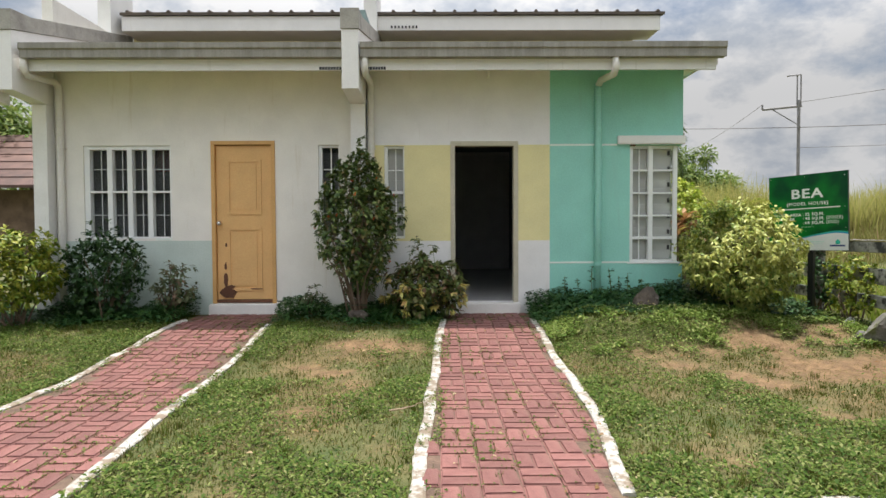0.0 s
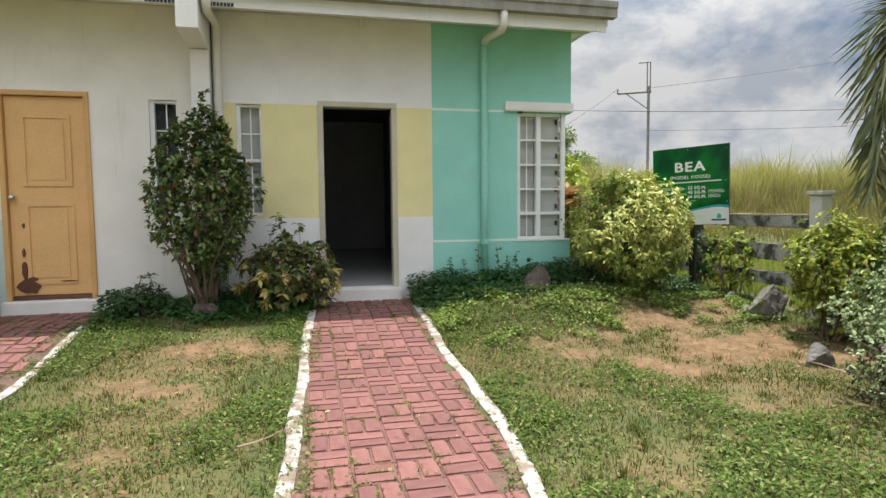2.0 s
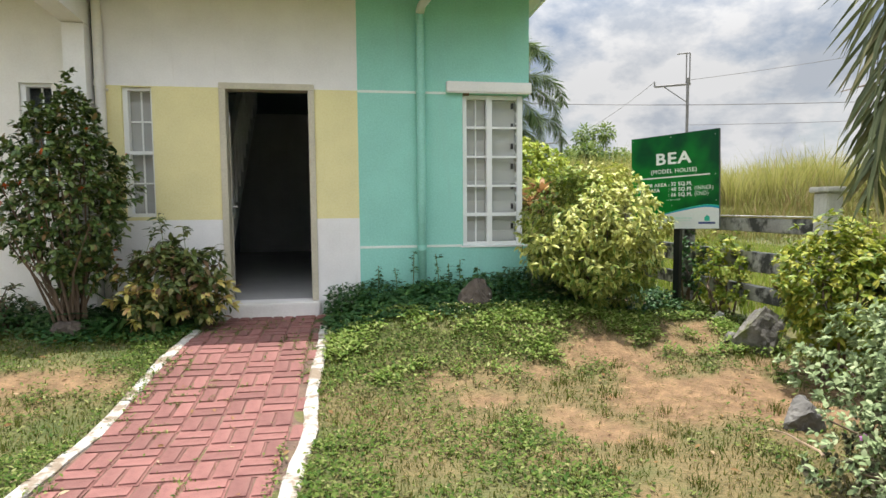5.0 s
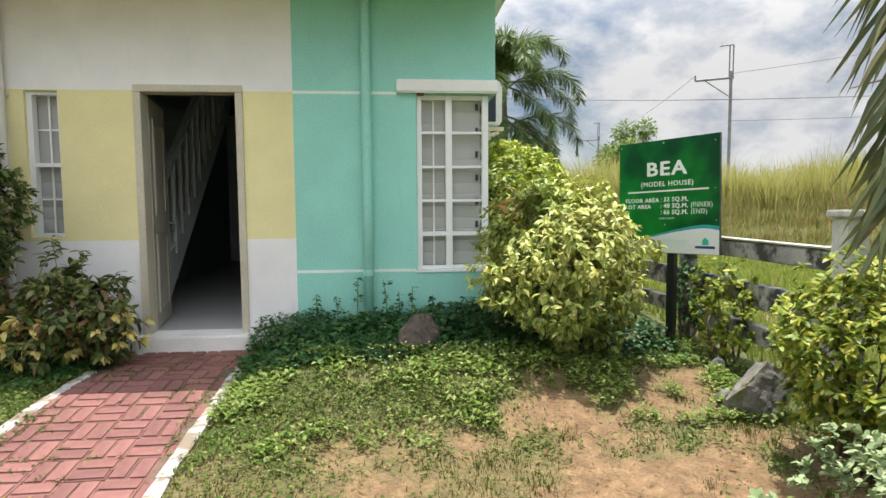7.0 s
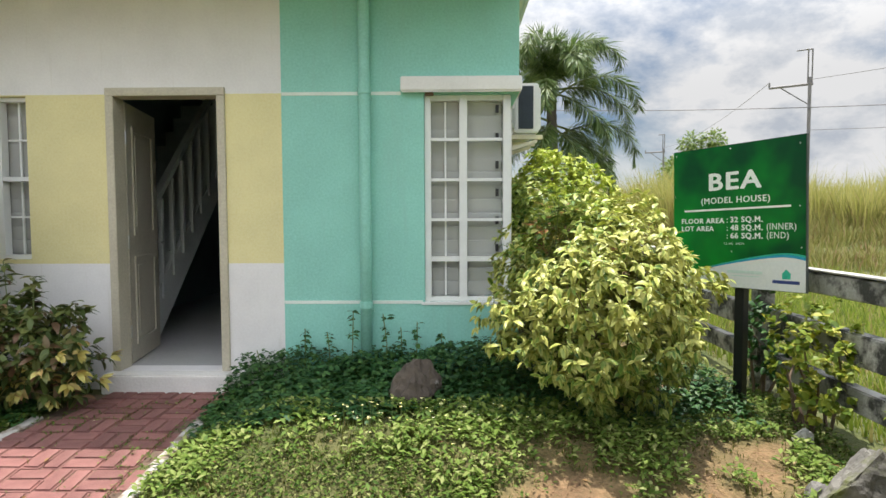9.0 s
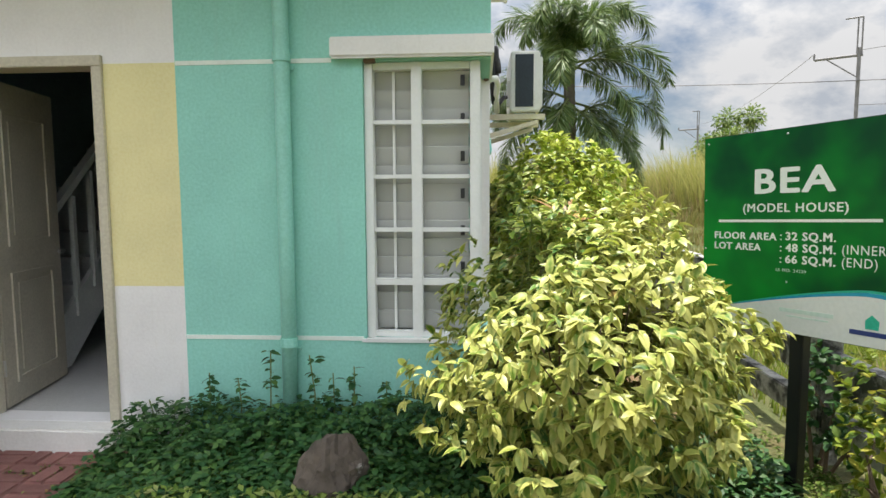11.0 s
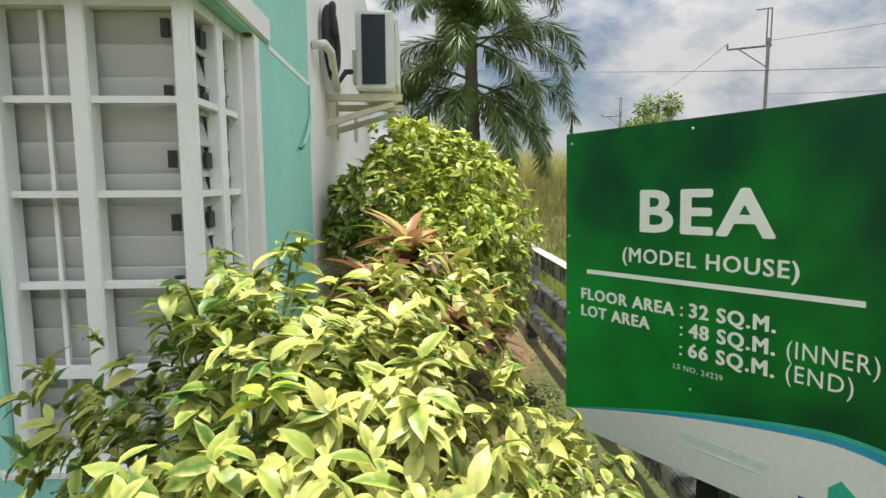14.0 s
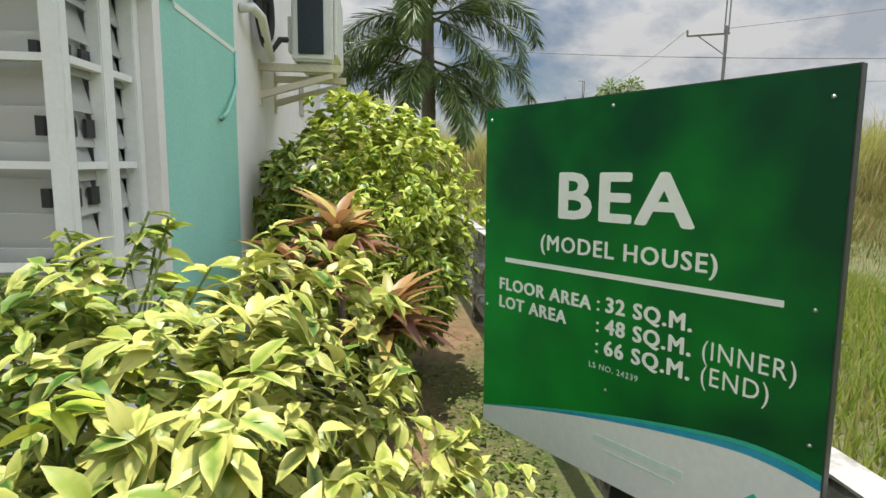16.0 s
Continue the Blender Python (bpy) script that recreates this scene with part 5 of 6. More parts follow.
LEAF_G = (0.064, 0.029, 0.30, 0.5)
gold = shrub("gold_shrub", (3.60, 6.88), (0.64, 0.66, 1.57), 0.30, 15000, LEAF_G, L_GOLD, "yellow-variegated green shrub growing beside the corner window", 11, stems=22, singles=290, fill=0.36, leaf_scale=(0.55, 1.15), lump=0.30, stem_r=0.007, low_mat=L_GREENDARK, shape="broad", droop=0.75, green_at=(3.30, 6.88, 1.36, 0.34))
for k, (x, y, z, h) in enumerate(((3.40, 7.14, 1.34, 0.34), (3.52, 7.05, 1.34, 0.32), (3.46, 7.1, 1.36, 0.28), (3.7, 7.0, 1.35, 0.15), (3.55, 6.7, 1.35, 0.15), (3.52, 7.12, 1.3, 0.26), (3.62, 6.9, 1.35, 0.18))):
    for q in range(3):
        a = k * 1.3 + q * 2.1
        sprig(gold, (x, y, z), h * (1 - 0.2 * q), (0.13 * math.cos(a), 0.13 * math.sin(a)), 9, LEAF_G, L_GOLD2 if (k + q) % 3 else L_GREENDARK, 40 + k * 3 + q)
for k in range(12):
    a = k * 2.4
    sprig(gold, (3.32 + 0.016 * k, 7.02 + 0.08 * math.sin(a), 1.22 + 0.03 * (k % 4)), 0.26 + 0.03 * (k % 3), (0.10 * math.cos(a), 0.10 * math.sin(a)), 15, LEAF_G, L_SHOOT, 90 + k)
shrub("gold_shrub", (3.91, 10.1), (0.80, 0.85, 2.18), 0.25, 12000, (0.084, 0.040, 0.25, 0.5), L_GOLD2, "tall yellow-green shrub beside the side wall", 12, stems=16, fill=0.6, lump=0.2, stem_r=0.008, low_mat=L_GREENDARK, green_at=(3.30, 9.7, 1.45, 0.60))
shrub("flowering_shrub", (-0.98, 7.08), (0.51, 0.42, 2.30), 0.48, 8000, (0.064, 0.031, 0.2, 0.3), L_IXORA, "tall clipped dark green bush with a few red flowers", 13, stems=30, shape="cone", fill=0.3, lump=0.16, stem_r=0.014, accents=((L_FLOWER, 0.028, 0.2, 0.9, 0.5),))
croton = shrub("croton_shrub", (-0.17, 7.08), (0.44, 0.36, 1.02), 0.20, 2300, (0.088, 0.038, 0.25, 0.5), L_CROTON, "low croton bush with bronze and yellow leaves", 14, stems=14, fill=0.4, lump=0.42, accents=((L_CROTON_Y, 0.24, 0.12, 0.62, 1.0),))
for k, (x, z, h) in enumerate(((-0.40, 0.80, 0.30), (-0.22, 0.86, 0.34), (-0.05, 0.84, 0.26), (0.08, 0.62, 0.30))):
    sprig(croton, (x, 7.06, z), h, (0.10 * math.cos(k * 2.2), 0.05), 14, (0.088, 0.034, 0.25, 0.5), L_CROTON, 140 + k)
shrub("yellow_shrub", (-4.95, 6.75), (0.54, 0.45, 1.30), 0.45, 4200, (0.072, 0.031, 0.25, 0.4), L_YGREEN, "bright yellow-green bush by the end column", 15, stems=16, fill=0.45)
shrub("dark_shrub", (-4.12, 7.12), (0.50, 0.36, 1.34), 0.24, 4800, (0.06, 0.028, 0.2, 0.3), L_DARK, "dark green bush under the wide window", 16, stems=12, fill=0.4)
shrub("thin_shrub", (-3.28, 7.22), (0.32, 0.26, 0.92), 0.30, 520, (0.07, 0.034, 0.2, 0.5), L_DULL, "sparse dusty shrub beside the tan door", 17, stems=16, fill=0.3)
shrub("thin_shrub", (-1.62, 7.35), (0.18, 0.14, 0.62), 0.25, 90, (0.06, 0.026, 0.2, 0.5), L_DULL, "small dry seedling against the wall", 18, stems=7, fill=0.3)
shrub("yellow_shrub", (4.66, 5.20), (0.42, 0.42, 1.16), 0.14, 6500, (0.056, 0.025, 0.25, 0.4), L_YGREEN, "yellow-green bush beside the fence pillar", 19, stems=14, fill=0.4, accents=((L_CROTON, 0.06, 0.1, 0.7, 1.1),))
shrub("green_shrub", (5.15, 4.72), (0.55, 0.5, 1.26), 0.05, 4600, (0.068, 0.034, 0.25, 0.4), L_IXORA, "rounded green bush near the palm", 20, stems=12, fill=0.4)
shrub("sage_shrub", (3.82, 3.50), (0.70, 0.68, 0.95), 0.0, 25000, (0.030, 0.017, 0.2, 0.2), L_SAGE, "silver-green sage bush with a few purple flowers", 21, stems=40, fill=0.4, lump=0.46, low_mat=L_SHADESAGE, accents=((L_PURPLE, 0.004, 0.3, 0.9, 0.8),))
shrub("vine_shrub", (4.86, 6.80), (0.20, 0.40, 1.0), 0.22, 1100, (0.050, 0.031, 0.15, 0.3), L_YGREEN, "leafy vine climbing over the fence rails", 22, stems=9, fill=0.3)
shrub("vine_shrub", (4.95, 7.45), (0.18, 0.25, 1.0), 0.22, 600, (0.050, 0.032, 0.15, 0.3), L_COVER, "leafy vine on the fence post", 23, stems=6, fill=0.3)


def cordyline(at, z, n, seed, label):
    rng = np.random.default_rng(seed)
    base_z = float(gz(at[0], at[1]))
    c = thing("cordyline", (at[0], at[1], base_z), label, "plant", "cordylines")
    part("stem", tube([(at[0], at[1], base_z - 0.05), (at[0] + 0.02, at[1], z * 0.6), (at[0], at[1], z)], 0.02, 8), M_BARK, c)
    tpl = leaf_template(0.31, 0.072, 0.35, 0.55, 6)
    one = joined("leaf", tpl, np.zeros((1, 3)), np.eye(3)[None], np.ones(1))
    one.materials.append(L_CORDY)
    az = np.arange(n) * 2.4 + rng.uniform(0, 0.5, n)
    el = rng.uniform(0.15, 1.25, n)
    fw = np.stack([np.cos(az) * np.cos(el), np.sin(az) * np.cos(el), np.sin(el)], 1)
    rot = frames_from(fw, np.tile([0.0, 0.0, 1.0], (n, 1)), rng, 0.2)
    for i in range(n):
        lf = new("leaf", one)
        lf.parent = c
        lf.matrix_local = Matrix.Translation((0, 0, z - base_z - rng.uniform(0, 0.18))) @ Matrix(rot[i].tolist()).to_4x4() @ Matrix.Scale(rng.uniform(0.75, 1.15), 4)


def strap_plant(at, n, length, seed, label):
    """A tuft of arching strap leaves from one crown."""
    rng = np.random.default_rng(seed)
    z = float(gz(at[0], at[1]))
    c = thing("strap_plant", (at[0], at[1], z), label, "plant")
    az = np.arange(n) * 2.4 + rng.uniform(0, 0.4, n)
    el = rng.uniform(0.7, 1.4, n)
    fw = np.stack([np.cos(az) * np.cos(el), np.sin(az) * np.cos(el), np.sin(el)], 1)
    rot = frames_from(fw, np.tile([0.0, 0.0, 1.0], (n, 1)), rng, 0.15)
    one = joined("leaf", leaf_template(length, 0.045, 0.4, 0.7, 6), np.zeros((1, 3)), np.eye(3)[None], np.ones(1))
    one.materials.append(L_DARK)
    for i in range(n):
        lf = new("leaf", one)
        lf.parent = c
        lf.matrix_local = Matrix.Translation((rng.normal(0, 0.015), rng.normal(0, 0.015), 0)) @ Matrix(rot[i].tolist()).to_4x4() @ Matrix.Scale(rng.uniform(0.65, 1.1), 4)


strap_plant((-0.60, 7.22), 22, 0.62, 61, "dark green strap-leaved plant beside the croton bush")
cordyline((3.80, 8.95), 1.46, 54, 31, "bronze and yellow cordyline with broad strap leaves")
cordyline((4.06, 8.55), 1.10, 40, 32, "lower bronze cordyline with drooping strap leaves")
cordyline((3.60, 8.75), 1.28, 24, 33, "bronze cordyline close to the mint side wall")


# ---- palms ----
def frond(parent, origin, az, el, length, droop, mat, seed, plume, hang, leaflet, n):
    rng = np.random.default_rng(seed)
    o = Vector(origin)
    pts = []
    for i in range(12):
        t = i / 11
        h = Vector((math.cos(az), math.sin(az), 0))
        e = el - droop * (min(1.0, t * hang) ** 2)
        pts.append(o.copy() if i == 0 else pts[-1] + (h * math.cos(e) + Vector((0, 0, math.sin(e)))) * (length / 11))
    fr_ = part("frond", tube(pts, 0.02, 6, radii=[0.026 * (1 - 0.85 * i / 11) for i in range(12)]), M_PALMGREEN, parent)
    t = np.sort(rng.uniform(0.14, 1.0, n))
    P = np.array([list(p) for p in pts])
    pos = np.stack([np.interp(t * 11, np.arange(12), P[:, k]) for k in range(3)], 1)
    i0 = np.clip((t * 11).astype(int), 0, 10)
    tan = P[i0 + 1] - P[i0]
    tan /= np.linalg.norm(tan, axis=1, keepdims=True)
    side = np.cross(tan, [0, 0, 1.0])
    side /= np.linalg.norm(side, axis=1, keepdims=True) + 1e-9
    up = np.cross(side, tan)
    a = np.where(np.arange(n) % 2 == 0, 0.0, np.pi) + rng.normal(0, plume, n)
    fw = (side * np.cos(a)[:, None] + up * np.sin(a)[:, None]) * 0.8 + tan * 0.75
    fw[:, 2] -= 0.30
    ln = leaflet * (0.45 + 0.75 * np.sin(np.pi * (0.12 + 0.8 * t))) * rng.uniform(0.85, 1.1, n)
    tpl = leaf_template(1.0, 0.04, 0.3, 0.30, 3)
    sc = np.stack([np.full(n, 0.5), ln, ln], 1)
    me = joined("blade", tpl, pos - np.array(root_of(parent).location), frames_from(fw, up + 0.01, rng, 0.3), sc)
    tagged(link_mesh("blade", me, mat, fr_), kind="stuff")




def palm(at, crown_z, trunk_r, fronds, mat, label, seed, hang=1.0, leaflet=0.42, blades=260):
    base_z = float(gz(at[0], at[1]))
    p = thing("palm_tree", (at[0], at[1], base_z), label, "palm tree", "palms")
    pts, rr = [], []
    n = 44
    for i in range(n):
        t = i / (n - 1)
        pts.append((at[0] + 0.05 * math.sin(t * 3), at[1], base_z - 0.1 + (crown_z - base_z + 0.1) * t))
        rr.append(trunk_r * (1.15 - 0.35 * t) * (1.05 if i % 2 else 0.97))
    part("trunk", tube(pts, trunk_r, 14, radii=rr), M_PALMTRUNK, p)
    part("crownshaft", tube([(pts[-1][0], at[1], crown_z - 0.02), (pts[-1][0], at[1], crown_z + 0.3), (pts[-1][0], at[1], crown_z + 0.6)], 0.05, 12, radii=[trunk_r * 0.85, trunk_r * 0.8, trunk_r * 0.35]), M_PALMGREEN, p)
    rng = np.random.default_rng(seed)
    for k, (az, el, ln, dr, low) in enumerate(f if len(f) == 5 else f + (0.0,) for f in fronds):
        frond(p, (pts[-1][0], at[1], crown_z + 0.35 + 0.1 * rng.random() - low), radians(az), radians(el), ln, radians(dr), L_PALM_DRY if el < -50 else mat, seed * 100 + k, 0.85, hang, leaflet, blades)


FOXTAIL = [(-4, 72, 1.6, 150), (38, 62, 1.4, 140), (105, 60, 1.4, 140), (176, 70, 1.5, 145), (225, 60, 1.3, 140), (292, 64, 1.3, 142), (-8, 8, 1.55, 105), (188, 4, 1.4, 98), (255, 15, 1.2, 110), (322, -22, 1.4, 62), (140, -5, 1.3, 85), (-12, 28, 1.6, 118, 0.75), (183, 25, 1.2, 95, 0.7), (300, -30, 1.3, 55, 0.55), (335, -25, 1.5, 60, 0.6), (265, 75, 1.1, 120), (330, 78, 1.2, 110), (10, 38, 1.75, 112, 0.15), (200, 20, 1.3, 100, 0.5), (20, -10, 1.5, 75, 0.5), (200, -15, 1.4, 70, 0.55), (250, -20, 1.3, 65, 0.5), (280, 50, 1.4, 140), (240, 74, 1.5, 150)]
palm((4.84, 15.9), 3.80, 0.13, [(f[0], f[1], f[2] * 1.4, f[3], (f[4] if len(f) == 5 else 0.0) * 1.4) for f in FOXTAIL],
     L_PALM, "green foxtail palm behind the side shrub", 3, 1.0, 0.38, 420)
palm((4.91, 4.51), 1.68, 0.125, [(196, 76, 2.5, 158), (50, 66, 2.8, 150), (25, 60, 2.8, 140), (0, 60, 2.8, 140), (-30, 60, 2.8, 140), (-60, 60, 2.8, 140), (262, 64, 2.4, 150), (300, 64, 2.5, 150)],
     L_PALM_DRY, "large dusty palm with hanging fronds", 4, 1.7, 0.40, 420)


def flower_stalk(parent, origin, az, length, seed):
    """A dry branching palm flower stalk."""
    rng = random.Random(seed)
    o = Vector(origin)
    d = Vector((math.cos(az), math.sin(az), 0.1))
    spine = [o + d * length * t + Vector((0, 0, 0.10 * math.sin(t * 2.6))) for t in (0, 0.25, 0.5, 0.75, 1.0)]
    bm = tube(spine, 0.02, 6, radii=[0.028, 0.022, 0.016, 0.011, 0.005])
    for i in range(26):
        t = rng.uniform(0.3, 1.0)
        p = o + d * length * t + Vector((0, 0, 0.10 * math.sin(t * 2.6)))
        a = az + rng.uniform(-1.3, 1.3)
        q = p + Vector((math.cos(a), math.sin(a), rng.uniform(-0.5, 0.5))) * rng.uniform(0.12, 0.30)
        tube([p, p.lerp(q, 0.5) + Vector((0, 0, rng.uniform(-0.03, 0.04))), q], 0.004, 5, bm, radii=[0.007, 0.005, 0.002])
    part("flower_stalk", bm, M_STALK, parent, "dry brown branching flower stalk")


M_STALK = surface("dry_palm_stalk", (0.30, 0.21, 0.12), 0.9, var=0.3)
flower_stalk(bpy.data.objects["palm_tree.001"], (4.83, 4.49, 1.74), radians(192), 0.70, 5)


# ---- far things: trees, poles, wires, neighbour's roof ----
def tree(at, height, crown, n, seed, label, leaf=0.21):
    rng = np.random.default_rng(seed)
    base_z = float(gz(at[0], at[1]))
    t = thing("tree", (at[0], at[1], base_z), label, "tree", "far trees")
    part("trunk", tube([(at[0], at[1], base_z - 0.2), (at[0] + 0.1, at[1], base_z + height * 0.3), (at[0], at[1], base_z + height * 0.6)], 0.12, 8, radii=[0.2, 0.14, 0.08]), M_BARK, t)
    c0 = np.array([at[0], at[1], base_z + height * 0.62])
    cl = rng.normal(0, 1, (26, 3)) * np.array([crown * 0.42, crown * 0.42, height * 0.17]) + c0
    for e in cl[:10]:
        b = Vector((at[0] + 0.05, at[1], base_z + height * rng.uniform(0.25, 0.5)))
        part("limb", tube([b, b.lerp(Vector(e), 0.5) + Vector((0, 0, 0.15)), Vector(e)], 0.05, 6, radii=[0.07, 0.05, 0.02]), M_BARK, t)
    own = rng.integers(0, len(cl), n)
    dv = rng.normal(0, 1, (n, 3))
    dv /= np.linalg.norm(dv, axis=1, keepdims=True)
    pos = cl[own] + dv * rng.uniform(0.2, 1.0, n)[:, None] * crown * 0.36
    fw = dv + np.array([0, 0, -0.2])
    me = joined("crown", leaf_template(leaf, leaf * 0.52, 0.2, 0.4, 2), pos - np.array(t.location), frames_from(fw, np.tile([0.0, 0.0, 1.0], (n, 1)), rng, 0.6), rng.uniform(0.6, 1.3, n))
    tagged(link_mesh("crown", me, L_TREE, t), kind="stuff")


tree((39.6, 88.4), 11.8, 5.2, 15000, 51, "bushy green tree above the tall grass", 0.5)
tree((-13.0, 19.0), 4.4, 3.2, 9000, 53, "green tree behind the neighbouring roof")


def utility_pole(at, height, arm, label, r=0.11):
    base_z = float(gz(at[0], at[1]))
    p = thing("utility_pole", (at[0], at[1], base_z), label, "utility pole", "utility poles")
    d = Vector((math.cos(radians(-32)), math.sin(radians(-32)), 0))
    a = Vector((at[0], at[1], base_z))
    part("pole", tube([a - Vector((0, 0, 0.3)), a + Vector((0, 0, height * 0.84))], r, 10), M_WOODPOLE, p)
    up = a + Vector((0, 0, height * 0.80))
    part("top_bar", tube([up + d * 0.12, up + d * 0.12 + Vector((0, 0, height * 0.2))], r * 0.45, 6), M_WOODPOLE, p)
    part("top_bar", tube([up - d * 0.12, up - d * 0.12 + Vector((0, 0, height * 0.2))], r * 0.45, 6), M_WOODPOLE, p)
    part("top_arm", tube([up + Vector((0, 0, height * 0.2)) + d * 0.12, up + Vector((0, 0, height * 0.2)) - d * 0.8], r * 0.45, 6), M_WOODPOLE, p)
    part("crossarm", tube([up + d * 0.2, up - d * arm], r * 0.8, 6), M_WOODPOLE, p)
    part("brace", tube([up - d * arm * 0.75, a + Vector((0, 0, height * 0.68))], r * 0.35, 6), M_WOODPOLE, p)
    part("insulator", tube([up - d * arm, up - d * arm + Vector((0, 0, 0.35))], r * 0.6, 6), M_WOODPOLE, p)


POLE = (27.0, 43.5)
utility_pole(POLE, 11.7, 2.4, "steel utility pole with a side arm above the grass")
utility_pole((34.0, 90.0), 12.6, 2.6, "more distant steel utility pole", 0.13)


def wire(a, b, sag, r=0.03):
    pts = []
    for i in range(25):
        t = i / 24
        p = Vector(a).lerp(Vector(b), t)
        p.z -= sag * 4 * t * (1 - t)
        pts.append(p)
    solid("power_line", tube(pts, r, 5), M_WOODPOLE, "thin dark overhead power line", "cable", group="power lines")


plain = thing("utility_pole", (4.76, 27.0, 1.0), "plain grey concrete pole behind the palm", "utility pole", "utility poles")
part("pole", tube([(4.76, 27.0, 0.7), (4.76, 27.0, 7.7)], 0.085, 10, radii=[0.10, 0.075]), M_PILLAR, plain)
wire((0, 60, 12.3), (27, 43.3, 8.9), 0.3)
wire((27, 43.3, 8.9), (60, 40, 10.0), 0.2)
wire((25.0, 44.8, 10.9), (34.0, 90, 11.8), 0.8, 0.02)
wire((27.1, 43.4, 10.8), (60, 40, 16.5), 0.4, 0.02)
wire((27, 43.4, 7.4), (60, 40, 8.9), 0.3, 0.02)

hut = thing("neighbour_house", (-12.5, 16.0, 0.9), "low neighbouring house with a red-brown tiled roof", "house")
# the walls' shade is in their colour: the dark bark material is reused
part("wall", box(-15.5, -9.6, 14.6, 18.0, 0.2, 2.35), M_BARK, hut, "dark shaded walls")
for k in range(7):
    z = 2.35 + k * 0.24
    part("roof_course", prism([(13.9 + k * 0.42, z), (14.4 + k * 0.42, z + 0.27), (14.4 + k * 0.42, z + 0.32), (13.9 + k * 0.42, z + 0.07)], "x", -16.2, -9.0 - k * 0.1), M_TILEROOF, hut)

# ---- tall grass beyond the fence ----
trng = np.random.default_rng(77)


def reeds(name, ang, dist, h, width, mat, label, spread):
    """Blades leaning out of the clumps at the given bearings and distances."""
    n = len(ang)
    az = trng.uniform(0, 2 * np.pi, n)
    r = np.abs(trng.normal(0, spread, n))
    x, y = 3 + np.sin(ang) * dist + np.cos(az) * r, 6 + np.cos(ang) * dist + np.sin(az) * r
    lean = trng.uniform(0.0, 0.7, n) + 0.6 * r / spread * trng.random(n)
    fw = np.stack([np.cos(az), np.sin(az), np.zeros(n)], 1)
    up = np.stack([np.cos(az) * lean, np.sin(az) * lean, np.ones(n)], 1)
    me = joined(name, blade_template(width), np.stack([x, y, gz(x, y) - 0.05], 1), frames_from(fw, up, trng, 0.05), np.stack([np.ones(n), h, h], 1))
    tagged(link_mesh(name, me, mat), label, "grass", kind="stuff")


def tall_grass():
    c = 3000
    ang = np.radians(trng.uniform(-30, 84, c))
    dist = 21.5 + 19 * trng.random(c) ** 1.1 + 1.5 * np.sin(ang * 9) + 1.2 * np.sin(ang * 23 + 1)
    tall = 1.25 + 1.8 * fbm(ang * 13, dist * 0.25, 1.0, 8, 3) + trng.normal(0, 0.22, c)
    own = trng.integers(0, c, 80000)
    reeds("tall_grass", ang[own], dist[own], (tall[own] * trng.uniform(0.55, 1.1, len(own))).clip(0.4, 3.8), 0.045, L_TALL, "tall yellow-green wild reed grass beyond the fence", 0.5)
    c = 1300
    ang = np.radians(trng.uniform(-10, 84, c))
    dist = 11.5 + 11.5 * trng.random(c) ** 0.6
    tall = trng.uniform(0.15, 0.5, c) + 1.25 * smooth(16, 22, dist) * trng.random(c) ** 1.5
    own = trng.integers(0, c, 60000)
    reeds("grass_clumps", ang[own], dist[own], tall[own] * trng.uniform(0.5, 1.1, len(own)), 0.04, L_CLUMP, "lower brown and green grass clumps at the edge of the reeds", 0.45)
    n = 60000
    x, y = trng.uniform(5.1, 11, n), trng.uniform(3, 18, n)
    ok = trng.random(n) > 0.9 * bare_at(x, y)
    x, y = x[ok], y[ok]
    n = len(x)
    az = trng.uniform(0, 2 * np.pi, n)
    me = joined("near_field_grass", blade_template(0.10), np.stack([x, y, gz(x, y) - 0.01], 1), frames_from(np.stack([np.cos(az), np.sin(az), np.zeros(n)], 1), np.tile([0.0, 0.0, 1.0], (n, 1)), trng, 0.1), trng.uniform(0.06, 0.19, n) * (0.5 + fbm(x, y, 0.8, 95)))
    tagged(link_mesh("near_field_grass", me, L_NEARFIELD), "bright green grass close behind the fence", "grass", kind="stuff")
    n = 70000
    x, y = trng.uniform(5.3, 24, n), trng.uniform(2, 30, n)
    ok = (np.hypot(x - 3, y - 6) < 23) & (trng.random(n) > bare_at(x, y))
    x, y = x[ok], y[ok]
    n = len(x)
    az = trng.uniform(0, 2 * np.pi, n)
    me = joined("field_grass", blade_template(0.02), np.stack([x, y, gz(x, y) - 0.01], 1), frames_from(np.stack([np.cos(az), np.sin(az), np.zeros(n)], 1), np.tile([0.0, 0.0, 1.0], (n, 1)), trng, 0.1), trng.uniform(0.05, 0.26, n)[:, None] * np.array([[2.2, 1, 1]]))
    tagged(link_mesh("field_grass", me, L_FIELD), "rough yellow-green field grass behind the fence", "grass", kind="stuff")


tall_grass()


# ---- paths: kerbs and pavers ----
def edge_at(rows, y):
    return float(np.interp(y, [r[0] for r in rows], [r[1] for r in rows]))


KL1 = ((2.6, -0.12), (3.6, -0.09), (4.6, -0.06), (5.4, -0.03), (6.4, 0.0), (6.95, 0.06))
KR1 = ((2.6, 0.88), (3.26, 0.98), (4.1, 1.09), (5.0, 1.12), (5.8, 1.11), (6.95, 1.13))
KL2 = ((1.6, -3.05), (4.1, -3.13), (5.6, -3.16), (7.0, -3.08))
KR2 = ((1.6, -1.75), (2.8, -1.80), (4.5, -1.95), (6.7, -1.97))


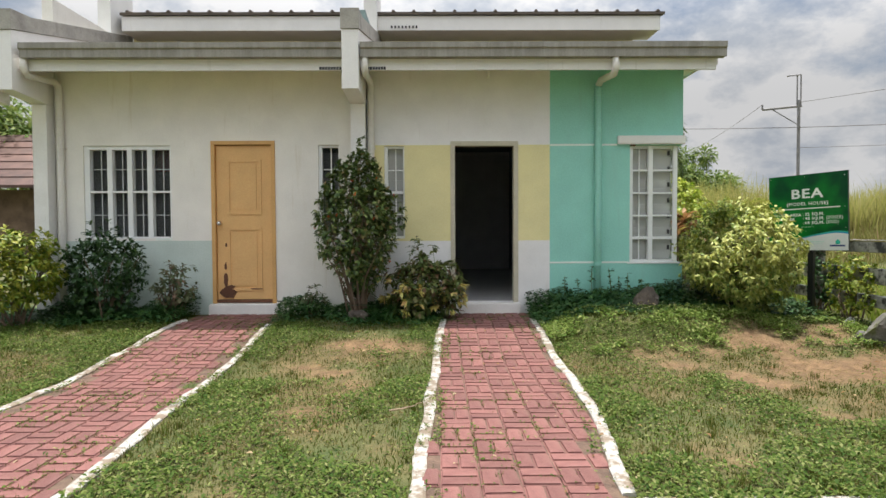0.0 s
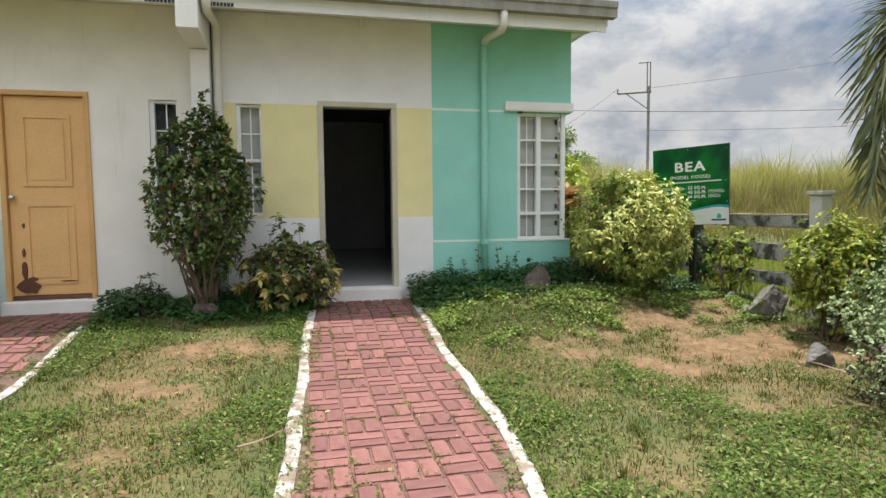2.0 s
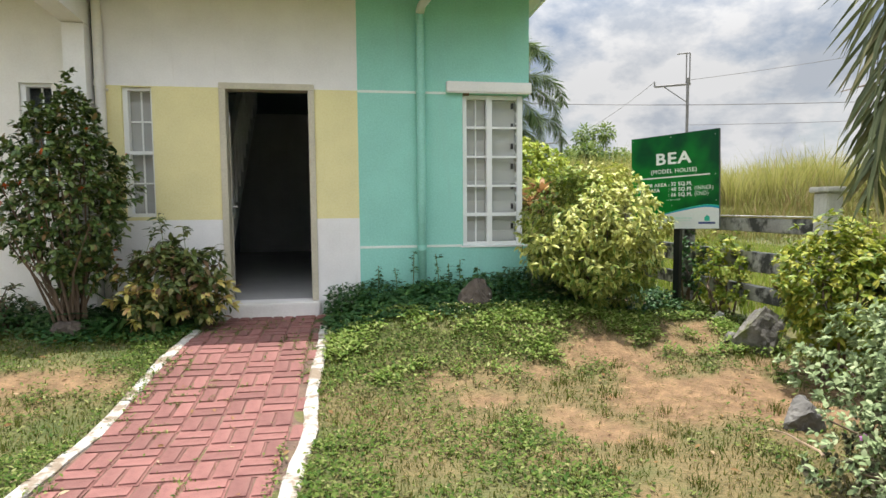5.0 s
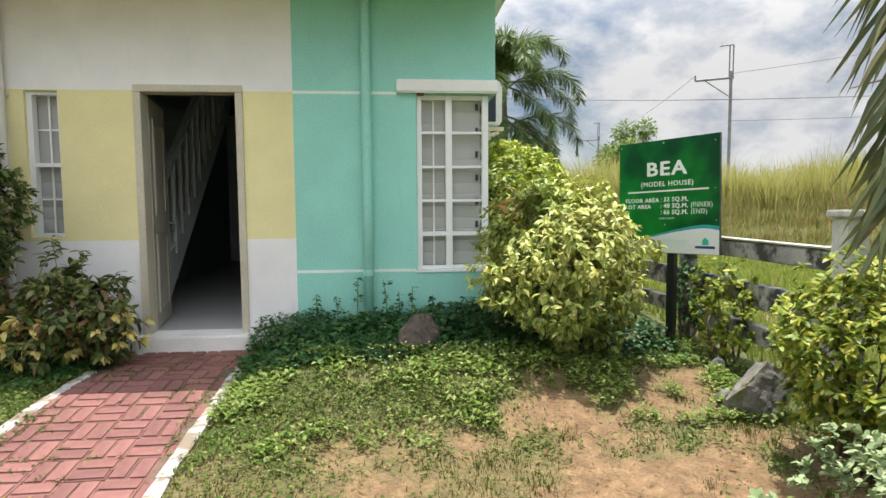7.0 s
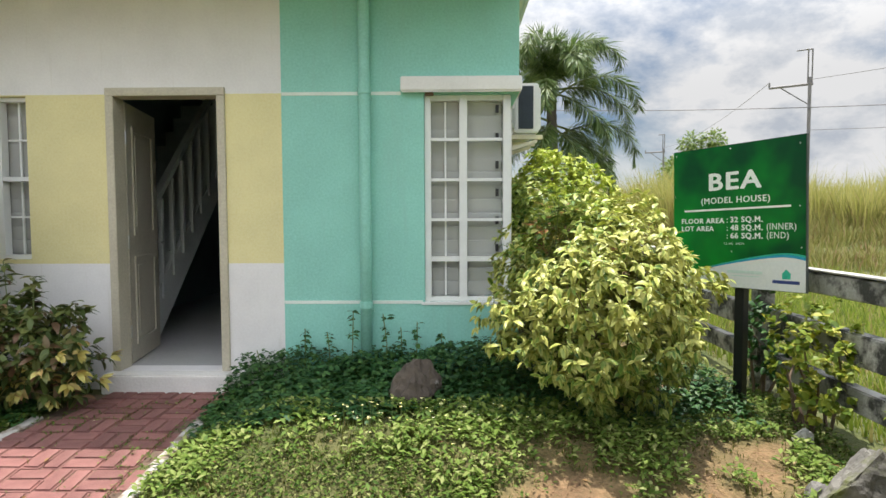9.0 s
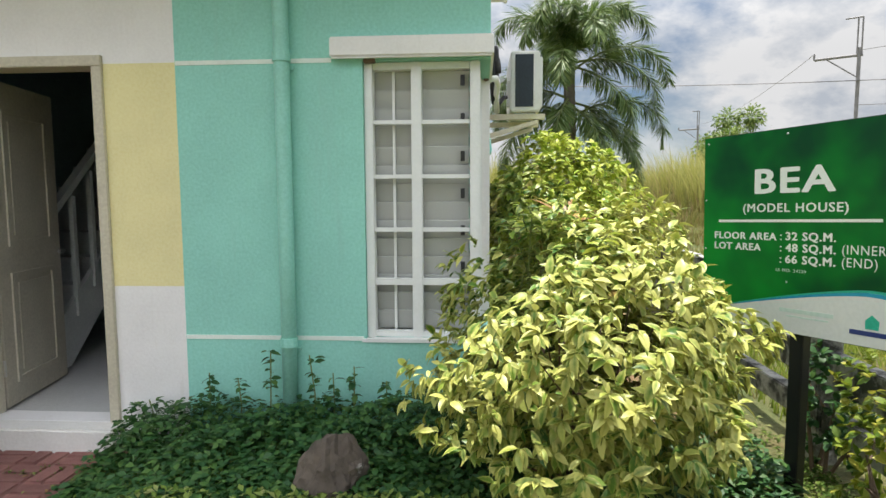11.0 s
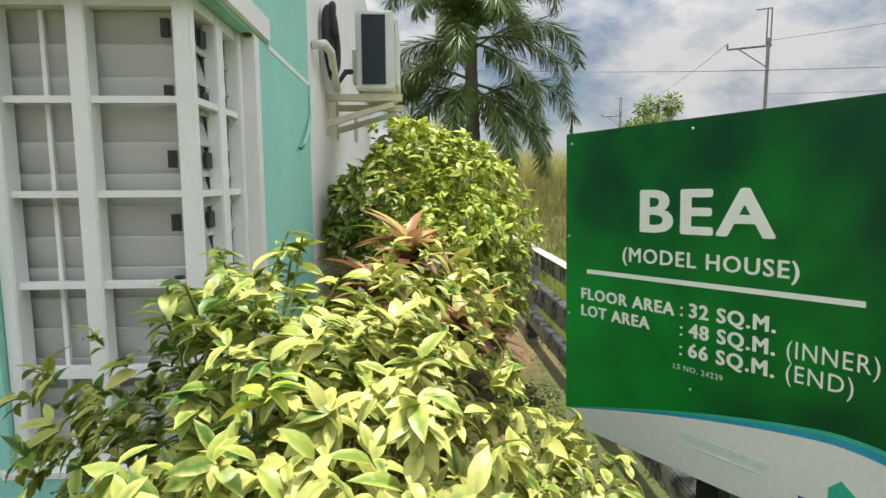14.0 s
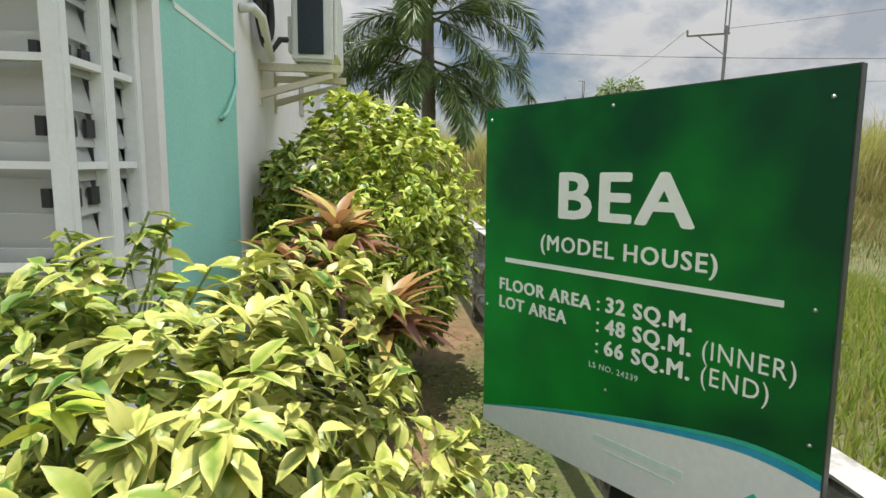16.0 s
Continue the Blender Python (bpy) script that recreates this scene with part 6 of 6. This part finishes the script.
def kerb(rows, y0, y1, seed, label):
    rng = random.Random(seed)
    k = thing("kerb", (edge_at(rows, y0), y0, 0.0), label, "kerb", "path kerbs", "structure")
    y = y0
    while y < y1 - 0.05:
        ln = min(rng.uniform(0.5, 1.2), y1 - y)
        bm = bmesh.new()
        n = max(4, int(ln / 0.13))
        rings = []
        for i in range(n + 1):
            yy = y + ln * i / n
            x, z = edge_at(rows, yy) + 0.008 * math.sin(yy * 5 + seed) + rng.uniform(-0.004, 0.004), float(gz(0, yy))
            w, h = 0.041 + rng.uniform(-0.008, 0.006), 0.027 + rng.uniform(-0.010, 0.004)
            rings.append([bm.verts.new((x + a * w, yy, z + b)) for a, b in ((-1, -0.05), (-1, h * 0.7), (-0.7, h), (0.7, h), (1, h * 0.7), (1, -0.05))])
        for a, b in zip(rings, rings[1:]):
            for j in range(5):
                bm.faces.new((a[j], a[j + 1], b[j + 1], b[j]))
        bm.faces.new(rings[0]), bm.faces.new(rings[-1][::-1])
        bmesh.ops.recalc_face_normals(bm, faces=bm.faces)
        part("kerb_stone", bm, M_KERB, k)
        y += ln + rng.uniform(0.0, 0.02)


kerb(KL1, 2.6, 6.92, 1, "chipped white painted kerb along the brick path")
kerb(KR1, 2.72, 6.92, 2, "chipped white painted kerb along the brick path")
kerb(KL2, 1.6, 7.0, 3, "chipped white painted kerb along the second brick path")
kerb(KR2, 1.6, 6.7, 4, "chipped white painted kerb along the second brick path")
kk = thing("kerb", (2.0, 2.63, 0.0), "white painted kerb at the front of the lawn", "kerb", "path kerbs", "structure")
for i in range(5):
    part("kerb_stone", box(0.93 + i * 0.6, 1.525 + i * 0.6, 2.60, 2.66, -0.05, 0.03), M_KERB, kk, bevel=0.012)


def paver_path(name, left, right, y0, y1, seed, label, loc):
    rng = random.Random(seed)
    root = thing(name, loc, label, "path", kind="structure")
    bm = box(-0.1005, 0.1005, -0.0498, 0.0498, -0.03, 0.017)
    top = [e for e in bm.edges if all(v.co.z > 0 for v in e.verts)]
    bmesh.ops.bevel(bm, geom=top, offset=0.010, segments=3, affect="EDGES")
    me = bpy.data.meshes.new("paver")
    bm.to_mesh(me)
    bm.free()
    me.materials.append(M_BRICK)
    ys = np.linspace(y0, y1, 30)
    bed = bmesh.new()
    rows_ = [[bed.verts.new((edge_at(e, yy), yy, float(gz(0, yy)) + 0.004)) for e in (left, right)] for yy in ys]
    for a, b in zip(rows_, rows_[1:]):
        bed.faces.new((a[0], a[1], b[1], b[0]))
    part("joint_bed", bed, M_BED, root, "dark soil in the brick joints")
    n = 0
    cell = 0.204
    y = y0
    row = 0
    while y < y1:
        lo, hi = edge_at(left, y) + 0.04, edge_at(right, y) - 0.04
        k0, k1 = math.floor((lo - loc[0]) / cell), math.ceil((hi - loc[0]) / cell)
        for k in range(k0, k1):
            cx = loc[0] + (k + 0.5) * cell
            for j in (-1, 1):
                if (k + row) % 2:
                    px, py, rz = cx, y + cell * (0.5 + 0.25 * j), 0
                else:
                    px, py, rz = cx + cell * 0.25 * j, y + cell * 0.5, 90
                half = 0.099 if rz == 0 else 0.0485
                if px - half < lo - 0.05 or px + half > hi + 0.05:
                    continue
                ob = new("paver", me)
                ob.parent = root
                slope = math.degrees(math.atan(float(gz(0, py + 0.05) - gz(0, py - 0.05)) / 0.1))
                ob.matrix_local = pose(px - loc[0], py - loc[1], float(gz(0, py)) + rng.uniform(-0.003, 0.003) - loc[2], slope, 0, 0) @ pose(0, 0, 0, rng.uniform(-0.6, 0.6), rng.uniform(-0.7, 0.7), rz + rng.uniform(-1.8, 1.8)) @ Matrix.Diagonal((rng.uniform(0.96, 1.0), rng.uniform(0.95, 1.0), 1, 1))
                n += 1
        y += cell
        row += 1


paver_path("path_1", KL1, KR1, 2.62, 7.44, 1, "weathered red brick path in basket-weave bond", (0.0, 2.62, 0.0))
paver_path("path_2", KL2, KR2, 2.0, 7.47, 2, "second weathered red brick path in basket-weave bond", (-2.55, 2.0, 0.0))

# ---- lawn ----
lrng = np.random.default_rng(9)


def on_path(x, y):
    a = (x > np.interp(y, [r[0] for r in KL1], [r[1] for r in KL1]) - 0.03) & (x < np.interp(y, [r[0] for r in KR1], [r[1] for r in KR1]) + 0.03) & (y > 2.6)
    b = (x > np.interp(y, [r[0] for r in KL2], [r[1] for r in KL2]) - 0.03) & (x < np.interp(y, [r[0] for r in KR2], [r[1] for r in KR2]) + 0.03) & (y > 1.6)
    return a | b


def scatter(n, x0, x1, y0, y1, keep):
    x, y = lrng.uniform(x0, x1, n), lrng.uniform(y0, y1, n)
    ok = keep(x, y)
    return x[ok], y[ok]


def lawn(name, n, area, keep, tpl, size, mat, label, flat_tilt, lift=-0.003):
    x, y = scatter(n, *area, keep)
    m = len(x)
    az = lrng.uniform(0, 2 * np.pi, m)
    tilt = lrng.uniform(*flat_tilt, m)
    fw = np.stack([np.cos(az), np.sin(az), np.sin(tilt)], 1)
    rot = frames_from(fw, np.tile([0.0, 0.0, 1.0], (m, 1)), lrng, 0.25)
    up = lift(x, y) * lrng.uniform(0.25, 1.0, m) if callable(lift) else lift
    me = joined(name, tpl, np.stack([x, y, gz(x, y) + up], 1), rot, lrng.uniform(*size, m))
    tagged(link_mesh(name, me, mat), label, "grass", kind="stuff")


def turf(x, y):
    return (~on_path(x, y)) & (lrng.random(len(x)) > bare_at(x, y) * 1.15)


def joint_near(x, y, x0, y0):
    """How far a point lies from the nearest brick joint of a basket weave."""
    cell = 0.204
    u, v = (x - x0) / cell, (y - y0) / cell
    odd = (np.floor(u) + np.floor(v)) % 2 > 0
    u, v = u % 1, v % 1
    mid = np.where(odd, np.abs(v - 0.5), np.abs(u - 0.5))
    return cell * np.minimum(np.minimum(np.minimum(u, 1 - u), np.minimum(v, 1 - v)), mid)


def gap_turf(x, y):
    near = np.where(x > -1.5, joint_near(x, y, 0.0, 2.62), joint_near(x, y, -2.55, 2.0))
    return on_path(x, y) & (near < 0.018) & (lrng.random(len(x)) < 0.03 + 0.97 * smooth(0.52, 0.63, fbm(x, y, 3.4, 21)))


AREA = (-6.5, 4.95, 1.9, 7.55)
BLADE = (blade_template(0.17)[0], blade_template(0.17)[1], None)
WEED = (np.array([(0, 0, 0), (0.25, 0.5, 0.10), (0, 1.0, -0.05), (-0.25, 0.5, 0.10), (0, 0.5, 0.0)]), [(0, 1, 4), (1, 2, 4), (2, 3, 4), (3, 0, 4)], None)


STRAW = (np.array([(0, 0, 0), (0.06, 0.5, 0.05), (0, 1.0, 0.0), (-0.06, 0.5, 0.05)]), [(0, 1, 2), (0, 2, 3)], None)


def weedy(x, y):
    return (~on_path(x, y)) & (lrng.random(len(x)) < (0.07 + 0.93 * smooth(0.36, 0.58, fbm(x, y, 1.7, 31, 4)))) & (lrng.random(len(x)) > bare_at(x, y) * 1.02) & (lrng.random(len(x)) > 0.86 * dry_at(x, y))


def kerb_weeds(x, y):
    near = np.min([np.abs(x - np.interp(y, [r[0] for r in k], [r[1] for r in k])) for k in (KL1, KR1, KL2, KR2)], 0)
    patch = fbm(x, y, 2.6, 41)
    return (near < 0.12) & (lrng.random(len(x)) < np.where(near < 0.045, smooth(0.60, 0.72, patch), smooth(0.42, 0.62, patch)))


lawn("lawn_grass", 190000, AREA, turf, BLADE, (0.012, 0.042), L_LAWN, "short uneven lawn grass", (-0.5, 0.3))
lawn("lawn_straw", 48000, AREA, lambda x, y: ~on_path(x, y) & (lrng.random(len(x)) < 0.07 + 0.5 * smooth(0.48, 0.66, fbm(x, y, 0.9, 51)) + 0.25 * bare_at(x, y) + 0.6 * dry_at(x, y)), STRAW, (0.02, 0.06), L_DRYGRASS, "dry straw in the lawn", (-0.05, 0.3), 0.008)
lawn("lawn_weeds", 300000, AREA, weedy, WEED, (0.013, 0.040), L_WEED, "small broad-leaved weeds in the lawn", (-0.2, 0.8), lambda x, y: 0.012 + 0.045 * smooth(0.40, 0.68, fbm(x, y, 1.7, 31, 4)))
lawn("path_weeds", 60000, (-3.1, 1.1, 2.0, 7.3), gap_turf, BLADE, (0.012, 0.028), L_LAWN, "grass growing in the joints of the brick paths", (-0.6, 0.4), 0.012)
lawn("joint_weeds", 30000, (-3.1, 1.1, 2.0, 7.3), gap_turf, WEED, (0.012, 0.032), L_WEED, "small weeds in the joints of the brick paths", (-0.1, 0.8), 0.021)
lawn("kerb_weeds", 42000, (-3.3, 1.3, 1.9, 6.9), kerb_weeds, WEED, (0.015, 0.036), L_WEED, "weeds creeping over the kerbs", (-0.1, 0.9), 0.026)
lawn("front_weeds", 2600, (0.95, 3.95, 2.58, 2.70), lambda x, y: lrng.random(len(x)) < smooth(0.35, 0.60, fbm(x, y, 3.0, 111)), WEED, (0.018, 0.04), L_WEED, "weeds hanging over the front kerb", (-0.1, 0.9), 0.034)


def grass_tufts():
    c = 900
    cx, cy = lrng.uniform(-6, 4.85, c), lrng.uniform(2.2, 6.8, c)
    ok = ~on_path(cx, cy) & (lrng.random(c) > 0.8 * bare_at(cx, cy)) & (lrng.random(c) < 0.15 + smooth(0.40, 0.62, fbm(cx, cy, 1.1, 101)))
    cx, cy = cx[ok], cy[ok]
    own = lrng.integers(0, len(cx), 26000)
    n = len(own)
    az = lrng.uniform(0, 2 * np.pi, n)
    r = np.abs(lrng.normal(0, 0.06, n))
    x, y = cx[own] + np.cos(az) * r, cy[own] + np.sin(az) * r
    keep = ~on_path(x, y)
    x, y, az, r, own = x[keep], y[keep], az[keep], r[keep], own[keep]
    n = len(x)
    lean = 0.25 + r * 9
    up = np.stack([np.cos(az) * lean, np.sin(az) * lean, np.ones(n)], 1)
    me = joined("grass_tufts", blade_template(0.085), np.stack([x, y, gz(x, y) - 0.004], 1), frames_from(np.stack([np.cos(az), np.sin(az), np.zeros(n)], 1), up, lrng, 0.05), lrng.uniform(0.022, 0.065, n) * (0.6 + 0.7 * (own % 7) / 7))
    tagged(link_mesh("grass_tufts", me, L_LAWN), "longer grass tufts standing in the lawn", "grass", kind="stuff")


grass_tufts()
for lift in (0.03, 0.055):
    lawn("weed_mound", 9500, (1.15, 4.7, 5.6, 6.75), lambda x, y: (lrng.random(len(x)) < 1.1 * smooth(0.40, 0.62, fbm(x, y, 1.6, 61) + 0.10 * smooth(5.8, 6.5, y))) & (lrng.random(len(x)) > bare_at(x, y) * 1.8), WEED, (0.026, 0.055), L_MOUND, "taller leafy weeds at the front of the planting bed", (-0.1, 0.9), lift)


def cover_band(x, y):
    edge = 6.93 - 0.30 * lrng.random(len(x)) ** 3 - 0.25 * (fbm(x, y, 2.4, 81) - 0.5) + 0.12 * np.sin(x * 3.1) + 0.08 * np.sin(x * 7.7) - np.where(x > 1.1, 0.30, 0.0) * np.exp(-((x - 2.4) / 1.0) ** 2)
    return (y > edge) & ~((x > 0.05) & (x < 1.12)) & ~((x > -3.1) & (x < -1.98))


def ground_cover():
    x, y = scatter(60000, -6.0, 4.6, 6.5, 7.56, cover_band)
    m = len(x)
    h = 0.02 + (0.035 + 0.40 * smooth(6.75, 7.35, y) * fbm(x, y, 2.2, 71) ** 1.6) * lrng.random(m) ** 0.5
    az = lrng.uniform(0, 2 * np.pi, m)
    fw = np.stack([np.cos(az), np.sin(az), lrng.uniform(-0.3, 0.6, m)], 1)
    me = joined("ground_cover", leaf_template(1.0, 0.6, 0.2, 0.3, 2), np.stack([x, y, gz(x, y) + h], 1), frames_from(fw, np.tile([0.0, 0.0, 1.0], (m, 1)), lrng, 0.3), lrng.uniform(0.03, 0.062, m))
    tagged(link_mesh("ground_cover", me, L_COVER), "dark leafy ground cover along the wall", "ground cover", kind="stuff")
    x, y = scatter(9000, 3.5, 4.92, 6.9, 13.0, lambda a, b: lrng.random(len(a)) > bare_at(a, b))
    m = len(x)
    az = lrng.uniform(0, 2 * np.pi, m)
    fw = np.stack([np.cos(az), np.sin(az), lrng.uniform(-0.2, 0.8, m)], 1)
    me = joined("side_weeds", leaf_template(1.0, 0.5, 0.2, 0.3, 2), np.stack([x, y, gz(x, y) + 0.07 * lrng.random(m)], 1), frames_from(fw, np.tile([0.0, 0.0, 1.0], (m, 1)), lrng, 0.3), lrng.uniform(0.02, 0.05, m))
    tagged(link_mesh("side_weeds", me, L_WEED), "low green weeds along the side yard", "ground cover", kind="stuff")


ground_cover()


# ---- small growth and litter ----
def wall_seedling(x, y, h, seed):
    rng = np.random.default_rng(seed)
    z = float(gz(x, y))
    w = thing("seedling", (x, y, z), "small leafy weed seedling against the mint wall", "plant", "wall seedlings")
    part("stem", tube([(x, y, z - 0.02), (x + 0.01, y, z + h * 0.5), (x + rng.uniform(-0.03, 0.03), y, z + h)], 0.004, 5), M_PALMGREEN, w)
    n = 16
    t = rng.uniform(0.5, 1.0, n)
    az = rng.uniform(0, 2 * np.pi, n)
    fw = np.stack([np.cos(az), np.sin(az), rng.uniform(-0.2, 0.5, n)], 1)
    me = joined("foliage", leaf_template(0.055, 0.034, 0.2, 0.3, 3), np.stack([np.zeros(n) + 0.01, np.zeros(n), t * h], 1), frames_from(fw, np.tile([0.0, 0.0, 1.0], (n, 1)), rng, 0.3), rng.uniform(0.7, 1.2, n))
    tagged(link_mesh("foliage", me, L_COVER, w), kind="stuff")


for k, (x, h) in enumerate(((1.62, 0.36), (1.80, 0.30), (1.97, 0.46), (2.22, 0.44), (2.33, 0.34), (2.44, 0.38), (1.30, 0.30), (-1.95, 0.25), (2.62, 0.3))):
    wall_seedling(x, 7.50, h, 300 + k)


def daisies():
    rng = np.random.default_rng(88)
    n = 46
    x, y = rng.normal(2.45, 0.35, n), rng.normal(6.42, 0.10, n)
    z = gz(x, y) + rng.uniform(0.06, 0.17, n)
    az = rng.uniform(0, 2 * np.pi, n * 5)
    own = np.repeat(np.arange(n), 5)
    fw = np.stack([np.cos(az), np.sin(az), np.full(n * 5, 0.4)], 1)
    me = joined("daisies", leaf_template(0.011, 0.008, 0.1, 0.1, 2), np.stack([x, y, z], 1)[own], frames_from(fw, np.tile([0.0, 0.0, 1.0], (n * 5, 1)), rng, 0.1), np.ones(n * 5))
    tagged(link_mesh("daisies", me, L_DAISY), "tiny pale yellow and white wildflowers in the weeds", "flowers", kind="stuff")
    bm = bmesh.new()
    for i in range(n):
        tube([(x[i], y[i], float(gz(x[i], y[i]))), (x[i], y[i], z[i])], 0.0015, 4, bm)
    tagged(part("daisy_stalks", bm, M_PALMGREEN), "thin stalks of the wildflowers", "flowers", kind="stuff")


L_DAISY = foliage("daisy_petal", [(0.0, (0.75, 0.74, 0.62)), (0.6, (0.78, 0.70, 0.30)), (1.0, (0.75, 0.60, 0.10))], 0.7)
daisies()


def twig(at, length, az, seed):
    rng = np.random.default_rng(seed)
    pts = [Vector(at)]
    a = az
    for i in range(6):
        a += rng.normal(0, 0.35)
        pts.append(pts[-1] + Vector((math.cos(a), math.sin(a), rng.uniform(-0.15, 0.25))) * length / 6)
    for p in pts:
        p.z = max(p.z, float(gz(p.x, p.y)) + 0.012)
    solid("twig", tube(pts, 0.006, 5, radii=[0.007, 0.0065, 0.006, 0.005, 0.0045, 0.0035, 0.002]), M_TWIG, "dry pale brown fallen twig", "twig", group="fallen twigs")


M_TWIG = surface("dry_twig", (0.33, 0.24, 0.16), 0.9, var=0.3)
for k in range(9):
    twig((3.38 + 0.09 * (k % 4), 3.35 + 0.07 * k, 0.06 + 0.05 * (k % 3)), 0.35, 0.5 + k * 0.8, 500 + k)
twig((-0.35, 3.95, 0.04), 0.3, 0.3, 520)
twig((3.9, 6.2, 0.18), 0.3, 2.0, 521)


def dry_leaves():
    rng = np.random.default_rng(99)
    n = 420
    x, y = rng.uniform(-4, 4.8, n), rng.uniform(2.5, 7.4, n)
    az = rng.uniform(0, 2 * np.pi, n)
    fw = np.stack([np.cos(az), np.sin(az), rng.uniform(-0.1, 0.2, n)], 1)
    me = joined("dry_leaves", leaf_template(0.045, 0.02, 0.4, 0.2, 3), np.stack([x, y, gz(x, y) + 0.02], 1), frames_from(fw, np.tile([0.0, 0.0, 1.0], (n, 1)), rng, 0.3), rng.uniform(0.5, 1.2, n))
    tagged(link_mesh("dry_leaves", me, L_DRYLEAF), "scattered dry brown fallen leaves", "leaf litter", kind="stuff")


L_DRYLEAF = foliage("dry_fallen_leaf", [(0.0, (0.20, 0.11, 0.05)), (0.6, (0.32, 0.20, 0.09)), (1.0, (0.50, 0.40, 0.26))], 0.8, gloss=0.1)
dry_leaves()
